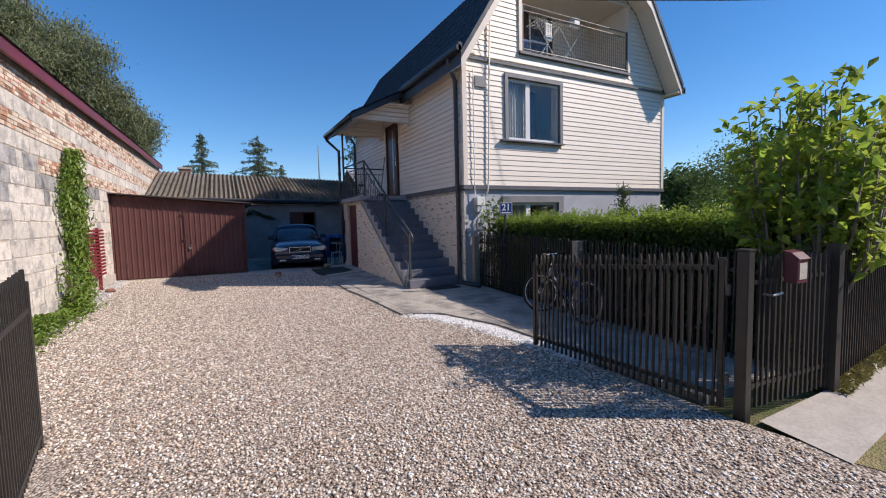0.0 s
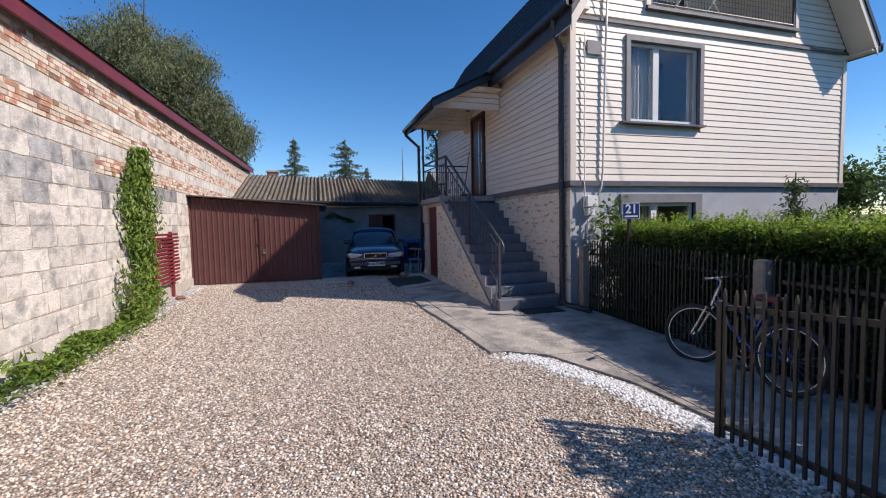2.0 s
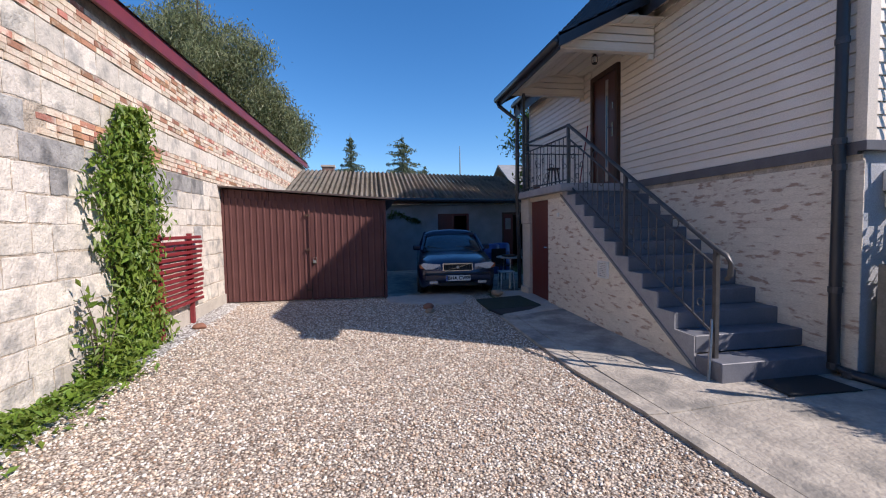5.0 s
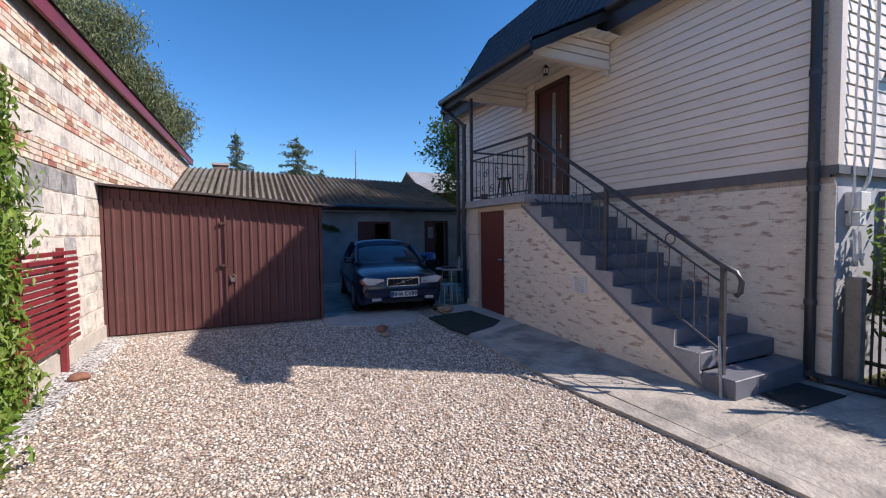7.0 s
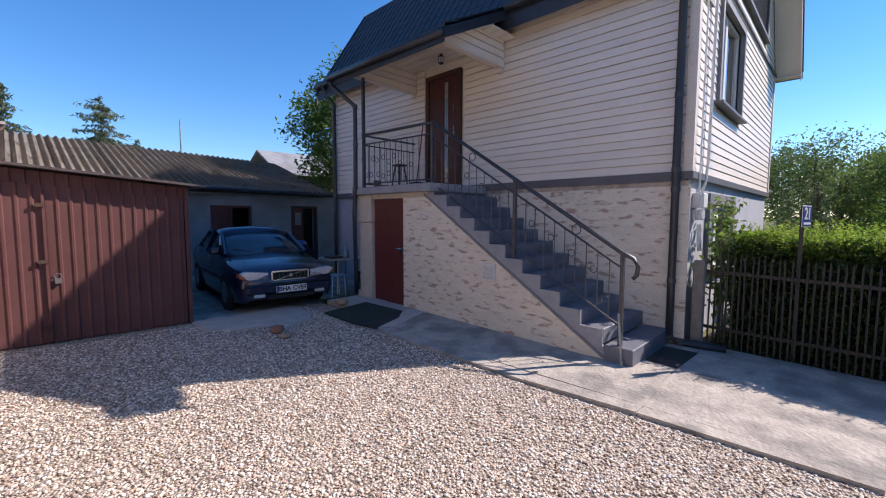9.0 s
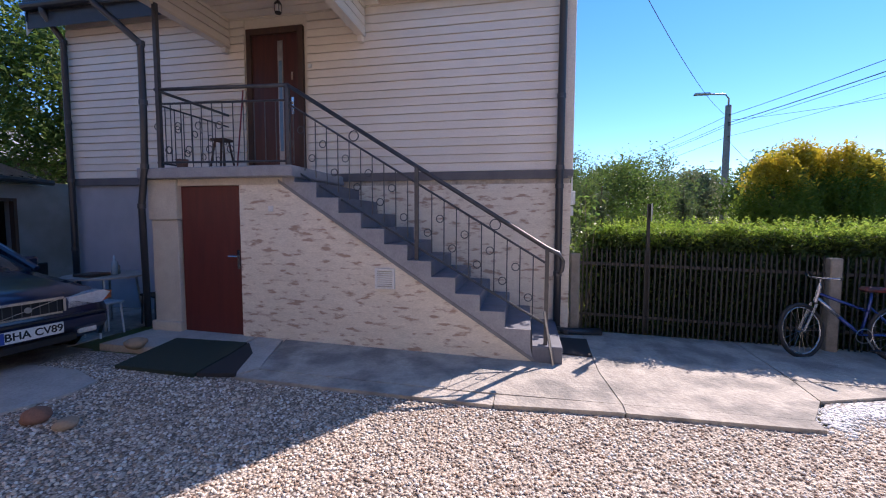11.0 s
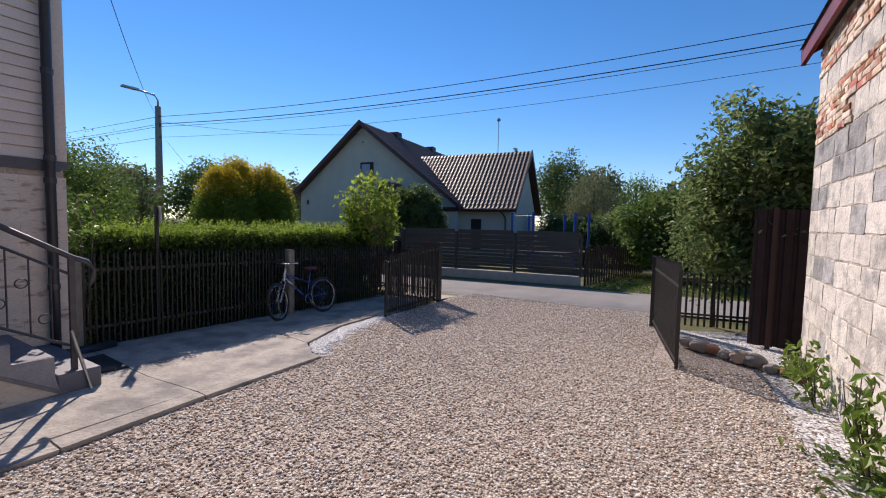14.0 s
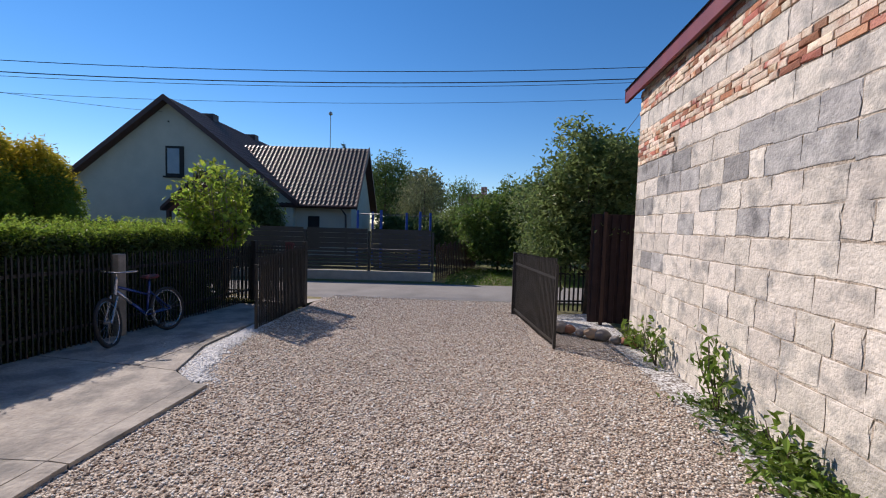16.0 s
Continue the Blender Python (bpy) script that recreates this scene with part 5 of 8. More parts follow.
part("bumper", box(bmesh.new(), -0.74, 0.74, -0.06, 0.12, 0.33, 0.52, bevel=0.05), PAINT, car, local=True)
part("lower_intake", box(bmesh.new(), -0.40, 0.40, -0.045, 0.02, 0.24, 0.315, bevel=0.01), M["dark"], car, local=True)
part("bumper_strip", box(bmesh.new(), -0.70, 0.70, -0.07, -0.05, 0.495, 0.52, bevel=0.006), PLASTIC, car, local=True)
plate = part("number_plate", box(bmesh.new(), -0.26, 0.26, -0.085, -0.07, 0.355, 0.47), M["white"], car, "white number plate", local=True)
part("plate_flag", box(bmesh.new(), -0.258, -0.222, -0.088, -0.085, 0.358, 0.467), mat("plate_blue", (0.02, 0.07, 0.35), None, 5, 0.4), plate, local=True)
part("plate_letters", text_mesh("BHA CV89", 0.105, pose(0.015, -0.0865, 0.412, 90, 0, 0)), M["dark"], plate, local=True)
for s in (-1, 1):
    part("wiper", tube(bmesh.new(), [(0.1 + 0.35 * s, 1.24, 0.965), (-0.25 + 0.35 * s, 1.36, 1.03)], 0.008, 5), PLASTIC, car, local=True)

# ---- table corner behind the stairs ----
table = thing("garden_table", (3.9, 14.55, gz(15)), "round pale garden table with metal legs", "table")
tz = gz(15) - 0.035
tm = bmesh.new()
tube(tm, [(3.85, 14.5, tz + 0.72), (3.85, 14.5, tz + 0.745)], 0.5, 28)
part("tabletop", tm, mat("tabletop", (0.42, 0.38, 0.34), (0.34, 0.3, 0.27), 4, 0.5), table)
for dx, dy in ((-0.3, -0.3), (0.3, -0.3), (-0.3, 0.3), (0.3, 0.3)):
    part("leg", tube(bmesh.new(), [(3.85 + dx, 14.5 + dy, tz), (3.85 + dx * 0.8, 14.5 + dy * 0.8, tz + 0.72)], 0.016, 6), M["steel"], table)


def bottle(x, y, h, r, m, label):
    bm = bmesh.new()
    z0 = tz + 0.745
    rings = [(0, r), (h * 0.62, r), (h * 0.75, r * 0.45), (h, r * 0.38)]
    prev = None
    for zz, rr in rings:
        cur = [bm.verts.new((x + rr * math.cos(a * math.pi / 5), y + rr * math.sin(a * math.pi / 5), z0 + zz)) for a in range(10)]
        if prev:
            for i in range(10):
                bm.faces.new((prev[i], prev[(i + 1) % 10], cur[(i + 1) % 10], cur[i]))
        else:
            bm.faces.new(cur[::-1])
        prev = cur
    bm.faces.new(prev)
    return solo("bottle", bm, m, label, "bottle", base=(x, y, z0), smooth=True)


bottle(3.85, 14.35, 0.28, 0.04, mat("bottle_blue", (0.35, 0.5, 0.6), None, 4, 0.15), "pale blue spray bottle on the garden table")
bottle(3.95, 14.42, 0.18, 0.035, mat("jar", (0.3, 0.32, 0.3), None, 4, 0.15), "small glass jar on the garden table")
tray = bmesh.new()
box(tray, 3.5, 3.8, 14.35, 14.65, tz + 0.746, tz + 0.79, bevel=0.01)
solo("tray", tray, M["old_wood"], "dark tray on the garden table", "tray", base=(3.65, 14.5, tz + 0.746))


def chair(x, y, rz, m, label, group):
    c = thing("garden_chair", (x, y, tz), label, "chair", group, rz=rz)
    part("seat", box(bmesh.new(), -0.22, 0.22, -0.22, 0.22, 0.42, 0.45, bevel=0.01), m, c, local=True)
    part("backrest", box(bmesh.new(), -0.22, 0.22, 0.2, 0.23, 0.45, 0.88, bevel=0.01), m, c, local=True)
    for dx in (-0.19, 0.19):
        for dy in (-0.19, 0.19):
            part("leg", tube(bmesh.new(), [(dx * 1.1, dy * 1.1, 0), (dx, dy, 0.42)], 0.014, 6), M["iron"], c, local=True)
    return c


chair(4.15, 13.85, 250, M["dark"], "black garden chair by the round table", "garden chairs")
chair(3.8, 15.5, 10, M["dark"], "black garden chair behind the round table", "garden chairs")
stl = thing("white_stool", (3.42, 14.05, tz), "small stool with a pale blue seat", "stool")
part("seat", boxes((3.25, 3.59, 13.9, 14.2, tz + 0.42, tz + 0.45), bevel=0.008), mat("stool_top", (0.42, 0.5, 0.55), None, 6, 0.5), stl)
for dx in (-0.14, 0.14):
    for dy in (-0.11, 0.11):
        part("leg", tube(bmesh.new(), [(3.42 + dx * 1.15, 14.05 + dy * 1.15, tz), (3.42 + dx, 14.05 + dy, tz + 0.42)], 0.012, 6), M["white"], stl)
BLUE = mat("blue_barrel", (0.02, 0.07, 0.25), (0.03, 0.09, 0.3), 5, 0.4, bump=0.05)
for x, y in ((4.05, 17.5), (4.55, 18.0)):
    bm = bmesh.new()
    rows = [(0, 0.26), (0.06, 0.29), (0.3, 0.29), (0.33, 0.305), (0.36, 0.29), (0.62, 0.29), (0.65, 0.305), (0.68, 0.29), (0.88, 0.28), (0.93, 0.22)]
    prev = None
    for zz, rr in rows:
        cur = [bm.verts.new((x + rr * math.cos(a * math.pi / 10), y + rr * math.sin(a * math.pi / 10), tz + zz)) for a in range(20)]
        if prev:
            for i in range(20):
                bm.faces.new((prev[i], prev[(i + 1) % 20], cur[(i + 1) % 20], cur[i]))
        else:
            bm.faces.new(cur[::-1])
        prev = cur
    bm.faces.new(prev)
    solo("barrel", bm, BLUE, "blue plastic rain barrel by the outbuilding", "barrel", "rain barrels", smooth=True, base=(x, y, tz))


def boulder(x, y, z, r, m, label, squash=0.65, seed=0, group="field stones"):
    bm = bmesh.new()
    bmesh.ops.create_icosphere(bm, subdivisions=3, radius=r)
    for v in bm.verts:
        k = 1 + 0.22 * noise.noise(v.co / r * 1.3 + Vector((seed * 7.1, seed, 0)))
        v.co = Vector((v.co.x * k * 1.15, v.co.y * k, v.co.z * k * squash))
    bm.transform(Matrix.Translation((x, y, z + r * squash * 0.75)))
    return solo("field_stone", bm, m, label, "stone", group, smooth=True, base=(x, y, z))


STONE_RED = mat("stone_red", (0.34, 0.16, 0.10), (0.26, 0.12, 0.08), 7, 0.9, bump=0.5)
STONE_TAN = mat("stone_tan", (0.42, 0.30, 0.20), (0.33, 0.24, 0.17), 7, 0.9, bump=0.5)
STONE_GREY = mat("stone_grey", (0.30, 0.27, 0.24), (0.20, 0.18, 0.17), 6, 0.9, bump=0.6)
boulder(1.33, 12.15, gz(12.3), 0.085, STONE_RED, "reddish field stone on the gravel", 0.75, 1)
boulder(1.31, 11.85, gz(12), 0.07, STONE_TAN, "flat tan field stone on the gravel", 0.6, 2)
boulder(2.87, 12.95, gz(13) + 0.03, 0.10, STONE_TAN, "tan field stone beside the green mat", 0.7, 3)
boulder(-2.3, 11.6, gz(11.6), 0.09, STONE_RED, "small reddish stone on the white gravel", 0.6, 4)

# ---- fences and gates ----
def picket(bm, w, t, h, point=0.05):
    """A flat bar with a pointed top, standing at the origin."""
    return prism(bm, [(-w / 2, 0), (w / 2, 0), (w / 2, h - point), (0, h), (-w / 2, h - point)], "y", -t / 2, t / 2)


def mesh_of(bm, name, material):
    me = bpy.data.meshes.new(name)
    bm.to_mesh(me)
    bm.free()
    me.materials.append(material)
    return me


def place(name, me, parent, m):
    """One more object on a shared mesh, at the world pose m."""
    ob = new(name, me)
    ob.parent = parent
    ob.matrix_basis = POSE[parent].inverted() @ m
    return ob


def picket_run(owner, a, b, n, me, z0, name="picket", turn=0.0, tall=(1.0, 1.0)):
    a, b = Vector((*a, 0)), Vector((*b, 0))
    ang = math.degrees(math.atan2(b.y - a.y, b.x - a.x))
    for k in range(n):
        p = a.lerp(b, k / (n - 1))
        place(name, me, owner, pose(p.x, p.y, z0 + gz(p.y) + random.uniform(-0.006, 0.006), 0, random.uniform(-0.6, 0.6), ang + turn) @ Matrix.Diagonal((1, 1, tall[0] + (tall[1] - tall[0]) * k / (n - 1), 1)))


def bar_between(a, b, w, h):
    """A flat rail between two points."""
    a, b = Vector(a), Vector(b)
    bm = bmesh.new()
    d = (b - a)
    n = Vector((-d.y, d.x, 0)).normalized() * w / 2
    up = Vector((0, 0, h / 2))
    vs = [bm.verts.new(p + s * n + q * up) for p in (a, b) for s, q in ((-1, -1), (1, -1), (1, 1), (-1, 1))]
    for f in ((0, 1, 2, 3), (7, 6, 5, 4), (0, 4, 5, 1), (1, 5, 6, 2), (2, 6, 7, 3), (3, 7, 4, 0)):
        bm.faces.new([vs[i] for i in f])
    bmesh.ops.recalc_face_normals(bm, faces=bm.faces[:])
    return bm


P_SIDE = mesh_of(picket(bmesh.new(), 0.020, 0.014, 1.22), "picket", mat("fence_paint", (0.014, 0.014, 0.013), (0.026, 0.024, 0.021), 12, 0.6, bump=0.4, vary=0.3))
P_GATE = mesh_of(picket(bmesh.new(), 0.020, 0.020, 1.25, 0.05), "gate_picket", M["black_paint"])
P_LOW = mesh_of(picket(bmesh.new(), 0.035, 0.02, 1.0), "low_picket", M["black_paint"])

side = thing("side_fence", (5.2, 4.5, gz(4.5)), "black painted picket fence along the hedge", "fence", "garden fences")
picket_run(side, (5.2, 7.75), (5.12, 4.80), 47, P_SIDE, 0.04)
picket_run(side, (5.12, 4.59), (4.98, 1.55), 48, P_SIDE, 0.04)
for z in (0.28, 1.02):
    part("rail", bar_between((5.225, 7.8, gz(7.8) + z), (5.145, 4.65, gz(4.65) + z), 0.03, 0.04), M["black_paint"], side)
    part("rail", bar_between((5.14, 4.55, gz(4.5) + z), (5.0, 1.5, z), 0.03, 0.04), M["black_paint"], side)
for x, y, h in ((5.14, 7.86, 1.16), (5.10, 4.70, 1.23)):
    solo("concrete_post", boxes((x - 0.065, x + 0.065, y - 0.065, y + 0.065, gz(y) - 0.05, gz(y) + h), bevel=0.012), M["post_concrete"], "weathered concrete fence post with rounded edges", "post", "concrete posts", base=(x, y, gz(y)))
east = thing("front_fence", (8, 1.45, 0), "black steel picket fence along the lane", "fence", "garden fences")
picket_run(east, (5.05, 1.47), (13.0, 2.2), 98, P_GATE, 0.06)
for z in (0.25, 1.08):
    part("rail", bar_between((4.98, 1.5, z), (13.0, 2.23, z), 0.03, 0.035), M["black_paint"], east)
part("corner_post", boxes((4.90, 5.0, 1.40, 1.50, 0, 1.36)), M["black_paint"], east)
gate = thing("driveway_gate", (3.66, 1.65, 0), "open black steel driveway gate leaf with pointed pickets", "gate", "gate leaves")
picket_run(gate, (3.645, 1.76), (3.49, 3.80), 32, P_GATE, 0.04, tall=(1.045, 0.91))
for za, zb in ((0.14, 0.14), (1.22, 1.05)):
    part("rail", bar_between((3.67, 1.70, za), (3.51, 3.82, zb), 0.03, 0.04), M["black_paint"], gate)
for x, y, h in ((3.66, 1.71, 1.3), (3.49, 3.84, 1.1)):
    part("stile", boxes((x - 0.02, x + 0.02, y - 0.02, y + 0.02, 0.05, h)), M["black_paint"], gate)
gp = thing("gate_post", (3.72, 1.58, 0), "black square steel gate post with hinges", "post")
part("shaft", boxes((3.675, 3.765, 1.53, 1.62, -0.05, 1.36), bevel=0.006), M["black_paint"], gp)
part("cap", boxes((3.668, 3.772, 1.523, 1.627, 1.36, 1.375)), M["black_paint"], gp)
for z in (0.25, 1.0):
    part("hinge", tube(bmesh.new(), [(3.65, 1.66, z), (3.65, 1.66, z + 0.09)], 0.02, 8), M["iron"], gp)
wick = thing("wicket_gate", (4.3, 1.46, 0), "closed black wicket gate with pickets", "gate")
picket_run(wick, (3.86, 1.545), (4.86, 1.46), 15, P_GATE, 0.06)
for z in (0.25, 1.1):
    part("rail", bar_between((3.80, 1.56, z), (4.9, 1.47, z), 0.03, 0.035), M["black_paint"], wick)
bm = bmesh.new()
tube(bm, [(3.9, 1.53, 1.0), (3.9, 1.46, 1.0), (4.02, 1.45, 1.01)], 0.01, 6)
part("handle", bm, M["steel"], wick, "steel lever handle")
box_ = thing("mailbox", (4.14, 1.41, 1.09), "maroon metal mailbox hung on the wicket gate", "mailbox")
MAROON = mat("mailbox_paint", (0.14, 0.035, 0.05), (0.11, 0.03, 0.04), 6, 0.35)
bm = bmesh.new()
prism(bm, [(1.37, 1.09), (1.46, 1.09), (1.46, 1.33), (1.41, 1.32), (1.37, 1.28)], "x", 4.06, 4.22)
part("body", bm, MAROON, box_)
bm = bmesh.new()
prism(bm, [(1.355, 1.285), (1.41, 1.335), (1.47, 1.35), (1.47, 1.336), (1.41, 1.322), (1.36, 1.275)], "x", 4.05, 4.23)
part("lid", bm, MAROON, box_)
part("label_plate", boxes((4.08, 4.20, 1.364, 1.37, 1.12, 1.25)), M["concrete_pale"], box_, "pale worn number plate")

lgate = thing("driveway_gate", (-0.85, 1.5, 0), "open black steel gate leaf seen edge-on", "gate", "gate leaves")
picket_run(lgate, (-0.82, 1.52), (-1.235, 3.83), 37, P_GATE, 0.04, tall=(1.02, 1.06))
for z in (0.12, 1.08):
    part("rail", bar_between((-0.80, 1.45, z), (-1.245, 3.87, z), 0.03, 0.04), M["black_paint"], lgate)
for x, y in ((-0.80, 1.45), (-1.245, 3.87)):
    part("stile", boxes((x - 0.02, x + 0.02, y - 0.02, y + 0.02, 0.03, 1.29)), M["black_paint"], lgate)
part("post", boxes((-0.86, -0.74, 1.32, 1.44, -0.05, 1.3)), M["black_paint"], lgate)
low = thing("low_fence", (-2, 0.7, 0), "low black picket fence under the lilac", "fence", "garden fences")
picket_run(low, (-0.9, 1.15), (-4.2, 0.35), 34, P_LOW, 0.03)
for z in (0.25, 0.85):
    part("rail", bar_between((-0.85, 1.18, z), (-4.3, 0.35, z), 0.03, 0.035), M["black_paint"], low)
pan = thing("metal_panel", (-2.65, 2.1, 0), "tall maroon ribbed metal panel beside the block wall", "panel")
bm = bmesh.new()
outline = []
for k in range(7):
    x = -3.25 + 0.16 * k
    outline += [(x, 1.99), (x + 0.09, 1.99), (x + 0.105, 1.96), (x + 0.145, 1.96)]
prism(bm, outline + [(p[0], p[1] + 0.006) for p in outline[::-1]], "z", 0.05, 2.12)
part("sheet", bm, mat("old_maroon", (0.035, 0.014, 0.014), (0.025, 0.011, 0.011), 5, 0.8, bump=0.2), pan)
part("post", boxes((-2.42, -2.36, 1.96, 2.02, 0, 2.16)), M["old_wood"], pan)
for k in range(9):
    f = k / 8
    boulder(-1.36 - 1.22 * f, 2.62 + 0.92 * f + 0.04 * math.sin(k * 2.3), gz(3) + 0.03, 0.095 + 0.022 * math.sin(k * 1.7), (STONE_GREY, STONE_GREY, STONE_RED, STONE_GREY, STONE_TAN, STONE_GREY, STONE_GREY, STONE_RED, STONE_RED)[k],
            ("rounded reddish edging stone by the white gravel" if k in (2, 7, 8) else "rounded grey edging stone by the white gravel"), 0.85, 10 + k, "edging stones")

# ---- house number on its post ----
sign = thing("house_sign", (5.25, 6.85, 0), "blue enamel house number sign on a post", "sign")
part("post", boxes((5.24, 5.28, 6.85, 6.89, 0, 1.97)), M["black_paint"], sign)
BLUE_E = mat("enamel_blue", (0.012, 0.045, 0.22), None, 5, 0.3, bump=0)
sm = pose(5.26, 6.83, 1.85, 90, 0, -14)
bm = bmesh.new()
box(bm, -0.135, 0.135, -0.125, 0.125, -0.006, 0.0, bevel=0.002)
bm.transform(sm)
part("plate", bm, M["white"], sign, "white enamel border")
bm = bmesh.new()
box(bm, -0.125, 0.125, -0.115, 0.115, 0.0, 0.003)
bm.transform(sm)
part("field", bm, BLUE_E, sign)
part("digits", text_mesh("21", 0.19, sm @ pose(0, 0.025, 0.005)), M["white"], sign)
bm = bmesh.new()
box(bm, -0.105, 0.105, -0.095, -0.07, 0.003, 0.006)
bm.transform(sm)
part("name_bar", bm, M["white"], sign, "white line of small writing")

# ---- bicycle ----
bike = thing("bicycle", (4.9, 4.6, gz(4.6) + 0.035), "blue and silver mountain bicycle leaning on the fence", "bicycle")
BZ0 = gz(4.6) + 0.02
LEAN = math.radians(9)


def bk(y, z, off=0.0):
    """A point of the leaning bicycle: y along it, z up it."""
    return (4.71 + z * math.sin(LEAN) + off, y + 0.09, BZ0 + z * math.cos(LEAN))


BLUEF = mat("bike_blue", (0.012, 0.04, 0.20), (0.015, 0.05, 0.24), 6, 0.25, 0.3, bump=0, coat=0.6)
SILV = mat("bike_silver", (0.55, 0.55, 0.58), (0.5, 0.5, 0.52), 6, 0.25, 0.8, bump=0)
for yc, yaw in ((5.12, 22), (4.10, 0)):
    tm, rm, sp, hb = bmesh.new(), bmesh.new(), bmesh.new(), bmesh.new()
    ring(tm, (0, 0, 0), 0.315, 0.024, "x", 32, 8)
    ring(rm, (0, 0, 0), 0.284, 0.011, "x", 32, 6)
    for k in range(18):
        a = 2 * math.pi * k / 18
        tube(sp, [(0, 0, 0), (0, 0.28 * math.cos(a), 0.28 * math.sin(a))], 0.0015, 4)
    tube(hb, [(-0.05, 0, 0), (0.05, 0, 0)], 0.02, 8)
    m = Matrix.Translation(bk(yc, 0.34)) @ Matrix.Rotation(LEAN, 4, "Y") @ Matrix.Rotation(math.radians(yaw), 4, "Z")
    for b in (tm, rm, sp, hb):
        b.transform(m)
    wh = part("wheel", tm, M["rubber"], bike, "black tyre", smooth=True)
    part("rim", rm, SILV, wh, "silver rim", smooth=True)
    part("spokes", sp, M["steel"], wh, kind="stuff")
    part("hub", hb, M["steel"], wh)
HEAD, BB, SEAT, REAR, FRONT = (4.92, 0.80), (4.50, 0.32), (4.38, 0.72), (4.10, 0.34), (5.12, 0.34)
part("top_tube", tube(bmesh.new(), [bk(*HEAD), bk(4.40, 0.60)], 0.018, 8), BLUEF, bike, smooth=True)
part("down_tube", tube(bmesh.new(), [bk(4.93, 0.74), bk(4.72, 0.53)], 0.022, 8), SILV, bike, smooth=True)
part("down_tube", tube(bmesh.new(), [bk(4.72, 0.53), bk(*BB)], 0.021, 8), BLUEF, bike, smooth=True)
part("seat_tube", tube(bmesh.new(), [bk(*BB), bk(*SEAT), bk(4.36, 0.86)], 0.017, 8), BLUEF, bike, smooth=True)
for off in (-0.05, 0.05):
    part("chain_stay", tube(bmesh.new(), [bk(*BB), bk(REAR[0], REAR[1], off)], 0.010, 6), BLUEF, bike)
    part("seat_stay", tube(bmesh.new(), [bk(4.39, 0.66), bk(REAR[0], REAR[1], off)], 0.009, 6), BLUEF, bike)
    part("fork_leg", tube(bmesh.new(), [bk(4.97, 0.68, off), bk(5.12, 0.34, off)], 0.014, 6), SILV, bike)
part("head_tube", tube(bmesh.new(), [bk(4.96, 0.69), bk(4.90, 0.90)], 0.022, 8), SILV, bike)
part("stem", tube(bmesh.new(), [bk(4.90, 0.90), bk(4.89, 0.98), bk(4.97, 1.0)], 0.016, 6), SILV, bike)
part("handlebar", tube(bmesh.new(), [bk(4.86, 1.02, -0.30), bk(4.96, 1.0, -0.12), bk(4.97, 1.0, 0.1), bk(4.9, 1.02, 0.26)], 0.012, 6), SILV, bike, smooth=True)
for off in (-0.28, 0.24):
    part("grip", tube(bmesh.new(), [bk(4.85, 1.02, off - 0.02), bk(4.89, 1.015, off + 0.08)], 0.018, 6), M["rubber"], bike)
part("saddle", box(bmesh.new(), 4.77, 4.91, 4.31, 4.56, BZ0 + 0.83, BZ0 + 0.89, bevel=0.025), mat("saddle_red", (0.25, 0.03, 0.03), (0.04, 0.03, 0.03), 9, 0.6), bike, "dark saddle with a red patch")
cr = bmesh.new()
ring(cr, bk(4.50, 0.32, -0.06), 0.085, 0.006, "x", 20, 5)
part("chainring", cr, M["steel"], bike)
part("crank", tube(bmesh.new(), [bk(4.50, 0.32, -0.08), bk(4.42, 0.17, -0.08)], 0.01, 6), M["steel"], bike)
part("pedal", box(bmesh.new(), 4.57, 4.65, 4.46, 4.56, BZ0 + 0.15, BZ0 + 0.175), M["rubber"], bike)

# ---- across the lane ----
def lane(x, off):
    """A place off metres beyond the neighbour's fence line, at x along it."""
    u = Vector((0.992, 0.129, 0))
    return Vector((1.65, -3.45, 0)) + u * (x - 1.65) + Vector((0.129, -0.992, 0)) * off


STREET = 7.4
slat_fence = thing("slatted_fence", lane(8, 0), "modern anthracite slatted metal fence on a concrete base", "fence")
ANTH = mat("anthracite", (0.028, 0.036, 0.038), (0.036, 0.044, 0.046), 4, 0.4, 0.1, bump=0.02)
a, b = lane(1.6, 0), lane(30, 0)
part("base", bar_between((a.x, a.y, 0.08), (b.x, b.y, 0.08), 0.2, 0.32), M["concrete_pale"], slat_fence, "pale concrete plinth")
x = 1.62
while x < 29:
    p = lane(x, 0)
    part("post", boxes((p.x - 0.04, p.x + 0.04, p.y - 0.04, p.y + 0.04, 0.2, 1.56)), ANTH, slat_fence)
    q0, q1 = lane(x + 0.06, 0), lane(x + 2.04, 0)
    z = 0.28
    for h in (0.09, 0.09, 0.09, 0.09, 0.09, 0.09, 0.155, 0.155, 0.155, 0.155):
        part("slat", bar_between((q0.x, q0.y, z + h / 2), (q1.x, q1.y, z + h / 2), 0.02, h), ANTH, slat_fence)
        z += h + (0.028 if h < 0.1 else 0.008)
    x += 2.1

nb = thing("neighbour_house", (15.5, -13, 0), "grey-green rendered house with a brown tiled gable roof", "house")
NWALL = mat("neighbour_render", (0.52, 0.54, 0.47), (0.47, 0.49, 0.43), 1.5, 0.9, bump=0.15, grain=60)
NTILE = mat("brown_tile", (0.075, 0.05, 0.048), (0.055, 0.04, 0.038), 4, 0.55, bump=0.1, island=0.15, spec=0.35)
NTRIM = mat("brown_board", (0.07, 0.025, 0.02), (0.055, 0.02, 0.018), 6, 0.5)
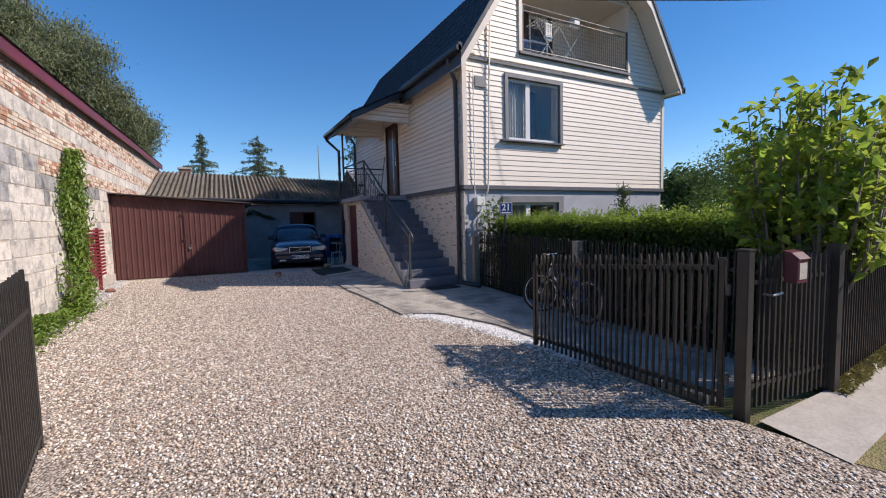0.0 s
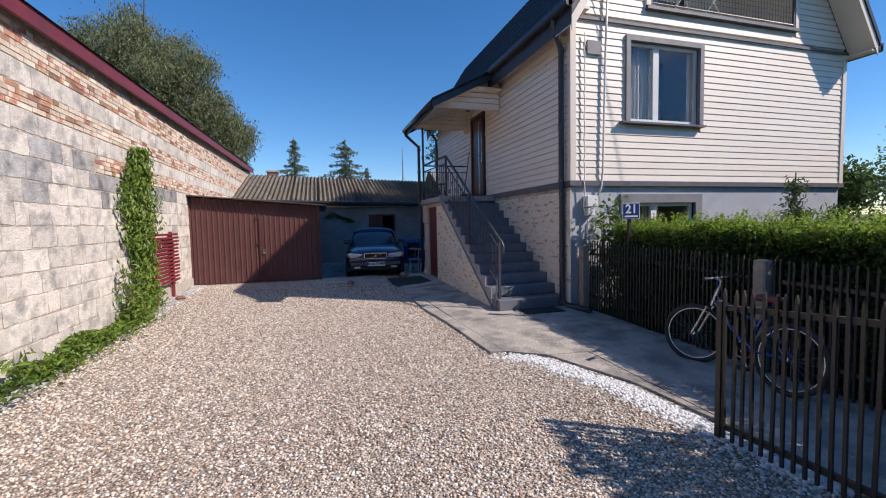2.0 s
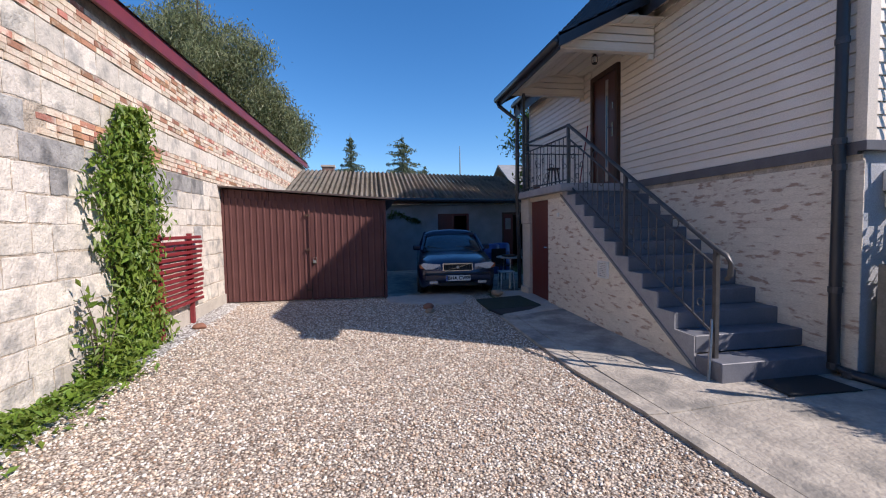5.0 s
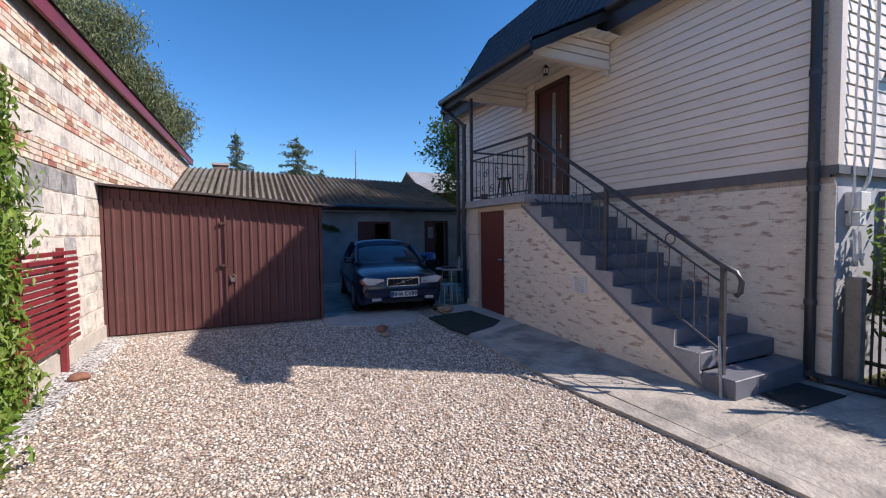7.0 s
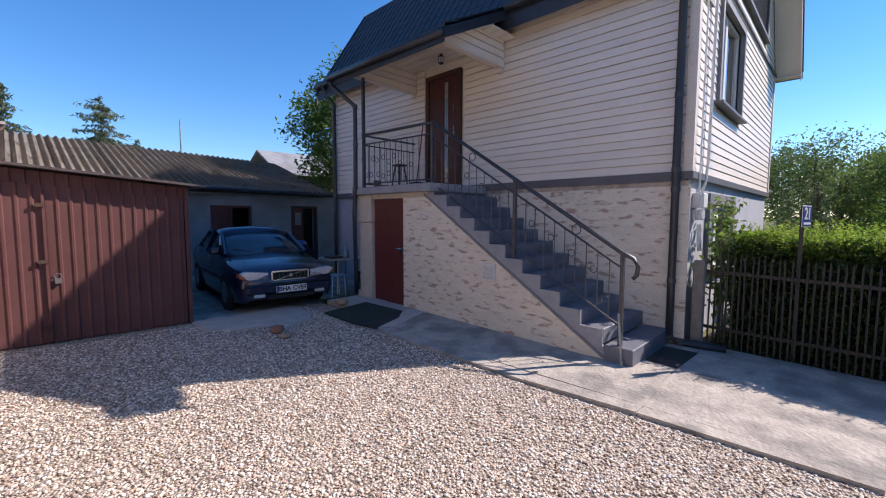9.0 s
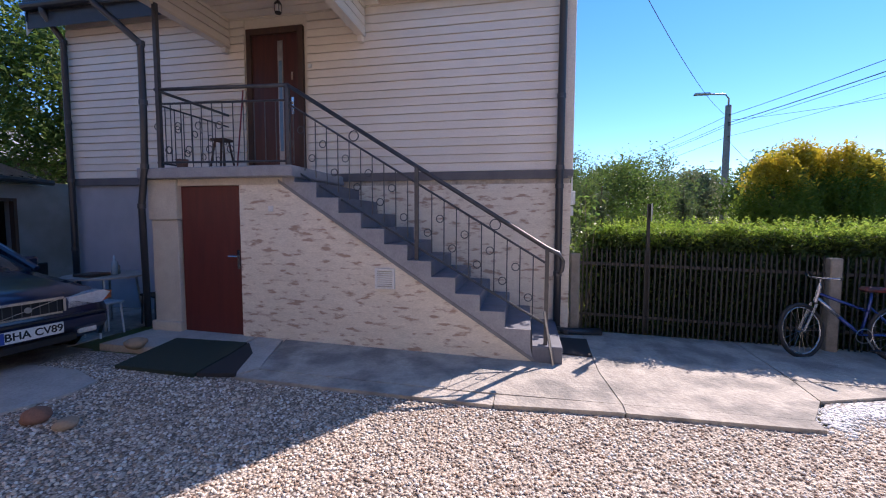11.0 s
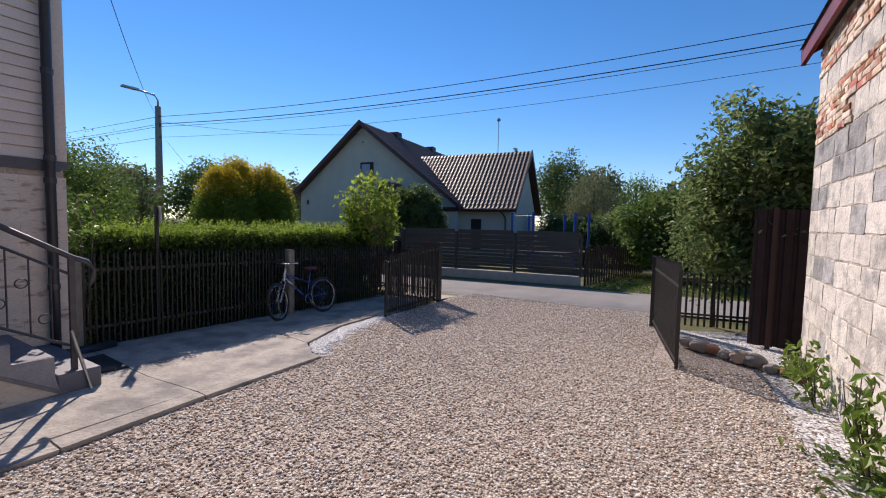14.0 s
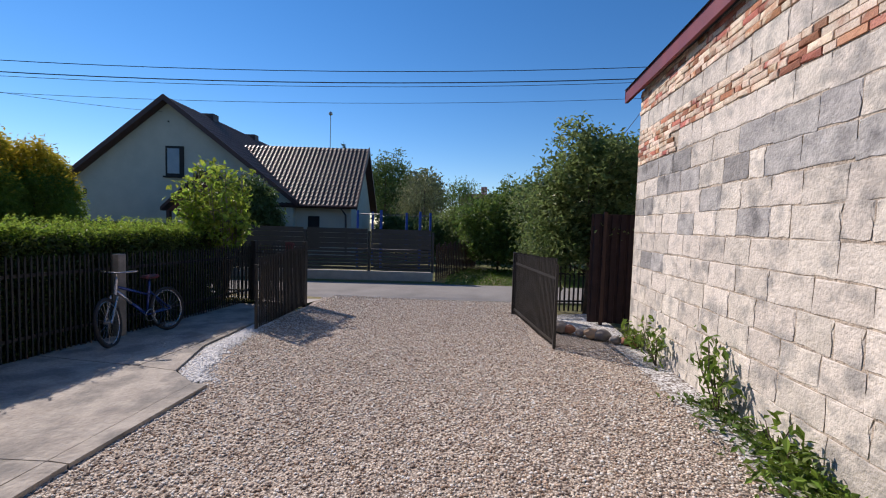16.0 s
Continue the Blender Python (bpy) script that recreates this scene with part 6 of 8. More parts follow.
NB = pose(16.25, -9.45, 0, 0, 0, 7.4)
# own axes: x along the street front, y away from the street
LX, RX, AP = -6.75, 4.95, -0.2
APZ, LZ, RZ = 7.8, 2.75, 3.55


def put(bm, name, m, label="", parent=None, kind="", smooth=False):
    bm.transform(NB @ Matrix.Diagonal((1, -1, 1, 1)))
    bmesh.ops.reverse_faces(bm, faces=bm.faces[:])
    return part(name, bm, m, parent or nb, label, kind=kind, smooth=smooth)


bm = bmesh.new()
prism(bm, [(LX + 0.3, 0), (RX - 0.3, 0), (RX - 0.3, RZ + 0.2), (AP, APZ - 0.15), (LX + 0.3, LZ + 0.2)], "y", 0.0, 12.0)
put(bm, "wall", NWALL)


def tiled(name, x0, x1, y0, y1, fz, along="x", rows=22, cols=40):
    """Roof covering with stepped rows of wavy tiles; fz gives the height across the slope."""
    bm = bmesh.new()
    for r in range(rows):
        a, b = r / rows, (r + 1) / rows
        prev = None
        for c in range(cols * 4 + 1):
            s = c / (cols * 4)
            wv = 0.022 * math.cos(2 * math.pi * c / 4)
            if along == "x":
                pa, pb = (x0 + (x1 - x0) * s, y0 + (y1 - y0) * a), (x0 + (x1 - x0) * s, y0 + (y1 - y0) * b)
            else:
                pa, pb = (x0 + (x1 - x0) * a, y0 + (y1 - y0) * s), (x0 + (x1 - x0) * b, y0 + (y1 - y0) * s)
            lo = bm.verts.new((*pa, fz(*pa) + wv + 0.05))
            hi = bm.verts.new((*pb, fz(*pb) + wv + 0.008))
            if prev:
                bm.faces.new((prev[0], lo, hi, prev[1]))
            prev = (lo, hi)
    bmesh.ops.recalc_face_normals(bm, faces=bm.faces[:])
    return bm


def lz(x, y=0):
    return LZ + (APZ - LZ) * (x - LX) / (AP - LX)


def rz_(x, y=0):
    return RZ + (APZ - RZ) * (RX - x) / (RX - AP)


bm = bmesh.new()
prism(bm, [(LX, LZ), (AP, APZ), (RX, RZ), (RX, RZ - 0.16), (AP, APZ - 0.18), (LX, LZ - 0.16)], "y", -0.45, 12.4)
put(bm, "roof_slab", NTRIM)
put(tiled("tiles", LX, AP, -0.45, 12.4, lz, "y", 22, 42), "roof_tiles", NTILE, "rows of wavy brown tiles", kind="stuff")
put(tiled("tiles", RX, AP, -0.45, 12.4, rz_, "y", 18, 42), "roof_tiles", NTILE, kind="stuff")
for x0, x1, za, zb in ((LX - 0.05, AP, LZ, APZ), (RX + 0.05, AP, RZ, APZ)):
    bm = bmesh.new()
    prism(bm, [(x0, za + 0.06), (x1, zb + 0.08), (x1, zb - 0.22), (x0, za - 0.2)], "y", -0.5, -0.44)
    put(bm, "verge_board", NTRIM)
for y in (3.4, 9.0):
    put(boxes((-0.6, 0.1, y, y + 0.6, APZ - 0.5, APZ + 0.15)), "chimney", NTRIM)
# attic window
put(boxes((-0.93, -0.02, -0.05, 0.02, 3.92, 5.42)), "window_frame", M["dark"], "dark window frame")
# sky reflection painted into the pane's pale base colour
put(boxes((-0.72, -0.12, -0.06, -0.045, 4.04, 5.30)), "window_pane", mat("sky_glass", (0.25, 0.33, 0.4), (0.2, 0.28, 0.36), 2, 0.05, bump=0), "pane coloured pale like reflected sky")
put(boxes((-1.0, 0.08, -0.12, 0.0, 3.83, 3.91)), "window_sill", M["dark"])
put(boxes((-0.2, -0.13, -0.03, 0.01, 6.6, 6.68)), "vent", M["dark"])
bm = text_mesh("8", 0.42, Matrix.Translation((4.05, -0.03, 3.0)) @ Matrix.Rotation(math.radians(90), 4, "X"))
put(bm, "house_number", M["dark"])
# wing towards the west, ridge along the street
WLx, WRx = -9.7, -2.9
bm = bmesh.new()
prism(bm, [(0.4, 0), (6.6, 0), (6.6, 2.7), (3.5, 5.95), (0.4, 2.7)], "x", WLx + 0.35, WRx)
put(bm, "wing_wall", NWALL)


def wz(x, y):
    return 2.70 + (6.2 - 2.70) * (y - 0.0) / 3.5


bm = bmesh.new()
prism(bm, [(-0.05, 2.66), (3.5, 6.2), (7.05, 2.66), (7.05, 2.5), (3.5, 6.04), (-0.05, 2.5)], "x", WLx, WRx + 0.6)
put(bm, "wing_roof", NTRIM)
put(tiled("tiles", WLx, WRx + 1.8, -0.05, 3.5, wz, "x", 16, 36), "wing_tiles", NTILE, "glossy brown tiles", kind="stuff")
bm = bmesh.new()
prism(bm, [(-0.1, 2.72), (3.5, 6.3), (7.1, 2.72), (7.1, 2.45), (3.5, 5.98), (-0.1, 2.45)], "x", WLx - 0.05, WLx)
put(bm, "wing_verge", NTRIM)
put(boxes((-5.0, -4.2, 0.34, 0.42, 1.5, 2.3)), "small_window", M["dark"])
bm = bmesh.new()
tube(bm, [(WLx - 0.05, -0.12, 2.6), (WRx, -0.12, 2.6)], 0.06, 8)
put(bm, "gutter", NTRIM)
bm = bmesh.new()
tube(bm, [(-8.9, -0.12, 2.55), (-9.1, 0.2, 2.2), (-9.1, 0.36, 0.1)], 0.05, 8)
put(bm, "downpipe", M["gutter"])
put(boxes((-7.7, -7.1, 0.38, 0.41, 0.4, 2.1)), "side_window", M["dark"])
# porch
bm = bmesh.new()
prism(bm, [(-4.7, 2.3), (-2.85, 4.05), (-1.0, 2.3), (-1.0, 2.12), (-2.85, 3.87), (-4.7, 2.12)], "y", -2.0, 0.05)
put(bm, "porch_roof", NTRIM)
bm = bmesh.new()
prism(bm, [(-4.5, 2.1), (-2.85, 3.75), (-1.2, 2.1)], "y", -1.85, -1.75)
put(bm, "porch_gable", mat("porch_boards", (0.16, 0.03, 0.02), (0.12, 0.025, 0.018), 8, 0.6, stretch=(6, 1, 1)))
for x in (-4.4, -1.3):
    put(boxes((x - 0.08, x + 0.08, -1.9, -1.74, 0, 2.15)), "porch_post", NTRIM)
put(boxes((-2.3, -1.4, -0.04, 0.02, 0, 2.1)), "porch_door", M["dark"])
bm = bmesh.new()
tube(bm, [(-6.0, 9.0, 4.0), (-6.0, 9.0, 9.6)], 0.03, 6)
put(bm, "roof_mast", M["steel"])
bm = bmesh.new()
bmesh.ops.create_icosphere(bm, subdivisions=1, radius=0.16)
bm.transform(Matrix.Translation((-6.0, 9.0, 9.6)))
put(bm, "mast_head", M["steel"])

# trampoline behind the slatted fence
tramp = thing("trampoline", (3.9, -7.7, -0.05), "garden trampoline with blue padded poles and net", "trampoline")
PAD = mat("blue_pad", (0.02, 0.09, 0.42), None, 6, 0.6)
for k in range(6):
    ang = 2 * math.pi * k / 6 + 0.4
    px, py = 3.9 + 1.6 * math.cos(ang), -7.7 + 1.6 * math.sin(ang)
    part("pole", tube(bmesh.new(), [(px, py, -0.05), (px, py, 2.35)], 0.055, 8), PAD, tramp, "blue padded pole")
    part("net_top", tube(bmesh.new(), [(px, py, 2.2), (3.9 + 1.6 * math.cos(ang + math.pi / 3), -7.7 + 1.6 * math.sin(ang + math.pi / 3), 2.2)], 0.012, 5), M["iron"], tramp)
bm = bmesh.new()
tube(bm, [(3.9, -7.7, 0.72), (3.9, -7.7, 0.78)], 1.6, 28)
part("bed", bm, M["rubber"], tramp)
wf = thing("wooden_fence", (1.2, -5, -0.05), "old brown wooden board fence with wire netting", "fence")
for k in range(26):
    f = k / 25
    px, py = 1.5 - 1.1 * f, -3.6 - 5.5 * f
    part("board", boxes((px - 0.02, px + 0.02, py - 0.09, py + 0.09, -0.05, 1.15 + 0.08 * math.sin(k * 2.1))), M["old_wood"], wf)

# street pole, lamp and wires
pole = thing("street_pole", (24.6, -2.1, -0.05), "grey concrete utility pole with a street lamp", "pole")
part("shaft", tube(bmesh.new(), [(24.6, -2.1, -0.1), (24.6, -2.1, 4), (24.6, -2.1, 8.0)], 0.22, 10, 0.15), M["post_concrete"], pole, smooth=True)
part("arm", tube(bmesh.new(), [(24.6, -2.1, 7.8), (24.6, -2.1, 8.35), (24.65, -1.95, 8.6), (24.8, -1.1, 8.7)], 0.05, 8), M["steel"], pole, smooth=True)
part("lamp_head", box(bmesh.new(), 24.7, 24.95, -1.25, -0.45, 8.66, 8.78, bevel=0.03), M["steel"], pole)
for k in range(4):
    z = (7.45, 7.03, 6.9, 6.3)[k]
    part("insulator", boxes((24.35, 24.85, -2.14, -2.06, z - 0.03, z + 0.03)), M["iron"], pole)


def wire(name, a, b, sag, r=0.012, label="thin black overhead wire along the lane"):
    a, b = Vector(a), Vector(b)
    pts = [a.lerp(b, t / 20) - Vector((0, 0, sag * 4 * (t / 20) * (1 - t / 20))) for t in range(21)]
    return solo(name, tube(bmesh.new(), pts, r, 5), M["black_paint"], label, "wire", "overhead wires", base=tuple(b))


for k, (z, r_) in enumerate(((7.45, 0.014), (7.03, 0.019), (6.9, 0.010), (6.3, 0.008))):
    wire("overhead_wire", (24.6, -2.1 + 0.06 * (k % 2), z), (-18, -8.2, z + 1.72), 0.91, r_)
    wire("overhead_wire", (24.6, -2.1, z), (75, 5.5, z), 0.6)
copy_thing(pole, pose(-18, -8.2, -0.05) @ Matrix.Diagonal((1, 1, 1.2, 1)))
wire("service_wire", (24.6, -2.1, 7.2), (16.0, -9.0, 7.0), 0.25, 0.009, "service wire from the pole to the neighbour")
wire("service_wire", (24.6, -2.1, 7.4), (5.9, 7.6, 6.55), 0.5, 0.009, "service wire from the pole to the house")
solo("radio_mast", tube(bmesh.new(), [(13.1, 64, 0.1), (13.1, 64, 9), (13.1, 64, 13.2)], 0.2, 6, 0.06), M["steel"], "slim radio mast behind the yard", "mast", base=(13.1, 64, 0.1))

# ---- plants ----
def leaf_mat(name, c1, c2, vary=0.35, tl=0.35):
    return mat(name, c1, c2, 1.2, 0.5, bump=0.1, grain=30, island=vary, translucent=tl)


def leaf_mesh(name, centres, size, material, rng, up=0.4, narrow=0.5, droop=0.0, normals=None):
    """Many small folded leaves, one island each."""
    n = len(centres)
    c = np.asarray(centres, float)
    nor = rng.normal(size=(n, 3))
    nor[:, 2] = np.abs(nor[:, 2]) + up
    if normals is not None:
        nor = nor * 0.45 + normals
    nor /= np.linalg.norm(nor, axis=1)[:, None]
    d = np.cross(nor, rng.normal(size=(n, 3)))
    d[:, 2] -= droop
    d /= np.linalg.norm(d, axis=1)[:, None]
    s = np.cross(nor, d)
    sz = size * rng.uniform(0.6, 1.3, size=(n, 1))
    base, tip = c - d * sz * 0.5, c + d * sz * 0.5 - nor * sz * 0.12
    l, r = c + s * sz * narrow * 0.5 + nor * sz * 0.08, c - s * sz * narrow * 0.5 + nor * sz * 0.08
    v = np.stack([base, l, tip, r], 1).reshape(-1, 3)
    i = np.arange(n) * 4
    f = np.concatenate([np.stack([i, i + 1, i + 2], 1), np.stack([i, i + 2, i + 3], 1)])
    me = bpy.data.meshes.new(name)
    me.from_pydata(v.tolist(), [], f.tolist())
    me.materials.append(material)
    return me


def attach(name, me, parent, label="", kind=""):
    me.transform(POSE[parent].inverted())
    ob = new(name, me)
    ob.parent = parent
    return tagged(ob, label, "", "", kind)


def clumps(rng, centre, radii, n, per, spread, shell=0.55, lumps=None):
    """Leaf places gathered in clumps inside an uneven ellipsoid."""
    out = []
    for _ in range(n):
        v = rng.normal(size=3)
        v /= np.linalg.norm(v)
        rr = shell + (1 - shell) * rng.random()
        k = 1 + 0.28 * noise.noise(Vector(v * 2.3) + Vector(centre))
        p = np.array(centre) + v * np.array(radii) * rr * k
        out.append(p + rng.normal(size=(per, 3)) * spread)
    return np.concatenate(out)


BARK = mat("bark", (0.12, 0.09, 0.065), (0.08, 0.06, 0.045), 14, 0.95, bump=1.0, grain=50)
BARK_PALE = mat("bark_pale", (0.30, 0.25, 0.19), (0.2, 0.17, 0.13), 14, 0.95, bump=0.6)
L_MID = leaf_mat("leaf_mid", (0.10, 0.175, 0.035), (0.145, 0.225, 0.05), 0.35, 0.5)
L_DARK = leaf_mat("leaf_dark", (0.085, 0.145, 0.042), (0.12, 0.185, 0.058), 0.35, 0.5)
L_WILLOW = leaf_mat("leaf_willow", (0.18, 0.21, 0.10), (0.235, 0.26, 0.13), 0.45, 0.4)
L_BRIGHT = leaf_mat("leaf_bright", (0.10, 0.19, 0.02), (0.15, 0.24, 0.035))
L_GOLD = leaf_mat("leaf_gold", (0.58, 0.44, 0.03), (0.44, 0.40, 0.04), 0.2, 0.5)
L_LILAC = leaf_mat("leaf_lilac", (0.16, 0.235, 0.075), (0.22, 0.29, 0.10), 0.35, 0.5)
L_THUJA = leaf_mat("leaf_thuja", (0.15, 0.25, 0.03), (0.21, 0.30, 0.04), 0.2, 0.55)
L_SPRUCE = leaf_mat("leaf_spruce", (0.14, 0.18, 0.105), (0.18, 0.22, 0.13), 0.25, 0.45)
L_PINE = leaf_mat("leaf_pine", (0.09, 0.14, 0.06), (0.12, 0.17, 0.075), 0.25, 0.35)
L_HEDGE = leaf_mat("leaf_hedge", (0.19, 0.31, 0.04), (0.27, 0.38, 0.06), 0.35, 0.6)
# shaded copy of the hedge leaf, the darkness put into its colour
L_HEDGE_SHADE = leaf_mat("leaf_hedge_shade", (0.055, 0.095, 0.018), (0.085, 0.13, 0.028), 0.4, 0.4)
L_IVY = leaf_mat("leaf_ivy", (0.14, 0.24, 0.03), (0.20, 0.29, 0.045), 0.35, 0.35)


def limbs(bm, start, height, spread, n, r, rng, reach=0.75):
    top = Vector(start) + Vector((rng.uniform(-0.1, 0.1), rng.uniform(-0.1, 0.1), height))
    s = Vector(start)
    tube(bm, [s, s.lerp(top, 0.35), s.lerp(top, 0.7), top], r, 7, r * 0.25)
    for k in range(n):
        f = 0.25 + 0.65 * k / max(n - 1, 1)
        p = s.lerp(top, f)
        a = k * 2.4 + rng.uniform(-0.4, 0.4)
        e = p + Vector((math.cos(a) * spread * reach, math.sin(a) * spread * reach, height * rng.uniform(0.12, 0.3)))
        m = p.lerp(e, 0.5) + Vector((0, 0, -0.03 * height))
        tube(bm, [p, m, e], r * 0.45 * (1.2 - f), 5, r * 0.08)
    return bm


def tree(name, base, height, crown_z, radii, n, per, size, spread, material, label, seed, bark=BARK, r=0.1, n_limbs=7, up=0.4, narrow=0.5, droop=0.0, shell=0.5, category="tree", group=""):
    rng = np.random.default_rng(seed)
    t = thing(name, base, label, category, group)
    part("trunk", limbs(bmesh.new(), base, height * 0.92, radii[0], n_limbs, r, rng), bark, t, smooth=True)
    pts = clumps(rng, (base[0], base[1], base[2] + crown_z), radii, n, per, spread, shell)
    pts = pts[pts[:, 2] > base[2] + 0.1]
    attach("crown", leaf_mesh("crown", pts, size, material, rng, up, narrow, droop), t, kind="stuff")
    return t


def conifer(name, base, height, radius, material, label, seed, whorls=14, per=10, size=0.2, category="tree", taper=0.85):
    rng = np.random.default_rng(seed)
    t = thing(name, base, label, category)
    b = Vector(base)
    bm = bmesh.new()
    tube(bm, [b, b + Vector((0, 0, height * 0.5)), b + Vector((0, 0, height))], 0.03 * height ** 0.7, 6, 0.01)
    pts, nors = [], []
    for w in range(whorls):
        f = 0.06 + 0.94 * w / whorls
        rr = radius * (1 - f) ** taper * rng.uniform(0.8, 1.15) + 0.05
        for k in range(per):
            a = 2 * math.pi * (k + rng.random()) / per
            ln = rr * rng.uniform(0.4, 1.25)
            fj = min(0.995, f + rng.uniform(-0.6, 0.6) / whorls)
            ln *= ((1 - fj) / max(1 - f, 0.05)) ** 0.8
            e = b + Vector((math.cos(a) * ln, math.sin(a) * ln, height * fj + rng.uniform(-0.25, 0.1) * ln))
            s = b + Vector((0, 0, height * fj))
            if k % 2 == 0:
                tube(bm, [s, e], 0.012, 4, 0.004)
            m = max(7, int(16 * ln / size * 0.5))
            for q in range(m):
                u = (q + 1) / m
                p = s.lerp(e, u)
                pts.append((p.x + rng.normal() * 0.06 * (1 + ln), p.y + rng.normal() * 0.06 * (1 + ln), p.z + rng.normal() * 0.05 - 0.03))
    part("trunk", bm, BARK, t)
    attach("crown", leaf_mesh("crown", pts, size, material, rng, 0.2, 0.28, 0.3), t, kind="stuff")
    return t


# behind the yard
tree("willow_tree", (-8.6, 29, 0.2), 12.5, 8.4, (4.3, 4.0, 4.8), 460, 200, 0.22, 0.36, L_WILLOW, "tall grey-green willow behind the neighbouring roof", 1, r=0.35, n_limbs=12, narrow=0.3, droop=0.8)
tree("willow_tree", (-4.9, 30, 0.2), 9.3, 6.6, (1.7, 1.9, 2.9), 130, 170, 0.21, 0.30, L_WILLOW, "smaller grey-green willow beside the tall one", 2, r=0.2, narrow=0.3, droop=0.8)
conifer("spruce_tree", (-1.4, 44, 0.2), 10.2, 3.4, L_SPRUCE, "slender dark green spruce behind the outbuilding", 3, 20, 9, 0.34, taper=1.0)
conifer("spruce_tree", (3.3, 43.6, 0.2), 10.0, 4.2, L_SPRUCE, "bushy bluish spruce behind the outbuilding", 4, 16, 10, 0.34, taper=0.7)
conifer("spruce_tree", (5.5, 45, 0.2), 7.4, 2.8, L_SPRUCE, "lower spruce beside the bushy one", 44, 14, 11, 0.34)
tree("walnut_tree", (7.9, 20.6, 0.2), 6.2, 4.6, (1.9, 1.8, 2.7), 420, 34, 0.16, 0.2, L_MID, "leafy green walnut tree behind the house corner", 5, r=0.12)
tree("fruit_tree", (13, 38, 0.2), 5.2, 3.8, (2.6, 2.2, 1.6), 150, 30, 0.24, 0.35, L_MID, "round fruit tree behind the farm shed", 6)

# garden east of the hedge
tree("garden_shrub", (13.4, 5.3, -0.05), 3.6, 2.1, (1.7, 1.5, 1.6), 400, 34, 0.105, 0.17, L_MID, "tall leafy shrub beyond the hedge", 7, r=0.05, n_limbs=9, category="shrub", group="garden shrubs")
tree("garden_shrub", (15.6, 7.2, -0.05), 4.2, 2.5, (2.1, 1.8, 1.9), 330, 30, 0.10, 0.2, L_DARK, "dark dense shrub beside the house", 8, r=0.06, n_limbs=9, category="shrub", group="garden shrubs")
tree("garden_shrub", (17.5, 3.8, -0.05), 4.3, 2.4, (2.4, 2.0, 1.9), 300, 30, 0.12, 0.22, L_DARK, "broad dark shrub at the garden's end", 9, r=0.06, category="shrub", group="garden shrubs")
tree("garden_shrub", (10.6, 5.6, -0.05), 2.3, 1.35, (0.9, 0.8, 1.05), 190, 26, 0.07, 0.12, L_BRIGHT, "bright green shrub close to the facade", 10, r=0.035, category="shrub", group="garden shrubs")
for k, (x, y, h, r_) in enumerate(((8.9, 6.9, 2.55, 0.62), (11.9, 4.2, 2.75, 0.95), (12.9, 3.4, 2.3, 0.8), (10.1, 7.0, 2.0, 0.7), (13.6, 6.6, 3.0, 1.1))):
    conifer("dwarf_pine", (x, y, -0.05), h, r_, L_PINE, "young pine with upright candles in the garden", 20 + k, 11, 11, 0.12, "shrub")
for k, (x, y, h, r_) in enumerate(((10.9, 2.5, 3.2, 0.9), (11.5, 1.7, 3.6, 0.95), (12.4, 0.9, 3.6, 1.0), (11.3, 0.75, 3.5, 0.9), (11.6, 0.15, 3.25, 0.75))):
    rng = np.random.default_rng(30 + k)
    th = thing("golden_thuja", (x, y, -0.05), "dense thuja turning golden at the top", "shrub", "golden thujas")
    part("trunk", limbs(bmesh.new(), (x, y, -0.05), h * 0.9, r_ * 0.7, 8, 0.06, rng), BARK, th)
    zc, ac = h * rng.random(620) ** 0.85, rng.uniform(0, 6.283, 620)
    rc = r_ * (0.62 + 0.38 * rng.random(620)) * (1 - 0.75 * (zc / h) ** 5) * (1 + 0.14 * np.sin(ac * 5 + zc * 3))
    cc = np.stack([x + rc * np.cos(ac), y + rc * np.sin(ac), zc], 1)
    p = (cc[:, None] + rng.normal(size=(620, 26, 3)) * np.array([0.08, 0.08, 0.13])).reshape(-1, 3)
    p = p[p[:, 2] > 0]
    topm = p[:, 2] + rng.normal(size=len(p)) * 0.16 > h * 0.80
    attach("crown", leaf_mesh("crown", p[~topm], 0.10, L_THUJA, rng, 0.3, 0.4), th, kind="stuff")
    attach("golden_top", leaf_mesh("golden_top", p[topm], 0.10, L_GOLD, rng, 0.5, 0.4), th, "golden shoots", kind="stuff")
for k, (x, y, h) in enumerate(((17.5, -0.5, 4.6), (21, 1.2, 4.4), (20.5, 4.5, 4.8), (27, 5.5, 5.2), (31, 1, 5.0), (24, 8.5, 5.5), (36, 8, 6.0), (45, 3, 6.0))):
    tree("garden_tree", (x, y, -0.05), h, h * 0.62, (1.7, 1.6, h * 0.33), 190, 40, 0.15, 0.19, (L_MID, L_WILLOW, L_DARK)[k % 3], "loose fruit tree in the gardens beyond", 50 + k, r=0.07, group="far trees")

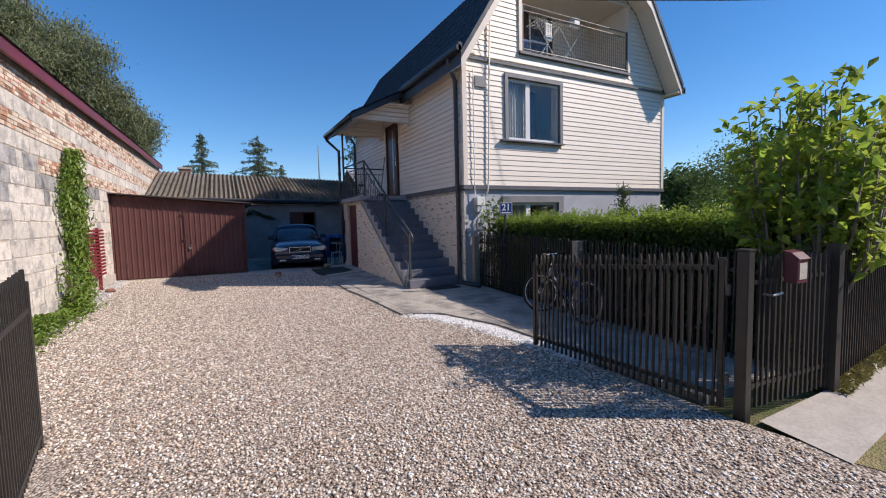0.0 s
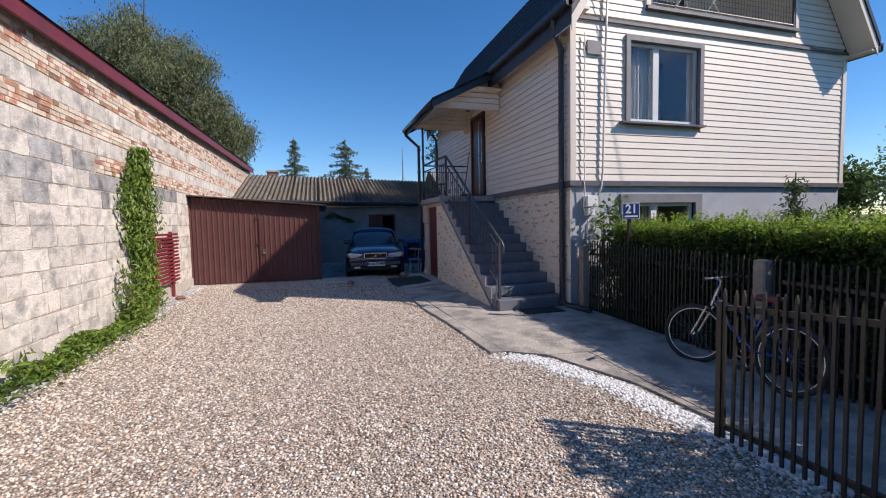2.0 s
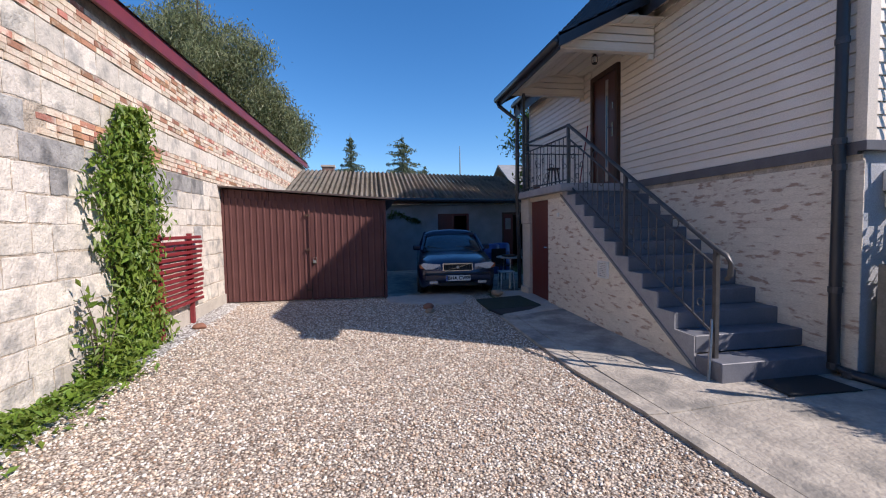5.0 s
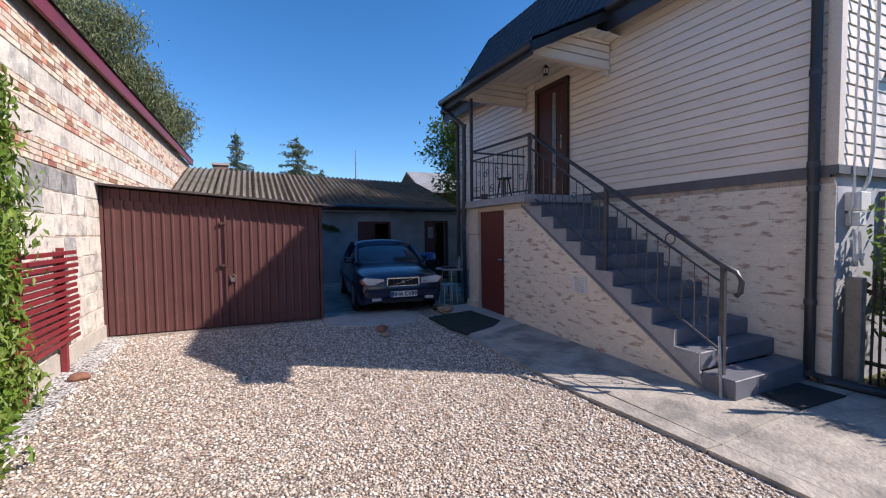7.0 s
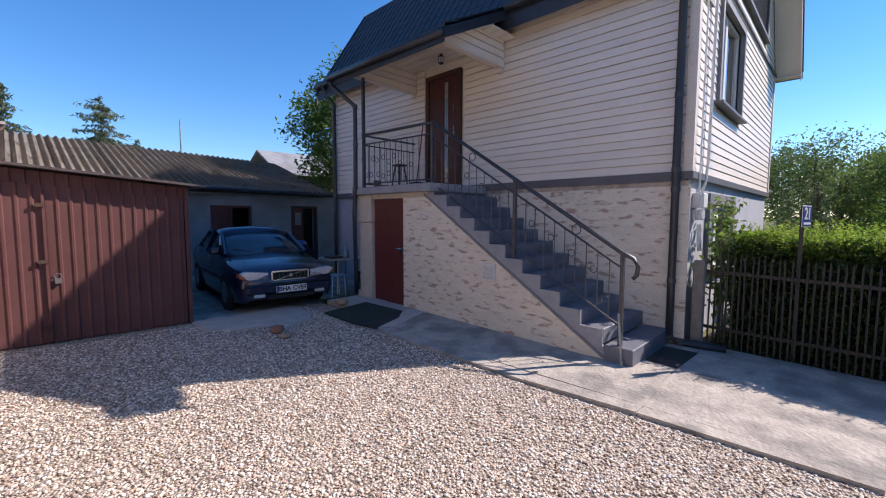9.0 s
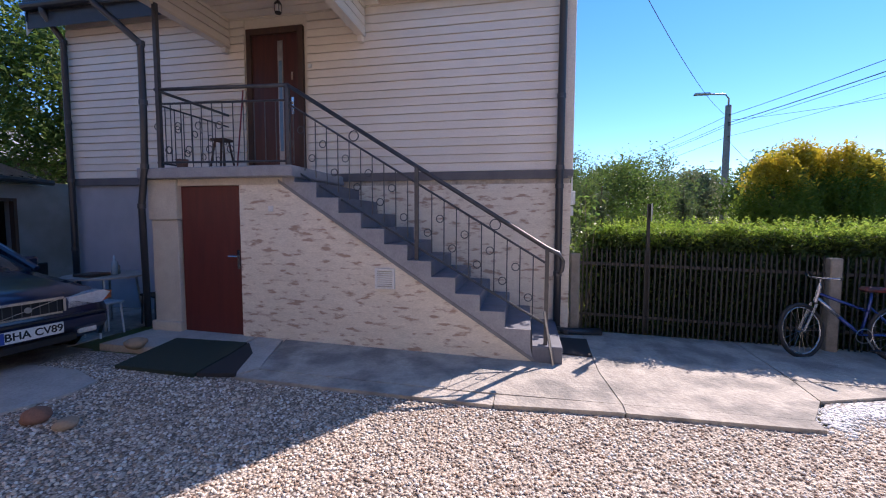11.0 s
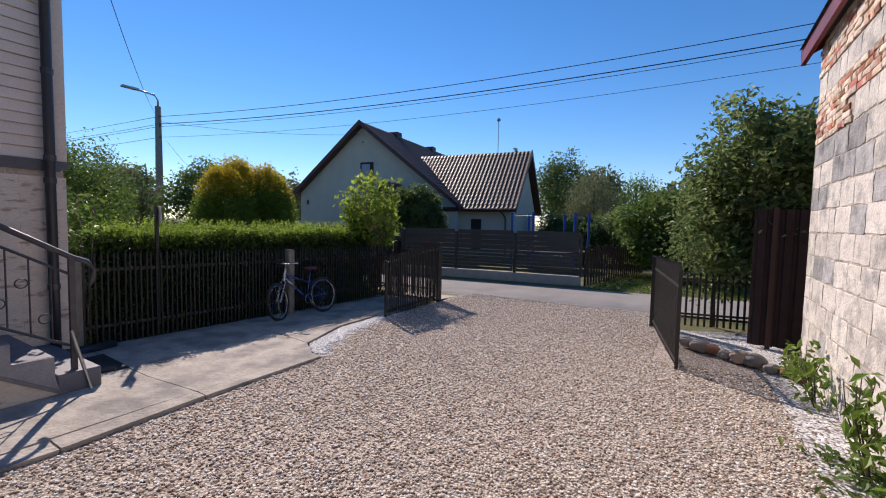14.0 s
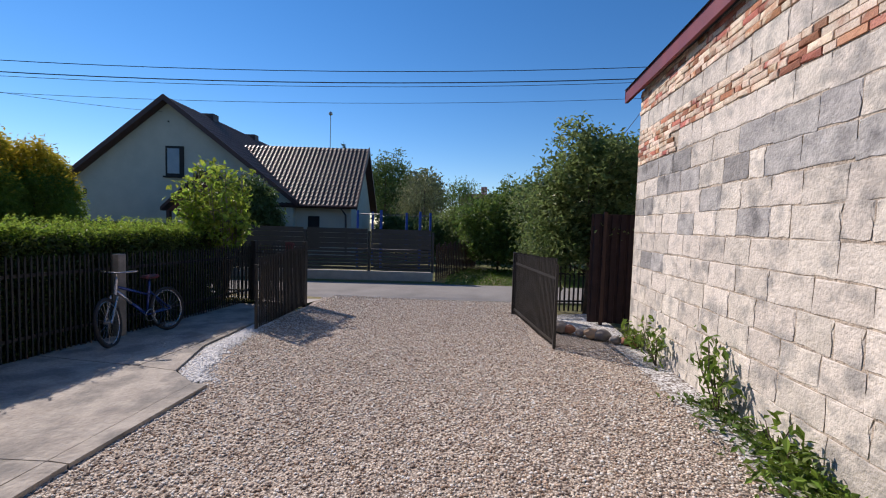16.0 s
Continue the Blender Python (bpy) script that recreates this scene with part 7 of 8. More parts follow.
# young tree at the fence corner, large leaves on bare pale stems
rng = np.random.default_rng(77)
mag = thing("young_tree", (5.5, 1.78, -0.03), "young tree with large bright leaves at the fence", "tree")
bm = bmesh.new()
tips = []
for k in range(38):
    a = k * 2.39
    rr = 0.10 + 0.52 * math.sqrt(rng.random())
    e = Vector((5.6 + math.cos(a) * rr, 1.86 + math.sin(a) * rr, 1.45 + (1.85 - 0.95 * rr) * rng.uniform(0.2, 1.0)))
    s = Vector((5.5 + 0.06 * math.cos(a), 1.78 + 0.06 * math.sin(a), 0.1 + 0.6 * rng.random()))
    m = s.lerp(e, 0.5) + Vector((0.14 * math.cos(a), 0.14 * math.sin(a), 0))
    tube(bm, [s, m, e], 0.026, 6, 0.006)
    for q in range(7):
        b = m.lerp(e, q / 6)
        a2 = rng.uniform(0, 6.28)
        e2 = b + Vector((math.cos(a2) * 0.22, math.sin(a2) * 0.22, 0.08))
        tube(bm, [b, e2], 0.007, 4, 0.003)
        for w in range(12):
            tips.append(np.array(b.lerp(e2, rng.random() * 1.2)) + rng.normal(size=3) * 0.06)
tube(bm, [(5.5, 1.78, -0.03), (5.51, 1.79, 0.5)], 0.05, 7, 0.035)
part("trunk", bm, BARK_PALE, mag, smooth=True)
attach("crown", leaf_mesh("crown", tips, 0.13, leaf_mat("leaf_magnolia", (0.27, 0.38, 0.05), (0.34, 0.44, 0.07), 0.4, 0.6), rng, 0.3, 0.62, 0.3), mag, kind="stuff")

# hedge: bright top leaves over a twiggy core, its shade put into darker leaves
rng = np.random.default_rng(88)
hedge = thing("hedge", (5.9, 4.8, 0), "clipped bright green privet hedge behind the fence", "hedge")
bm = bmesh.new()
for k in range(70):
    y = 2.2 + 5.3 * k / 69
    x = 5.75 + rng.uniform(-0.2, 0.3)
    tube(bm, [(x, y, -0.03), (x + rng.uniform(-0.15, 0.15), y + rng.uniform(-0.1, 0.1), 1.3)], 0.014, 4, 0.005)
part("stem_thicket", bm, BARK, hedge, kind="stuff")
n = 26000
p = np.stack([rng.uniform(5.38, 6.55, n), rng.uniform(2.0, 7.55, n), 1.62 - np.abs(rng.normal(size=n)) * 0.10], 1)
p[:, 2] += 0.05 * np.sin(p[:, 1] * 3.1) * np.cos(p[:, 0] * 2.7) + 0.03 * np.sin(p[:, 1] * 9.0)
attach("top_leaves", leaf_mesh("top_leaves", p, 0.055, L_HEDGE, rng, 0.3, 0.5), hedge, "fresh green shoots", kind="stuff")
# side towards the fence takes the shade-coloured leaf
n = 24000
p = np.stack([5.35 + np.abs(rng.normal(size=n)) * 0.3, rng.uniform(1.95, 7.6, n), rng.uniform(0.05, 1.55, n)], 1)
attach("side_leaves", leaf_mesh("side_leaves", p, 0.06, L_HEDGE_SHADE, rng, 0.1, 0.5), hedge, "side leaves in a darker, shaded green", kind="stuff")
# oversized shade-coloured leaves added inside so the sun doesn't leak through
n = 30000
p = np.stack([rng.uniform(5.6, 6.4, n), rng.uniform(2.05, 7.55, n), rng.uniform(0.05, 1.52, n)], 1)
attach("inner_leaves", leaf_mesh("inner_leaves", p, 0.15, L_HEDGE_SHADE, rng, 0.1, 0.6), hedge, kind="stuff")
pts = []
for k in range(520):
    x, y, h = rng.uniform(5.4, 6.5), rng.uniform(2.0, 7.5), rng.uniform(0.06, 0.24)
    lean = rng.normal(size=2) * 0.04
    for q in range(11):
        u = q / 10
        pts.append((x + lean[0] * u + rng.normal() * 0.012, y + lean[1] * u + rng.normal() * 0.012, 1.58 + h * u))
attach("shoot_growth", leaf_mesh("shoot_growth", pts, 0.045, L_HEDGE, rng, 0.2, 0.45), hedge, "upright fresh shoots", kind="stuff")
n = 9000
p = np.stack([6.5 + rng.normal(size=n) * 0.12, rng.uniform(1.95, 7.6, n), rng.uniform(0.05, 1.55, n)], 1)
attach("side_leaves", leaf_mesh("side_leaves", p, 0.07, L_HEDGE, rng, 0.1, 0.5), hedge, kind="stuff")
# soil under the hedge
solo("hedge_soil", sheet([(5.22, 1.6), (7.0, 1.7), (7.0, 7.9), (5.22, 7.9)], lift=-0.02), M["soil"], "bare dark soil under the hedge", "soil", kind="structure")
solo("verge_grass", sheet([(4.95, 1.32), (12, 1.99), (12, 2.3), (4.95, 1.62)], lift=0.012), M["dry_grass"], "strip of dry yellowed grass at the fence", "grass", kind="structure")

# climber at the house corner
rng = np.random.default_rng(91)
cl = thing("climbing_shrub", (5.55, 7.62, 0.05), "climbing shrub with grey-green leaves at the house corner", "shrub")
bm = bmesh.new()
pts = []
for k in range(7):
    x, y = 5.55 + rng.uniform(-0.15, 0.15), 7.62 + rng.uniform(-0.1, 0.1)
    e = (x + rng.uniform(-0.25, 0.25), y + rng.uniform(-0.1, 0.15), rng.uniform(1.4, 2.15))
    tube(bm, [(x, y, 0.05), e], 0.012, 5, 0.004)
    for q in range(85):
        u = 0.35 + 0.65 * rng.random()
        pts.append(np.array([x + (e[0] - x) * u, y + (e[1] - y) * u, 0.05 + (e[2] - 0.05) * u]) + rng.normal(size=3) * 0.09)
part("stem", bm, BARK_PALE, cl)
attach("leaves", leaf_mesh("leaves", pts, 0.10, L_MID, rng, 0.3, 0.6), cl, kind="stuff")

# front corner and across the lane
tree("lilac_tree", (-2.35, 0.95, -0.03), 4.0, 2.55, (1.2, 1.0, 1.6), 360, 46, 0.12, 0.13, L_LILAC, "dense green lilac beside the block wall", 12, r=0.07, n_limbs=10, shell=0.4)
tree("lilac_tree", (-1.75, 0.55, -0.03), 3.0, 1.75, (0.85, 0.8, 1.15), 220, 28, 0.09, 0.13, L_LILAC, "lower lilac shoots over the fence", 13, r=0.04, n_limbs=8, shell=0.4)
tree("roadside_bush", (-0.6, -7.4, -0.05), 3.3, 1.75, (1.6, 1.5, 1.5), 420, 30, 0.17, 0.2, L_MID, "large bush across the lane", 14, r=0.06, category="bush", group="roadside bushes")
tree("roadside_bush", (-2.6, -5.6, -0.05), 3.8, 2.1, (1.6, 1.5, 1.7), 380, 30, 0.14, 0.2, L_LILAC, "leafy bush across the lane", 15, r=0.06, category="bush", group="roadside bushes")
tree("roadside_bush", (-5.5, -7, -0.05), 5.5, 3.2, (2.4, 2.2, 2.4), 380, 30, 0.21, 0.25, L_MID, "tall bush across the lane", 16, r=0.08, category="bush", group="roadside bushes")
tree("willow_tree", (4.6, -20, -0.05), 5.4, 3.4, (1.9, 1.7, 2.0), 200, 30, 0.2, 0.28, L_WILLOW, "pale weeping willow behind the trampoline", 18, droop=1.0, narrow=0.3)
tree("willow_tree", (2.1, -21, -0.05), 5.2, 3.3, (1.5, 1.5, 1.9), 160, 30, 0.2, 0.28, L_MID, "light green tree behind the trampoline", 19, droop=0.8, narrow=0.35)
tree("garden_tree", (11.1, -34, -0.05), 9.6, 6.2, (2.5, 2.2, 3.2), 170, 30, 0.3, 0.4, L_DARK, "tall dark tree behind the neighbour's house", 40, r=0.15, group="far trees")
conifer("spruce_tree", (15.5, -33, -0.05), 10.4, 1.6, L_SPRUCE, "spruce top behind the neighbour's roof", 41, 16, 9, 0.34)
rng = np.random.default_rng(42)
tj = thing("round_thuja", (10.2, -6.6, -0.05), "dense dark round thuja in front of the neighbour's house", "shrub")
part("trunk", limbs(bmesh.new(), (10.2, -6.6, -0.05), 3.0, 0.9, 7, 0.06, rng), BARK, tj)
p = clumps(rng, (10.2, -6.6, 1.75), (1.45, 1.4, 1.8), 520, 30, 0.12, 0.6)
attach("crown", leaf_mesh("crown", p[p[:, 2] > 0], 0.17, L_DARK, rng, 0.3, 0.5), tj, kind="stuff")
for k in range(16):
    x = -70 + 9.5 * k
    tree("garden_tree", (x + 3 * math.sin(k * 3.3), -46 - 6 * math.cos(k * 1.9), -0.05), 8 + 2.5 * math.sin(k * 1.3), 5.2, (3.6, 2.6, 3.0), 140, 30, 0.6, 0.6, (L_DARK, L_MID, L_WILLOW)[k % 3], "far tree on the skyline of the village", 100 + k, group="far trees", r=0.15)
for k in range(10):
    tree("garden_tree", (42 + 7 * math.sin(k * 2.1), -40 + 11 * k, -0.05), 6 + 1.6 * math.sin(k * 1.7), 4.0, (3.2, 3.2, 2.3), 140, 30, 0.5, 0.5, (L_DARK, L_MID, L_WILLOW)[k % 3], "far tree on the skyline of the village", 130 + k, group="far trees", r=0.12)
for k, (x, y, h) in enumerate(((3.2, -11.5, 2.3), (1.7, -12.5, 2.9), (0.3, -11.8, 3.4), (5.6, -15.5, 2.6), (-1.6, -13, 4.6), (-3.6, -12, 4.2))):
    tree("roadside_bush", (x, y, -0.05), h, h * 0.52, (1.25, 1.2, h * 0.48), 170, 36, 0.17, 0.17, (L_DARK, L_LILAC, L_MID)[k % 3], "dense dark bush behind the board fence", 160 + k, r=0.05, category="bush", group="roadside bushes")
farh = thing("distant_house", (-4, -32, -0.05), "distant low house with a red-brown roof", "house")
part("wall", boxes((-6.0, 2.4, -36, -31, -0.05, 2.9)), NWALL, farh)
bm = bmesh.new()
prism(bm, [(-36.4, 2.8), (-33.5, 5.0), (-30.6, 2.8), (-30.6, 2.95), (-33.5, 5.2), (-36.4, 2.95)], "x", -6.4, 2.8)
part("roof", bm, mat("far_tile", (0.12, 0.055, 0.04), (0.09, 0.045, 0.035), 3, 0.8), farh)
part("chimney", boxes((0.2, 0.8, -33.8, -33.2, 4.6, 5.9)), M["brick_red"], farh)

# vine up the block wall and creeping plants at its foot
rng = np.random.default_rng(61)
ivy = thing("wall_vine", (WX + 0.1, 10.5, 0.15), "green virginia creeper climbing the block wall", "vine")
bm = bmesh.new()
for k in range(9):
    y = 10.1 + 0.1 * k
    pts = [(WX + 0.03, y + 0.08 * math.sin(q * 1.3 + k), 0.15 + 0.4 * q) for q in range(8)]
    tube(bm, pts, 0.01, 5, 0.004)
part("stem", bm, BARK, ivy)
n = 5600
zz = rng.uniform(0.15, 3.2, n)
yc = 10.30 + 0.12 * np.sin(zz * 2.1) + 0.15 * (zz > 1.6)
hw = 0.54 + 0.16 * np.sin(zz * 3.3 + 1) - 0.30 * np.clip(zz - 2.7, 0, 1)
yy = yc + hw * np.clip(rng.normal(size=n) * 0.55, -1.15, 1.15)
p = np.stack([WX + 0.05 + np.abs(rng.normal(size=n)) * 0.08, yy, zz], 1)
attach("leaves", leaf_mesh("leaves", p, 0.105, L_IVY, rng, 0.2, 0.45, 0.9, np.array([[1.0, 0, 0.35]])), ivy, kind="stuff")


def creeper(y0, y1, n, h, seed, label, width=0.34, size=0.085):
    rng = np.random.default_rng(seed)
    t = thing("creeping_plant", (WX + 0.2, (y0 + y1) / 2, gz((y0 + y1) / 2)), label, "plant", "plants along the wall")
    y = rng.uniform(y0, y1, n)
    env = h * (0.35 + 0.65 * np.abs(np.sin(y * 2.3 + seed) * np.sin(y * 0.9 + 1)))
    g = 0.022 * np.clip(y - 3, 0, 10)
    p = np.stack([WX + 0.04 + np.abs(rng.normal(size=n)) * width * 0.6, y, g + 0.02 + rng.random(n) ** 1.4 * env], 1)
    attach("leaves", leaf_mesh("leaves", p, size, L_IVY if seed % 2 else L_MID, rng, 0.7, 0.45), t, kind="stuff")


creeper(6.9, 9.9, 2200, 0.27, 71, "leafy creeper along the foot of the wall")
creeper(5.6, 6.9, 320, 0.18, 72, "thin creeper at the foot of the wall", 0.3)
creeper(9.3, 10.1, 500, 0.75, 73, "bushy creeper beside the vine", 0.3)
for k, (y, h, n) in enumerate(((4.45, 0.62, 110), (5.95, 0.75, 120), (6.9, 0.4, 70), (3.5, 0.35, 120), (9.55, 1.0, 90))):
    rng = np.random.default_rng(80 + k)
    t = thing("wall_sprig", (WX + 0.15, y, gz(y)), "upright leafy sprig growing against the wall", "plant", "plants along the wall")
    bm = bmesh.new()
    pts = []
    for q in range(5):
        e = Vector((WX + 0.08 + 0.16 * rng.random(), y + rng.uniform(-0.35, 0.35), gz(y) + h * rng.uniform(0.6, 1.0)))
        s = Vector((WX + 0.12, y, gz(y)))
        tube(bm, [s, s.lerp(e, 0.6) + Vector((0.04, 0, 0.04)), e], 0.008, 5, 0.003)
        for w in range(n // 5):
            pts.append(np.array(s.lerp(e, 0.25 + 0.75 * rng.random())) + rng.normal(size=3) * 0.07)
    part("stem", bm, BARK, t)
    attach("leaves", leaf_mesh("leaves", pts, 0.11, L_IVY, rng, 0.3, 0.45, 0.5), t, kind="stuff")
rng = np.random.default_rng(96)
vine2 = thing("small_vine", (0.9, OY - 0.05, 2.0), "small vine on the outbuilding wall", "vine")
pts = [(0.9 + 1.1 * u + rng.normal() * 0.06, OY - 0.06, 2.05 + 0.12 * math.sin(u * 6) - 0.5 * max(0, u - 0.8) + rng.normal() * 0.05) for u in rng.random(160)]
attach("leaves", leaf_mesh("leaves", pts, 0.11, L_DARK, rng, 0.2, 0.6), vine2, kind="stuff")
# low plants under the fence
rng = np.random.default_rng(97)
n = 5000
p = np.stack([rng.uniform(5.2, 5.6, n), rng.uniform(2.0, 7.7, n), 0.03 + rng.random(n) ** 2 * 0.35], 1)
und = thing("hedge_undergrowth", (5.4, 4.8, 0.0), "undergrowth of weeds at the fence foot, in shade-dark green", "plant")
# same shade-darkened leaf colour as the hedge side
attach("leaves", leaf_mesh("leaves", p, 0.07, L_HEDGE_SHADE, rng, 0.5, 0.4), und, kind="stuff")
# tufts of grass on the far verge and by the path
rng = np.random.default_rng(98)
n = 9000
x = rng.uniform(-8, 1.2, n)
p = np.stack([x, 0.14 * x - 2.75 - rng.random(n) * 5, np.full(n, 0.0)], 1)
gr_ = thing("grass", (-3, -4, -0.05), "short green lawn across the lane", "grass", kind="stuff")
attach("blades", leaf_mesh("blades", p, 0.12, L_BRIGHT, rng, 0.0, 0.12), gr_, kind="stuff")
n = 5000
x = rng.uniform(4.9, 12, n)
p = np.stack([x, 1.30 + 0.093 * (x - 4.9) + rng.random(n) * 0.35, np.full(n, 0.03)], 1)
gr2 = thing("dry_grass", (8, 1.5, 0), "dry yellow grass tufts at the fence", "grass", kind="stuff")
attach("blades", leaf_mesh("blades", p, 0.09, leaf_mat("leaf_straw", (0.30, 0.26, 0.09), (0.2, 0.2, 0.06), 0.3, 0.3), rng, 0.0, 0.1), gr2, kind="stuff")

# ---- pieces: cladding tiles, wall blocks, bricks, gravel stones ----
def chip(w, d, h, seed, rough=0.006, bevel=0.012):
    """A slightly uneven stone face: w along y, d out along x, h up, bevelled front."""
    rng = random.Random(seed)
    bm = bmesh.new()
    j = lambda: rng.uniform(-rough, rough)
    back = [bm.verts.new((0, y, z)) for y, z in ((-w / 2, -h / 2), (w / 2, -h / 2), (w / 2, h / 2), (-w / 2, h / 2))]
    mid = [bm.verts.new((d * 0.72, y * 1.0 + j(), z + j())) for y, z in ((-w / 2, -h / 2), (w / 2, -h / 2), (w / 2, h / 2), (-w / 2, h / 2))]
    b = bevel
    fr = [bm.verts.new((d + j() * 0.8, y + j(), z + j())) for y, z in ((-w / 2 + b, -h / 2 + b), (w / 2 - b, -h / 2 + b), (w / 2 - b, h / 2 - b), (-w / 2 + b, h / 2 - b))]
    for ra, rb in ((back, mid), (mid, fr)):
        for i in range(4):
            bm.faces.new((ra[i], ra[(i + 1) % 4], rb[(i + 1) % 4], rb[i]))
    bm.faces.new(fr)
    bmesh.ops.recalc_face_normals(bm, faces=bm.faces[:])
    return bm


# cladding on the stair wall and on the plinth behind it: faces to -x
TILE = [mesh_of(chip(0.3997, 0.012, 0.0898, k, 0.0004, 0.0008), "clad_tile", M["clad"]) for k in range(4)]
rnd = random.Random(5)


def clipped_tile(y0, y1, z0, z1):
    """What is left of a tile under the slanted foot of the steps."""
    pts = [(y0, z0), (y1, z0), (y1, z1), (y0, z1)]
    f = lambda p: 0.17 + (p[0] - 8.46) * 0.655 - p[1]
    out = []
    for i in range(4):
        p, q = pts[i], pts[(i + 1) % 4]
        fp, fq = f(p), f(q)
        if fp >= 0:
            out.append(p)
        if fp * fq < 0:
            t = fp / (fp - fq)
            out.append((p[0] + (q[0] - p[0]) * t, p[1] + (q[1] - p[1]) * t))
    return out


for row in range(23):
    z = 0.205 + 0.09 * row
    y = 8.25 + (0.2 if row % 2 else 0.0)
    while y < 12.29:
        y0, y1 = y - 0.1998, min(y + 0.1998, 12.105)
        shape = clipped_tile(y0, y1, z - 0.0449, min(z + 0.0449, 2.163))
        if y1 - y0 < 0.03:
            pass
        elif len(shape) == 4 and y1 - y0 > 0.39 and z + 0.0449 < 2.163 and abs(shape[0][0] - y0) + abs(shape[3][0] - y0) < 1e-6:
            place("clad_tile", rnd.choice(TILE), stairs, pose(SX + 0.005, y, z, 0, 0, 180))
        elif len(shape) > 2:
            part("clad_tile", prism(bmesh.new(), shape, "x", SX - 0.007, SX + 0.005), M["clad"], stairs)
        y += 0.4
clad = part("cladding_bed", boxes((HX0 + 0.004, HX0 + 0.03, HY0 + 0.02, 11.4, 0.05, BZ - 0.09)), M["mortar"], house)
clad2 = thing("plinth_cladding", (HX0, 9.6, 0.2), "cream stone-effect cladding tiles on the plinth", "cladding")
for row in range(24):
    z = 0.22 + 0.09 * row
    if z > BZ - 0.13:
        break
    y = HY0 + 0.2 + (0.2 if row % 2 else 0.0)
    if row % 2:
        part("clad_tile", boxes((HX0 - 0.006, HX0 + 0.006, HY0 + 0.002, HY0 + 0.2, z - 0.0449, z + 0.0449)), M["clad"], clad2)
    while y < 11.3:
        if z > SZ + RISE * max(0, (y - SY) / RUN) - 0.1:
            place("clad_tile", rnd.choice(TILE), clad2, pose(HX0 + 0.006, y, z, 0, 0, 180))
        y += 0.4

# the block wall: faces to +x
def stone(w, d, h, seed):
    """A worn block: ragged outline, rounded edge, a slightly hollow and knocked face."""
    rng = random.Random(seed)
    bm = bmesh.new()
    rows = []
    for k, (shrink, out) in enumerate(((0.0, 0.0), (0.003, d * 0.75), (0.010, d))):
        ring_ = []
        for i in range(12):
            side, u = divmod(i, 3)
            f = -0.5 + u / 3
            y, z = ((f, -0.5), (0.5, f), (-f, 0.5), (-0.5, -f))[side]
            j = 0.0 if k == 0 else 0.015
            ring_.append(bm.verts.new((out + rng.uniform(-0.16, 0.16) * j, y * (w - 2 * shrink) + rng.uniform(-j, j), z * (h - 2 * shrink) + rng.uniform(-j, j))))
        rows.append(ring_)
    for ra, rb in zip(rows, rows[1:]):
        for i in range(12):
            bm.faces.new((ra[i], ra[(i + 1) % 12], rb[(i + 1) % 12], rb[i]))
    mid = bm.verts.new((d + rng.uniform(-0.002, 0.002), rng.uniform(-0.06, 0.06), rng.uniform(-0.04, 0.04)))
    for i in range(12):
        bm.faces.new((rows[2][i], rows[2][(i + 1) % 12], mid))
    bmesh.ops.recalc_face_normals(bm, faces=bm.faces[:])
    return bm


rnd = random.Random(9)
BL = {}
for kind, m in (("block", M["block"]), ("block_grey", M["block_grey"])):
    for w in (0.24, 0.36, 0.42, 0.49):
        BL[kind, w] = [mesh_of(stone(w - 0.014, 0.006, 0.252, 100 + k), kind, m) for k in range(5)]
BR = {kind: [mesh_of(chip(w, 0.020, 0.056, 200 + k, 0.008, 0.009), kind, M[kind]) for k, w in enumerate((0.235, 0.235, 0.115, 0.2))] for kind in ("brick_red", "brick_pale")}
far = {"brick_red_far": bmesh.new(), "brick_pale_far": bmesh.new(), "block_far": bmesh.new()}
COURSE = 0.27


def far_chip(kind, w, h, y, z):
    bm = far[kind]
    j = rnd.uniform(-0.006, 0.006)
    box(bm, WX - 0.012, WX + 0.0 + j, y - w / 2, y + w / 2, z - h / 2, z + h / 2)


def block_row(z, lo, hi, greyness):
    y = lo + rnd.uniform(0, 0.2)
    first = True
    while y < hi:
        w = rnd.choice((0.49, 0.49, 0.49, 0.42, 0.36, 0.24))
        if first:
            w = 0.36
            first = False
            y = lo
        if y + w > hi:
            break
        g = greyness(y, z)
        if y < 14.0:
            kind = "block_grey" if rnd.random() < g else "block"
            place("block", rnd.choice(BL[kind, w]), wall, pose(WX - 0.012, y + w / 2, z + COURSE / 2 + rnd.uniform(-0.007, 0.007), rnd.uniform(-0.8, 0.8), 0, 0))
        else:
            far_chip("block_far", w - 0.014, 0.244, y + w / 2, z + COURSE / 2)
        y += w


def brick_rows(z0, rows, lo, hi):
    for r in range(rows):
        y = lo + (0.12 if r % 2 else 0.0)
        while y < hi - 0.1:
            k = rnd.randrange(4)
            w = (0.235, 0.235, 0.115, 0.2)[k]
            if y + w > hi:
                break
            pale = rnd.random() < (0.66 if y < 7 else 0.62)
            z = z0 + 0.068 * r + 0.034
            if z + 0.03 > roofline(y) + 0.02:
                break
            if y < 6.6:
                kind = "brick_pale" if pale else "brick_red"
                place("brick", BR[kind][k], wall, pose(WX - 0.012 + rnd.uniform(-0.006, 0.004), y + w / 2, z + rnd.uniform(-0.005, 0.005), rnd.uniform(-2.5, 2.5), 0, 0))
            else:
                far_chip("brick_pale_far" if pale else "brick_red_far", w, 0.056, y + w / 2, z)
            y += w + 0.012


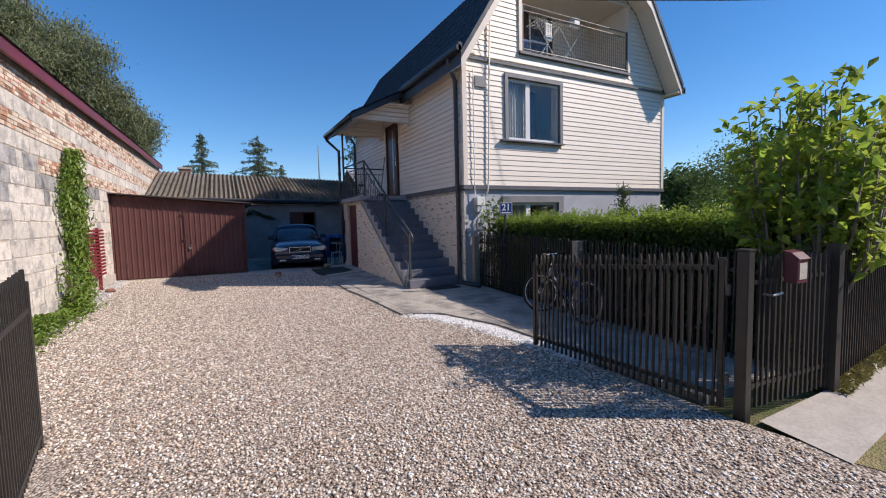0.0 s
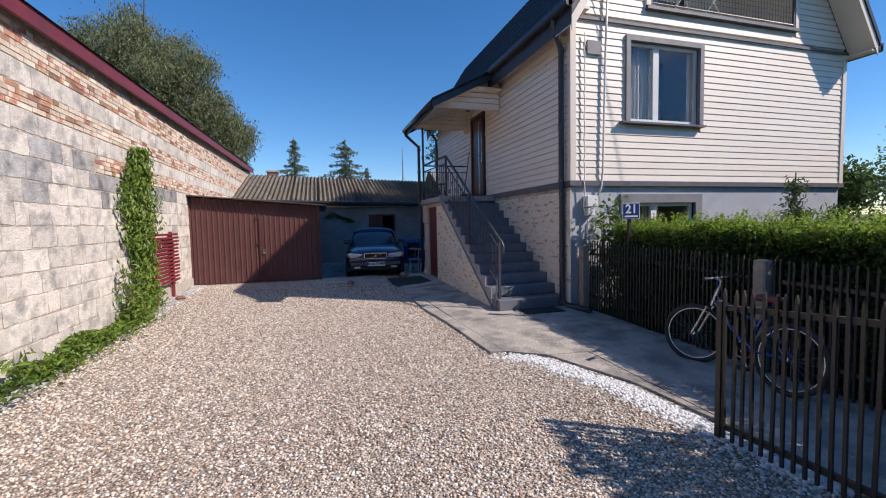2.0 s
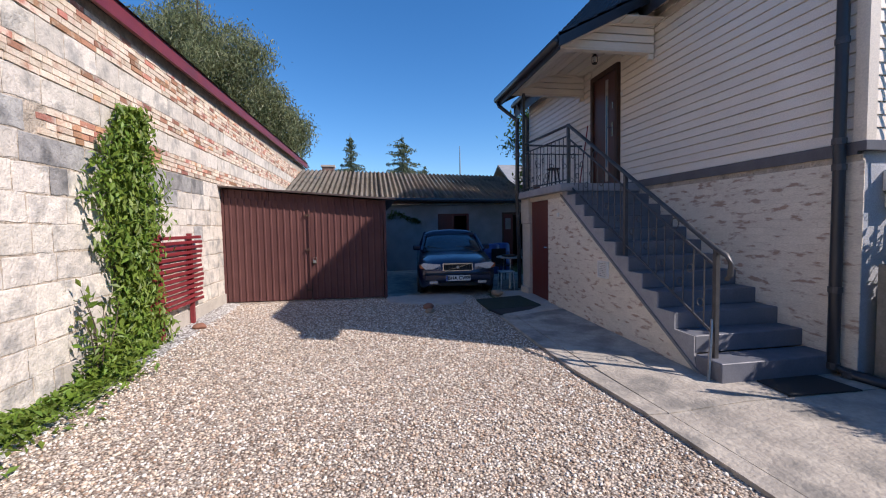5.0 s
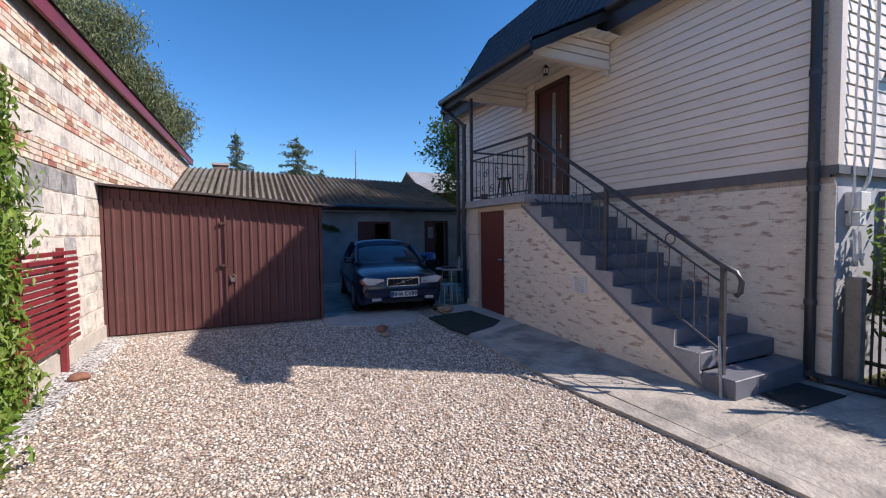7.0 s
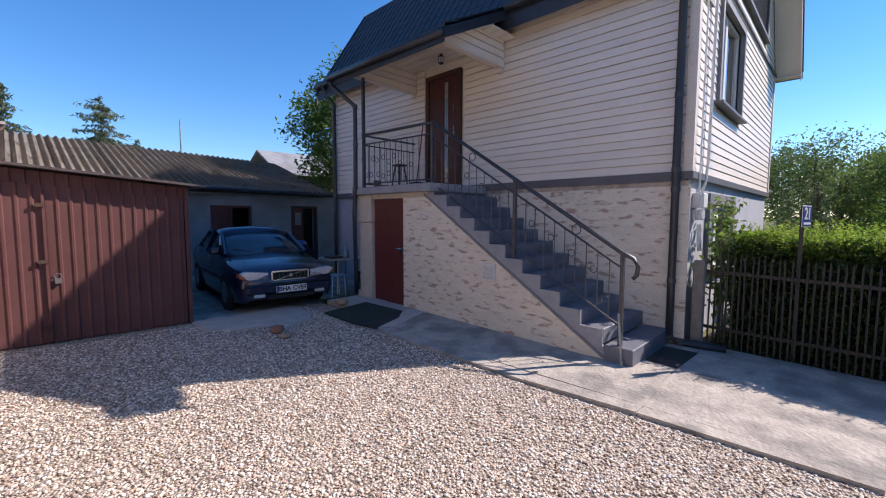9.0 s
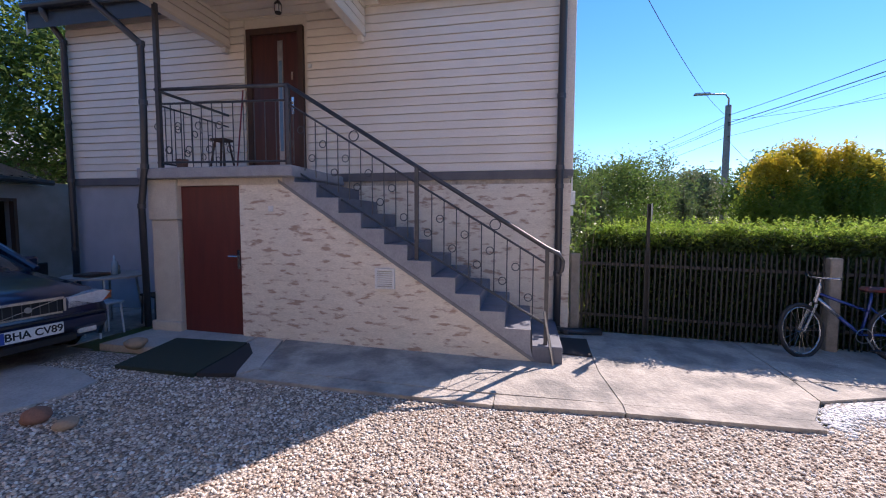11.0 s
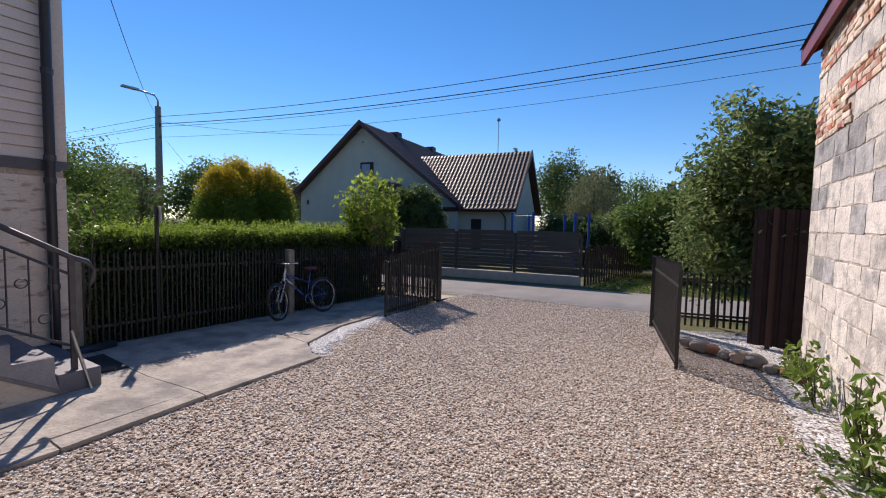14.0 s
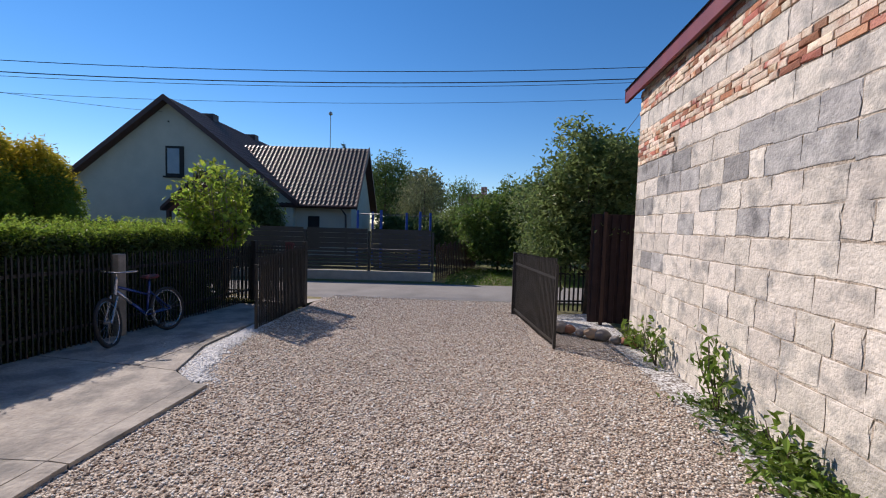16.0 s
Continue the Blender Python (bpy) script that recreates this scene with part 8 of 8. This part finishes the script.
for row in range(10):
    def greyness(y, zz, row=row):
        if row >= 7:
            return (0.35, 0.75, 0.8)[row - 7] if y < 12 else 0.5
        if row in (5, 6):
            return 0.30 if y < 4.6 else 0.02
        return 0.25 if y < 3.9 else 0.02
    block_row(0.17 + COURSE * row, 2.95, 9.1 if row == 9 else 24.4, greyness)
block_row(-0.08, 2.95, 24.4, lambda y, z: 0.1)
brick_rows(2.605, 4, 9.12, 24.4)
brick_rows(2.88, 4, 2.95, 4.38)
block_row(2.875, 4.4, 24.4, lambda y, z: 0.04)
brick_rows(3.145, 4, 2.95, 24.4)
block_row(3.42, 2.95, 24.4, lambda y, z: 0.03)
brick_rows(3.69, 8, 2.95, 24.4)
for kind, bm in far.items():
    part(kind.split("_far")[0] + "_courses", bm, M[kind], wall, kind="stuff")

# loose stones on the drive
def pebbles(name, n, region, size, material, label, seed, parent_label="gravel"):
    rng = np.random.default_rng(seed)
    t = (1 + 5 ** 0.5) / 2
    ico = np.array([(-1, t, 0), (1, t, 0), (-1, -t, 0), (1, -t, 0), (0, -1, t), (0, 1, t), (0, -1, -t), (0, 1, -t), (t, 0, -1), (t, 0, 1), (-t, 0, -1), (-t, 0, 1)]) / 1.9
    fi = np.array([(0, 11, 5), (0, 5, 1), (0, 1, 7), (0, 7, 10), (0, 10, 11), (1, 5, 9), (5, 11, 4), (11, 10, 2), (10, 7, 6), (7, 1, 8), (3, 9, 4), (3, 4, 2), (3, 2, 6), (3, 6, 8), (3, 8, 9), (4, 9, 5), (2, 4, 11), (6, 2, 10), (8, 6, 7), (9, 8, 1)])
    xy = region(rng, n)
    n = len(xy)
    g = 0.022 * np.clip(xy[:, 1] - 3, 0, 10)
    sc = size * rng.uniform(0.55, 1.35, size=(n, 1, 1)) * rng.uniform(0.6, 1.25, size=(n, 1, 3)) * np.array([1, 1, 0.62])
    ang = rng.uniform(0, 6.283, n)
    v = ico[None] * sc * rng.uniform(0.8, 1.2, size=(n, 12, 1))
    c, s = np.cos(ang)[:, None], np.sin(ang)[:, None]
    x, y = v[..., 0] * c - v[..., 1] * s, v[..., 0] * s + v[..., 1] * c
    v = np.stack([x + xy[:, 0:1], y + xy[:, 1:2], v[..., 2] + g[:, None] + 0.004], -1).reshape(-1, 3)
    f = (fi[None] + (np.arange(n) * 12)[:, None, None]).reshape(-1, 3)
    me = bpy.data.meshes.new(name)
    me.vertices.add(len(v))
    me.vertices.foreach_set("co", v.astype(np.float32).ravel())
    me.loops.add(f.size)
    me.loops.foreach_set("vertex_index", f.astype(np.int32).ravel())
    me.polygons.add(len(f))
    me.polygons.foreach_set("loop_start", np.arange(0, f.size, 3, dtype=np.int32))
    me.update(calc_edges=True)
    me.materials.append(material)
    ob = new(name, me)
    return tagged(ob, label, "gravel", "", "stuff")


def tone_mat(name, tones, rough=0.8):
    m = bpy.data.materials.new(name)
    m.use_nodes = True
    n, l = m.node_tree.nodes, m.node_tree.links
    geo = n.new("ShaderNodeNewGeometry")
    cr = n.new("ShaderNodeValToRGB")
    cr.color_ramp.interpolation = "CONSTANT"
    cr.color_ramp.elements[0].color = (*tones[0], 1)
    cr.color_ramp.elements[1].position, cr.color_ramp.elements[1].color = 1 - 1 / len(tones), (*tones[-1], 1)
    for i, t in enumerate(tones[1:-1]):
        cr.color_ramp.elements.new((i + 1) / len(tones)).color = (*t, 1)
    l.new(geo.outputs["Random Per Island"], cr.inputs[0])
    tx = n.new("ShaderNodeTexNoise")
    tx.inputs["Scale"].default_value = 120
    l.new(geo.outputs["Position"], tx.inputs["Vector"])
    mx = n.new("ShaderNodeMix")
    mx.data_type, mx.blend_type = "RGBA", "MULTIPLY"
    mx.inputs[0].default_value = 0.4
    l.new(cr.outputs[0], mx.inputs[6])
    l.new(tx.outputs[0], mx.inputs[7])
    l.new(mx.outputs[2], n["Principled BSDF"].inputs["Base Color"])
    n["Principled BSDF"].inputs["Roughness"].default_value = rough
    return m


def in_drive(rng, n):
    # denser where one walks, thinning to the back
    xy = np.stack([rng.uniform(-2.3, 3.8, n), rng.uniform(0.2, 13.4, n)], 1)
    right = np.interp(xy[:, 1], [3.0, 3.6, 4.9, 6.2, 7.7, 8.8], [3.55, 3.5, 3.2, 2.6, 2.5, 2.38])
    left = np.where(xy[:, 1] < 3.6, -0.95 - 0.0 * xy[:, 1], -2.25)
    return xy[(xy[:, 0] < right) & (xy[:, 0] > left)]


STONES = tone_mat("pebble", [(0.44, 0.31, 0.22), (0.86, 0.73, 0.59), (0.60, 0.51, 0.43), (0.94, 0.88, 0.77), (0.25, 0.19, 0.15), (0.78, 0.61, 0.47), (0.96, 0.94, 0.89), (0.54, 0.41, 0.32), (0.88, 0.80, 0.67)])
pebbles("gravel_stones", 98000, in_drive, 0.0117, STONES, "loose pinkish and white gravel stones", 301)
WHITE_ST = tone_mat("white_pebble", [(0.82, 0.81, 0.78), (0.9, 0.9, 0.88), (0.72, 0.71, 0.68), (0.93, 0.93, 0.91)])


def in_white(rng, n):
    f = rng.random(n)
    yy = 6.1 - 2.9 * f
    a = np.stack([np.interp(yy, [3.2, 3.6, 4.88, 5.88, 6.15], [3.72, 3.68, 3.5, 3.08, 2.74]) - np.abs(rng.normal(size=n)) * 0.13 + 0.05, yy + rng.normal(size=n) * 0.08], 1)
    b = np.stack([-2.42 + rng.normal(size=n) * 0.09, rng.uniform(3.3, 13.5, n)], 1)
    c = np.stack([rng.uniform(-2.55, -1.0, n), rng.uniform(1.4, 3.1, n)], 1)
    c = c[c[:, 1] < 2.55 - 0.72 * (c[:, 0] + 1.35)]
    return np.concatenate([a[: n // 2], b[: n * 2 // 3], c])


pebbles("white_gravel_stones", 7500, in_white, 0.018, WHITE_ST, "loose white marble gravel stones", 302)
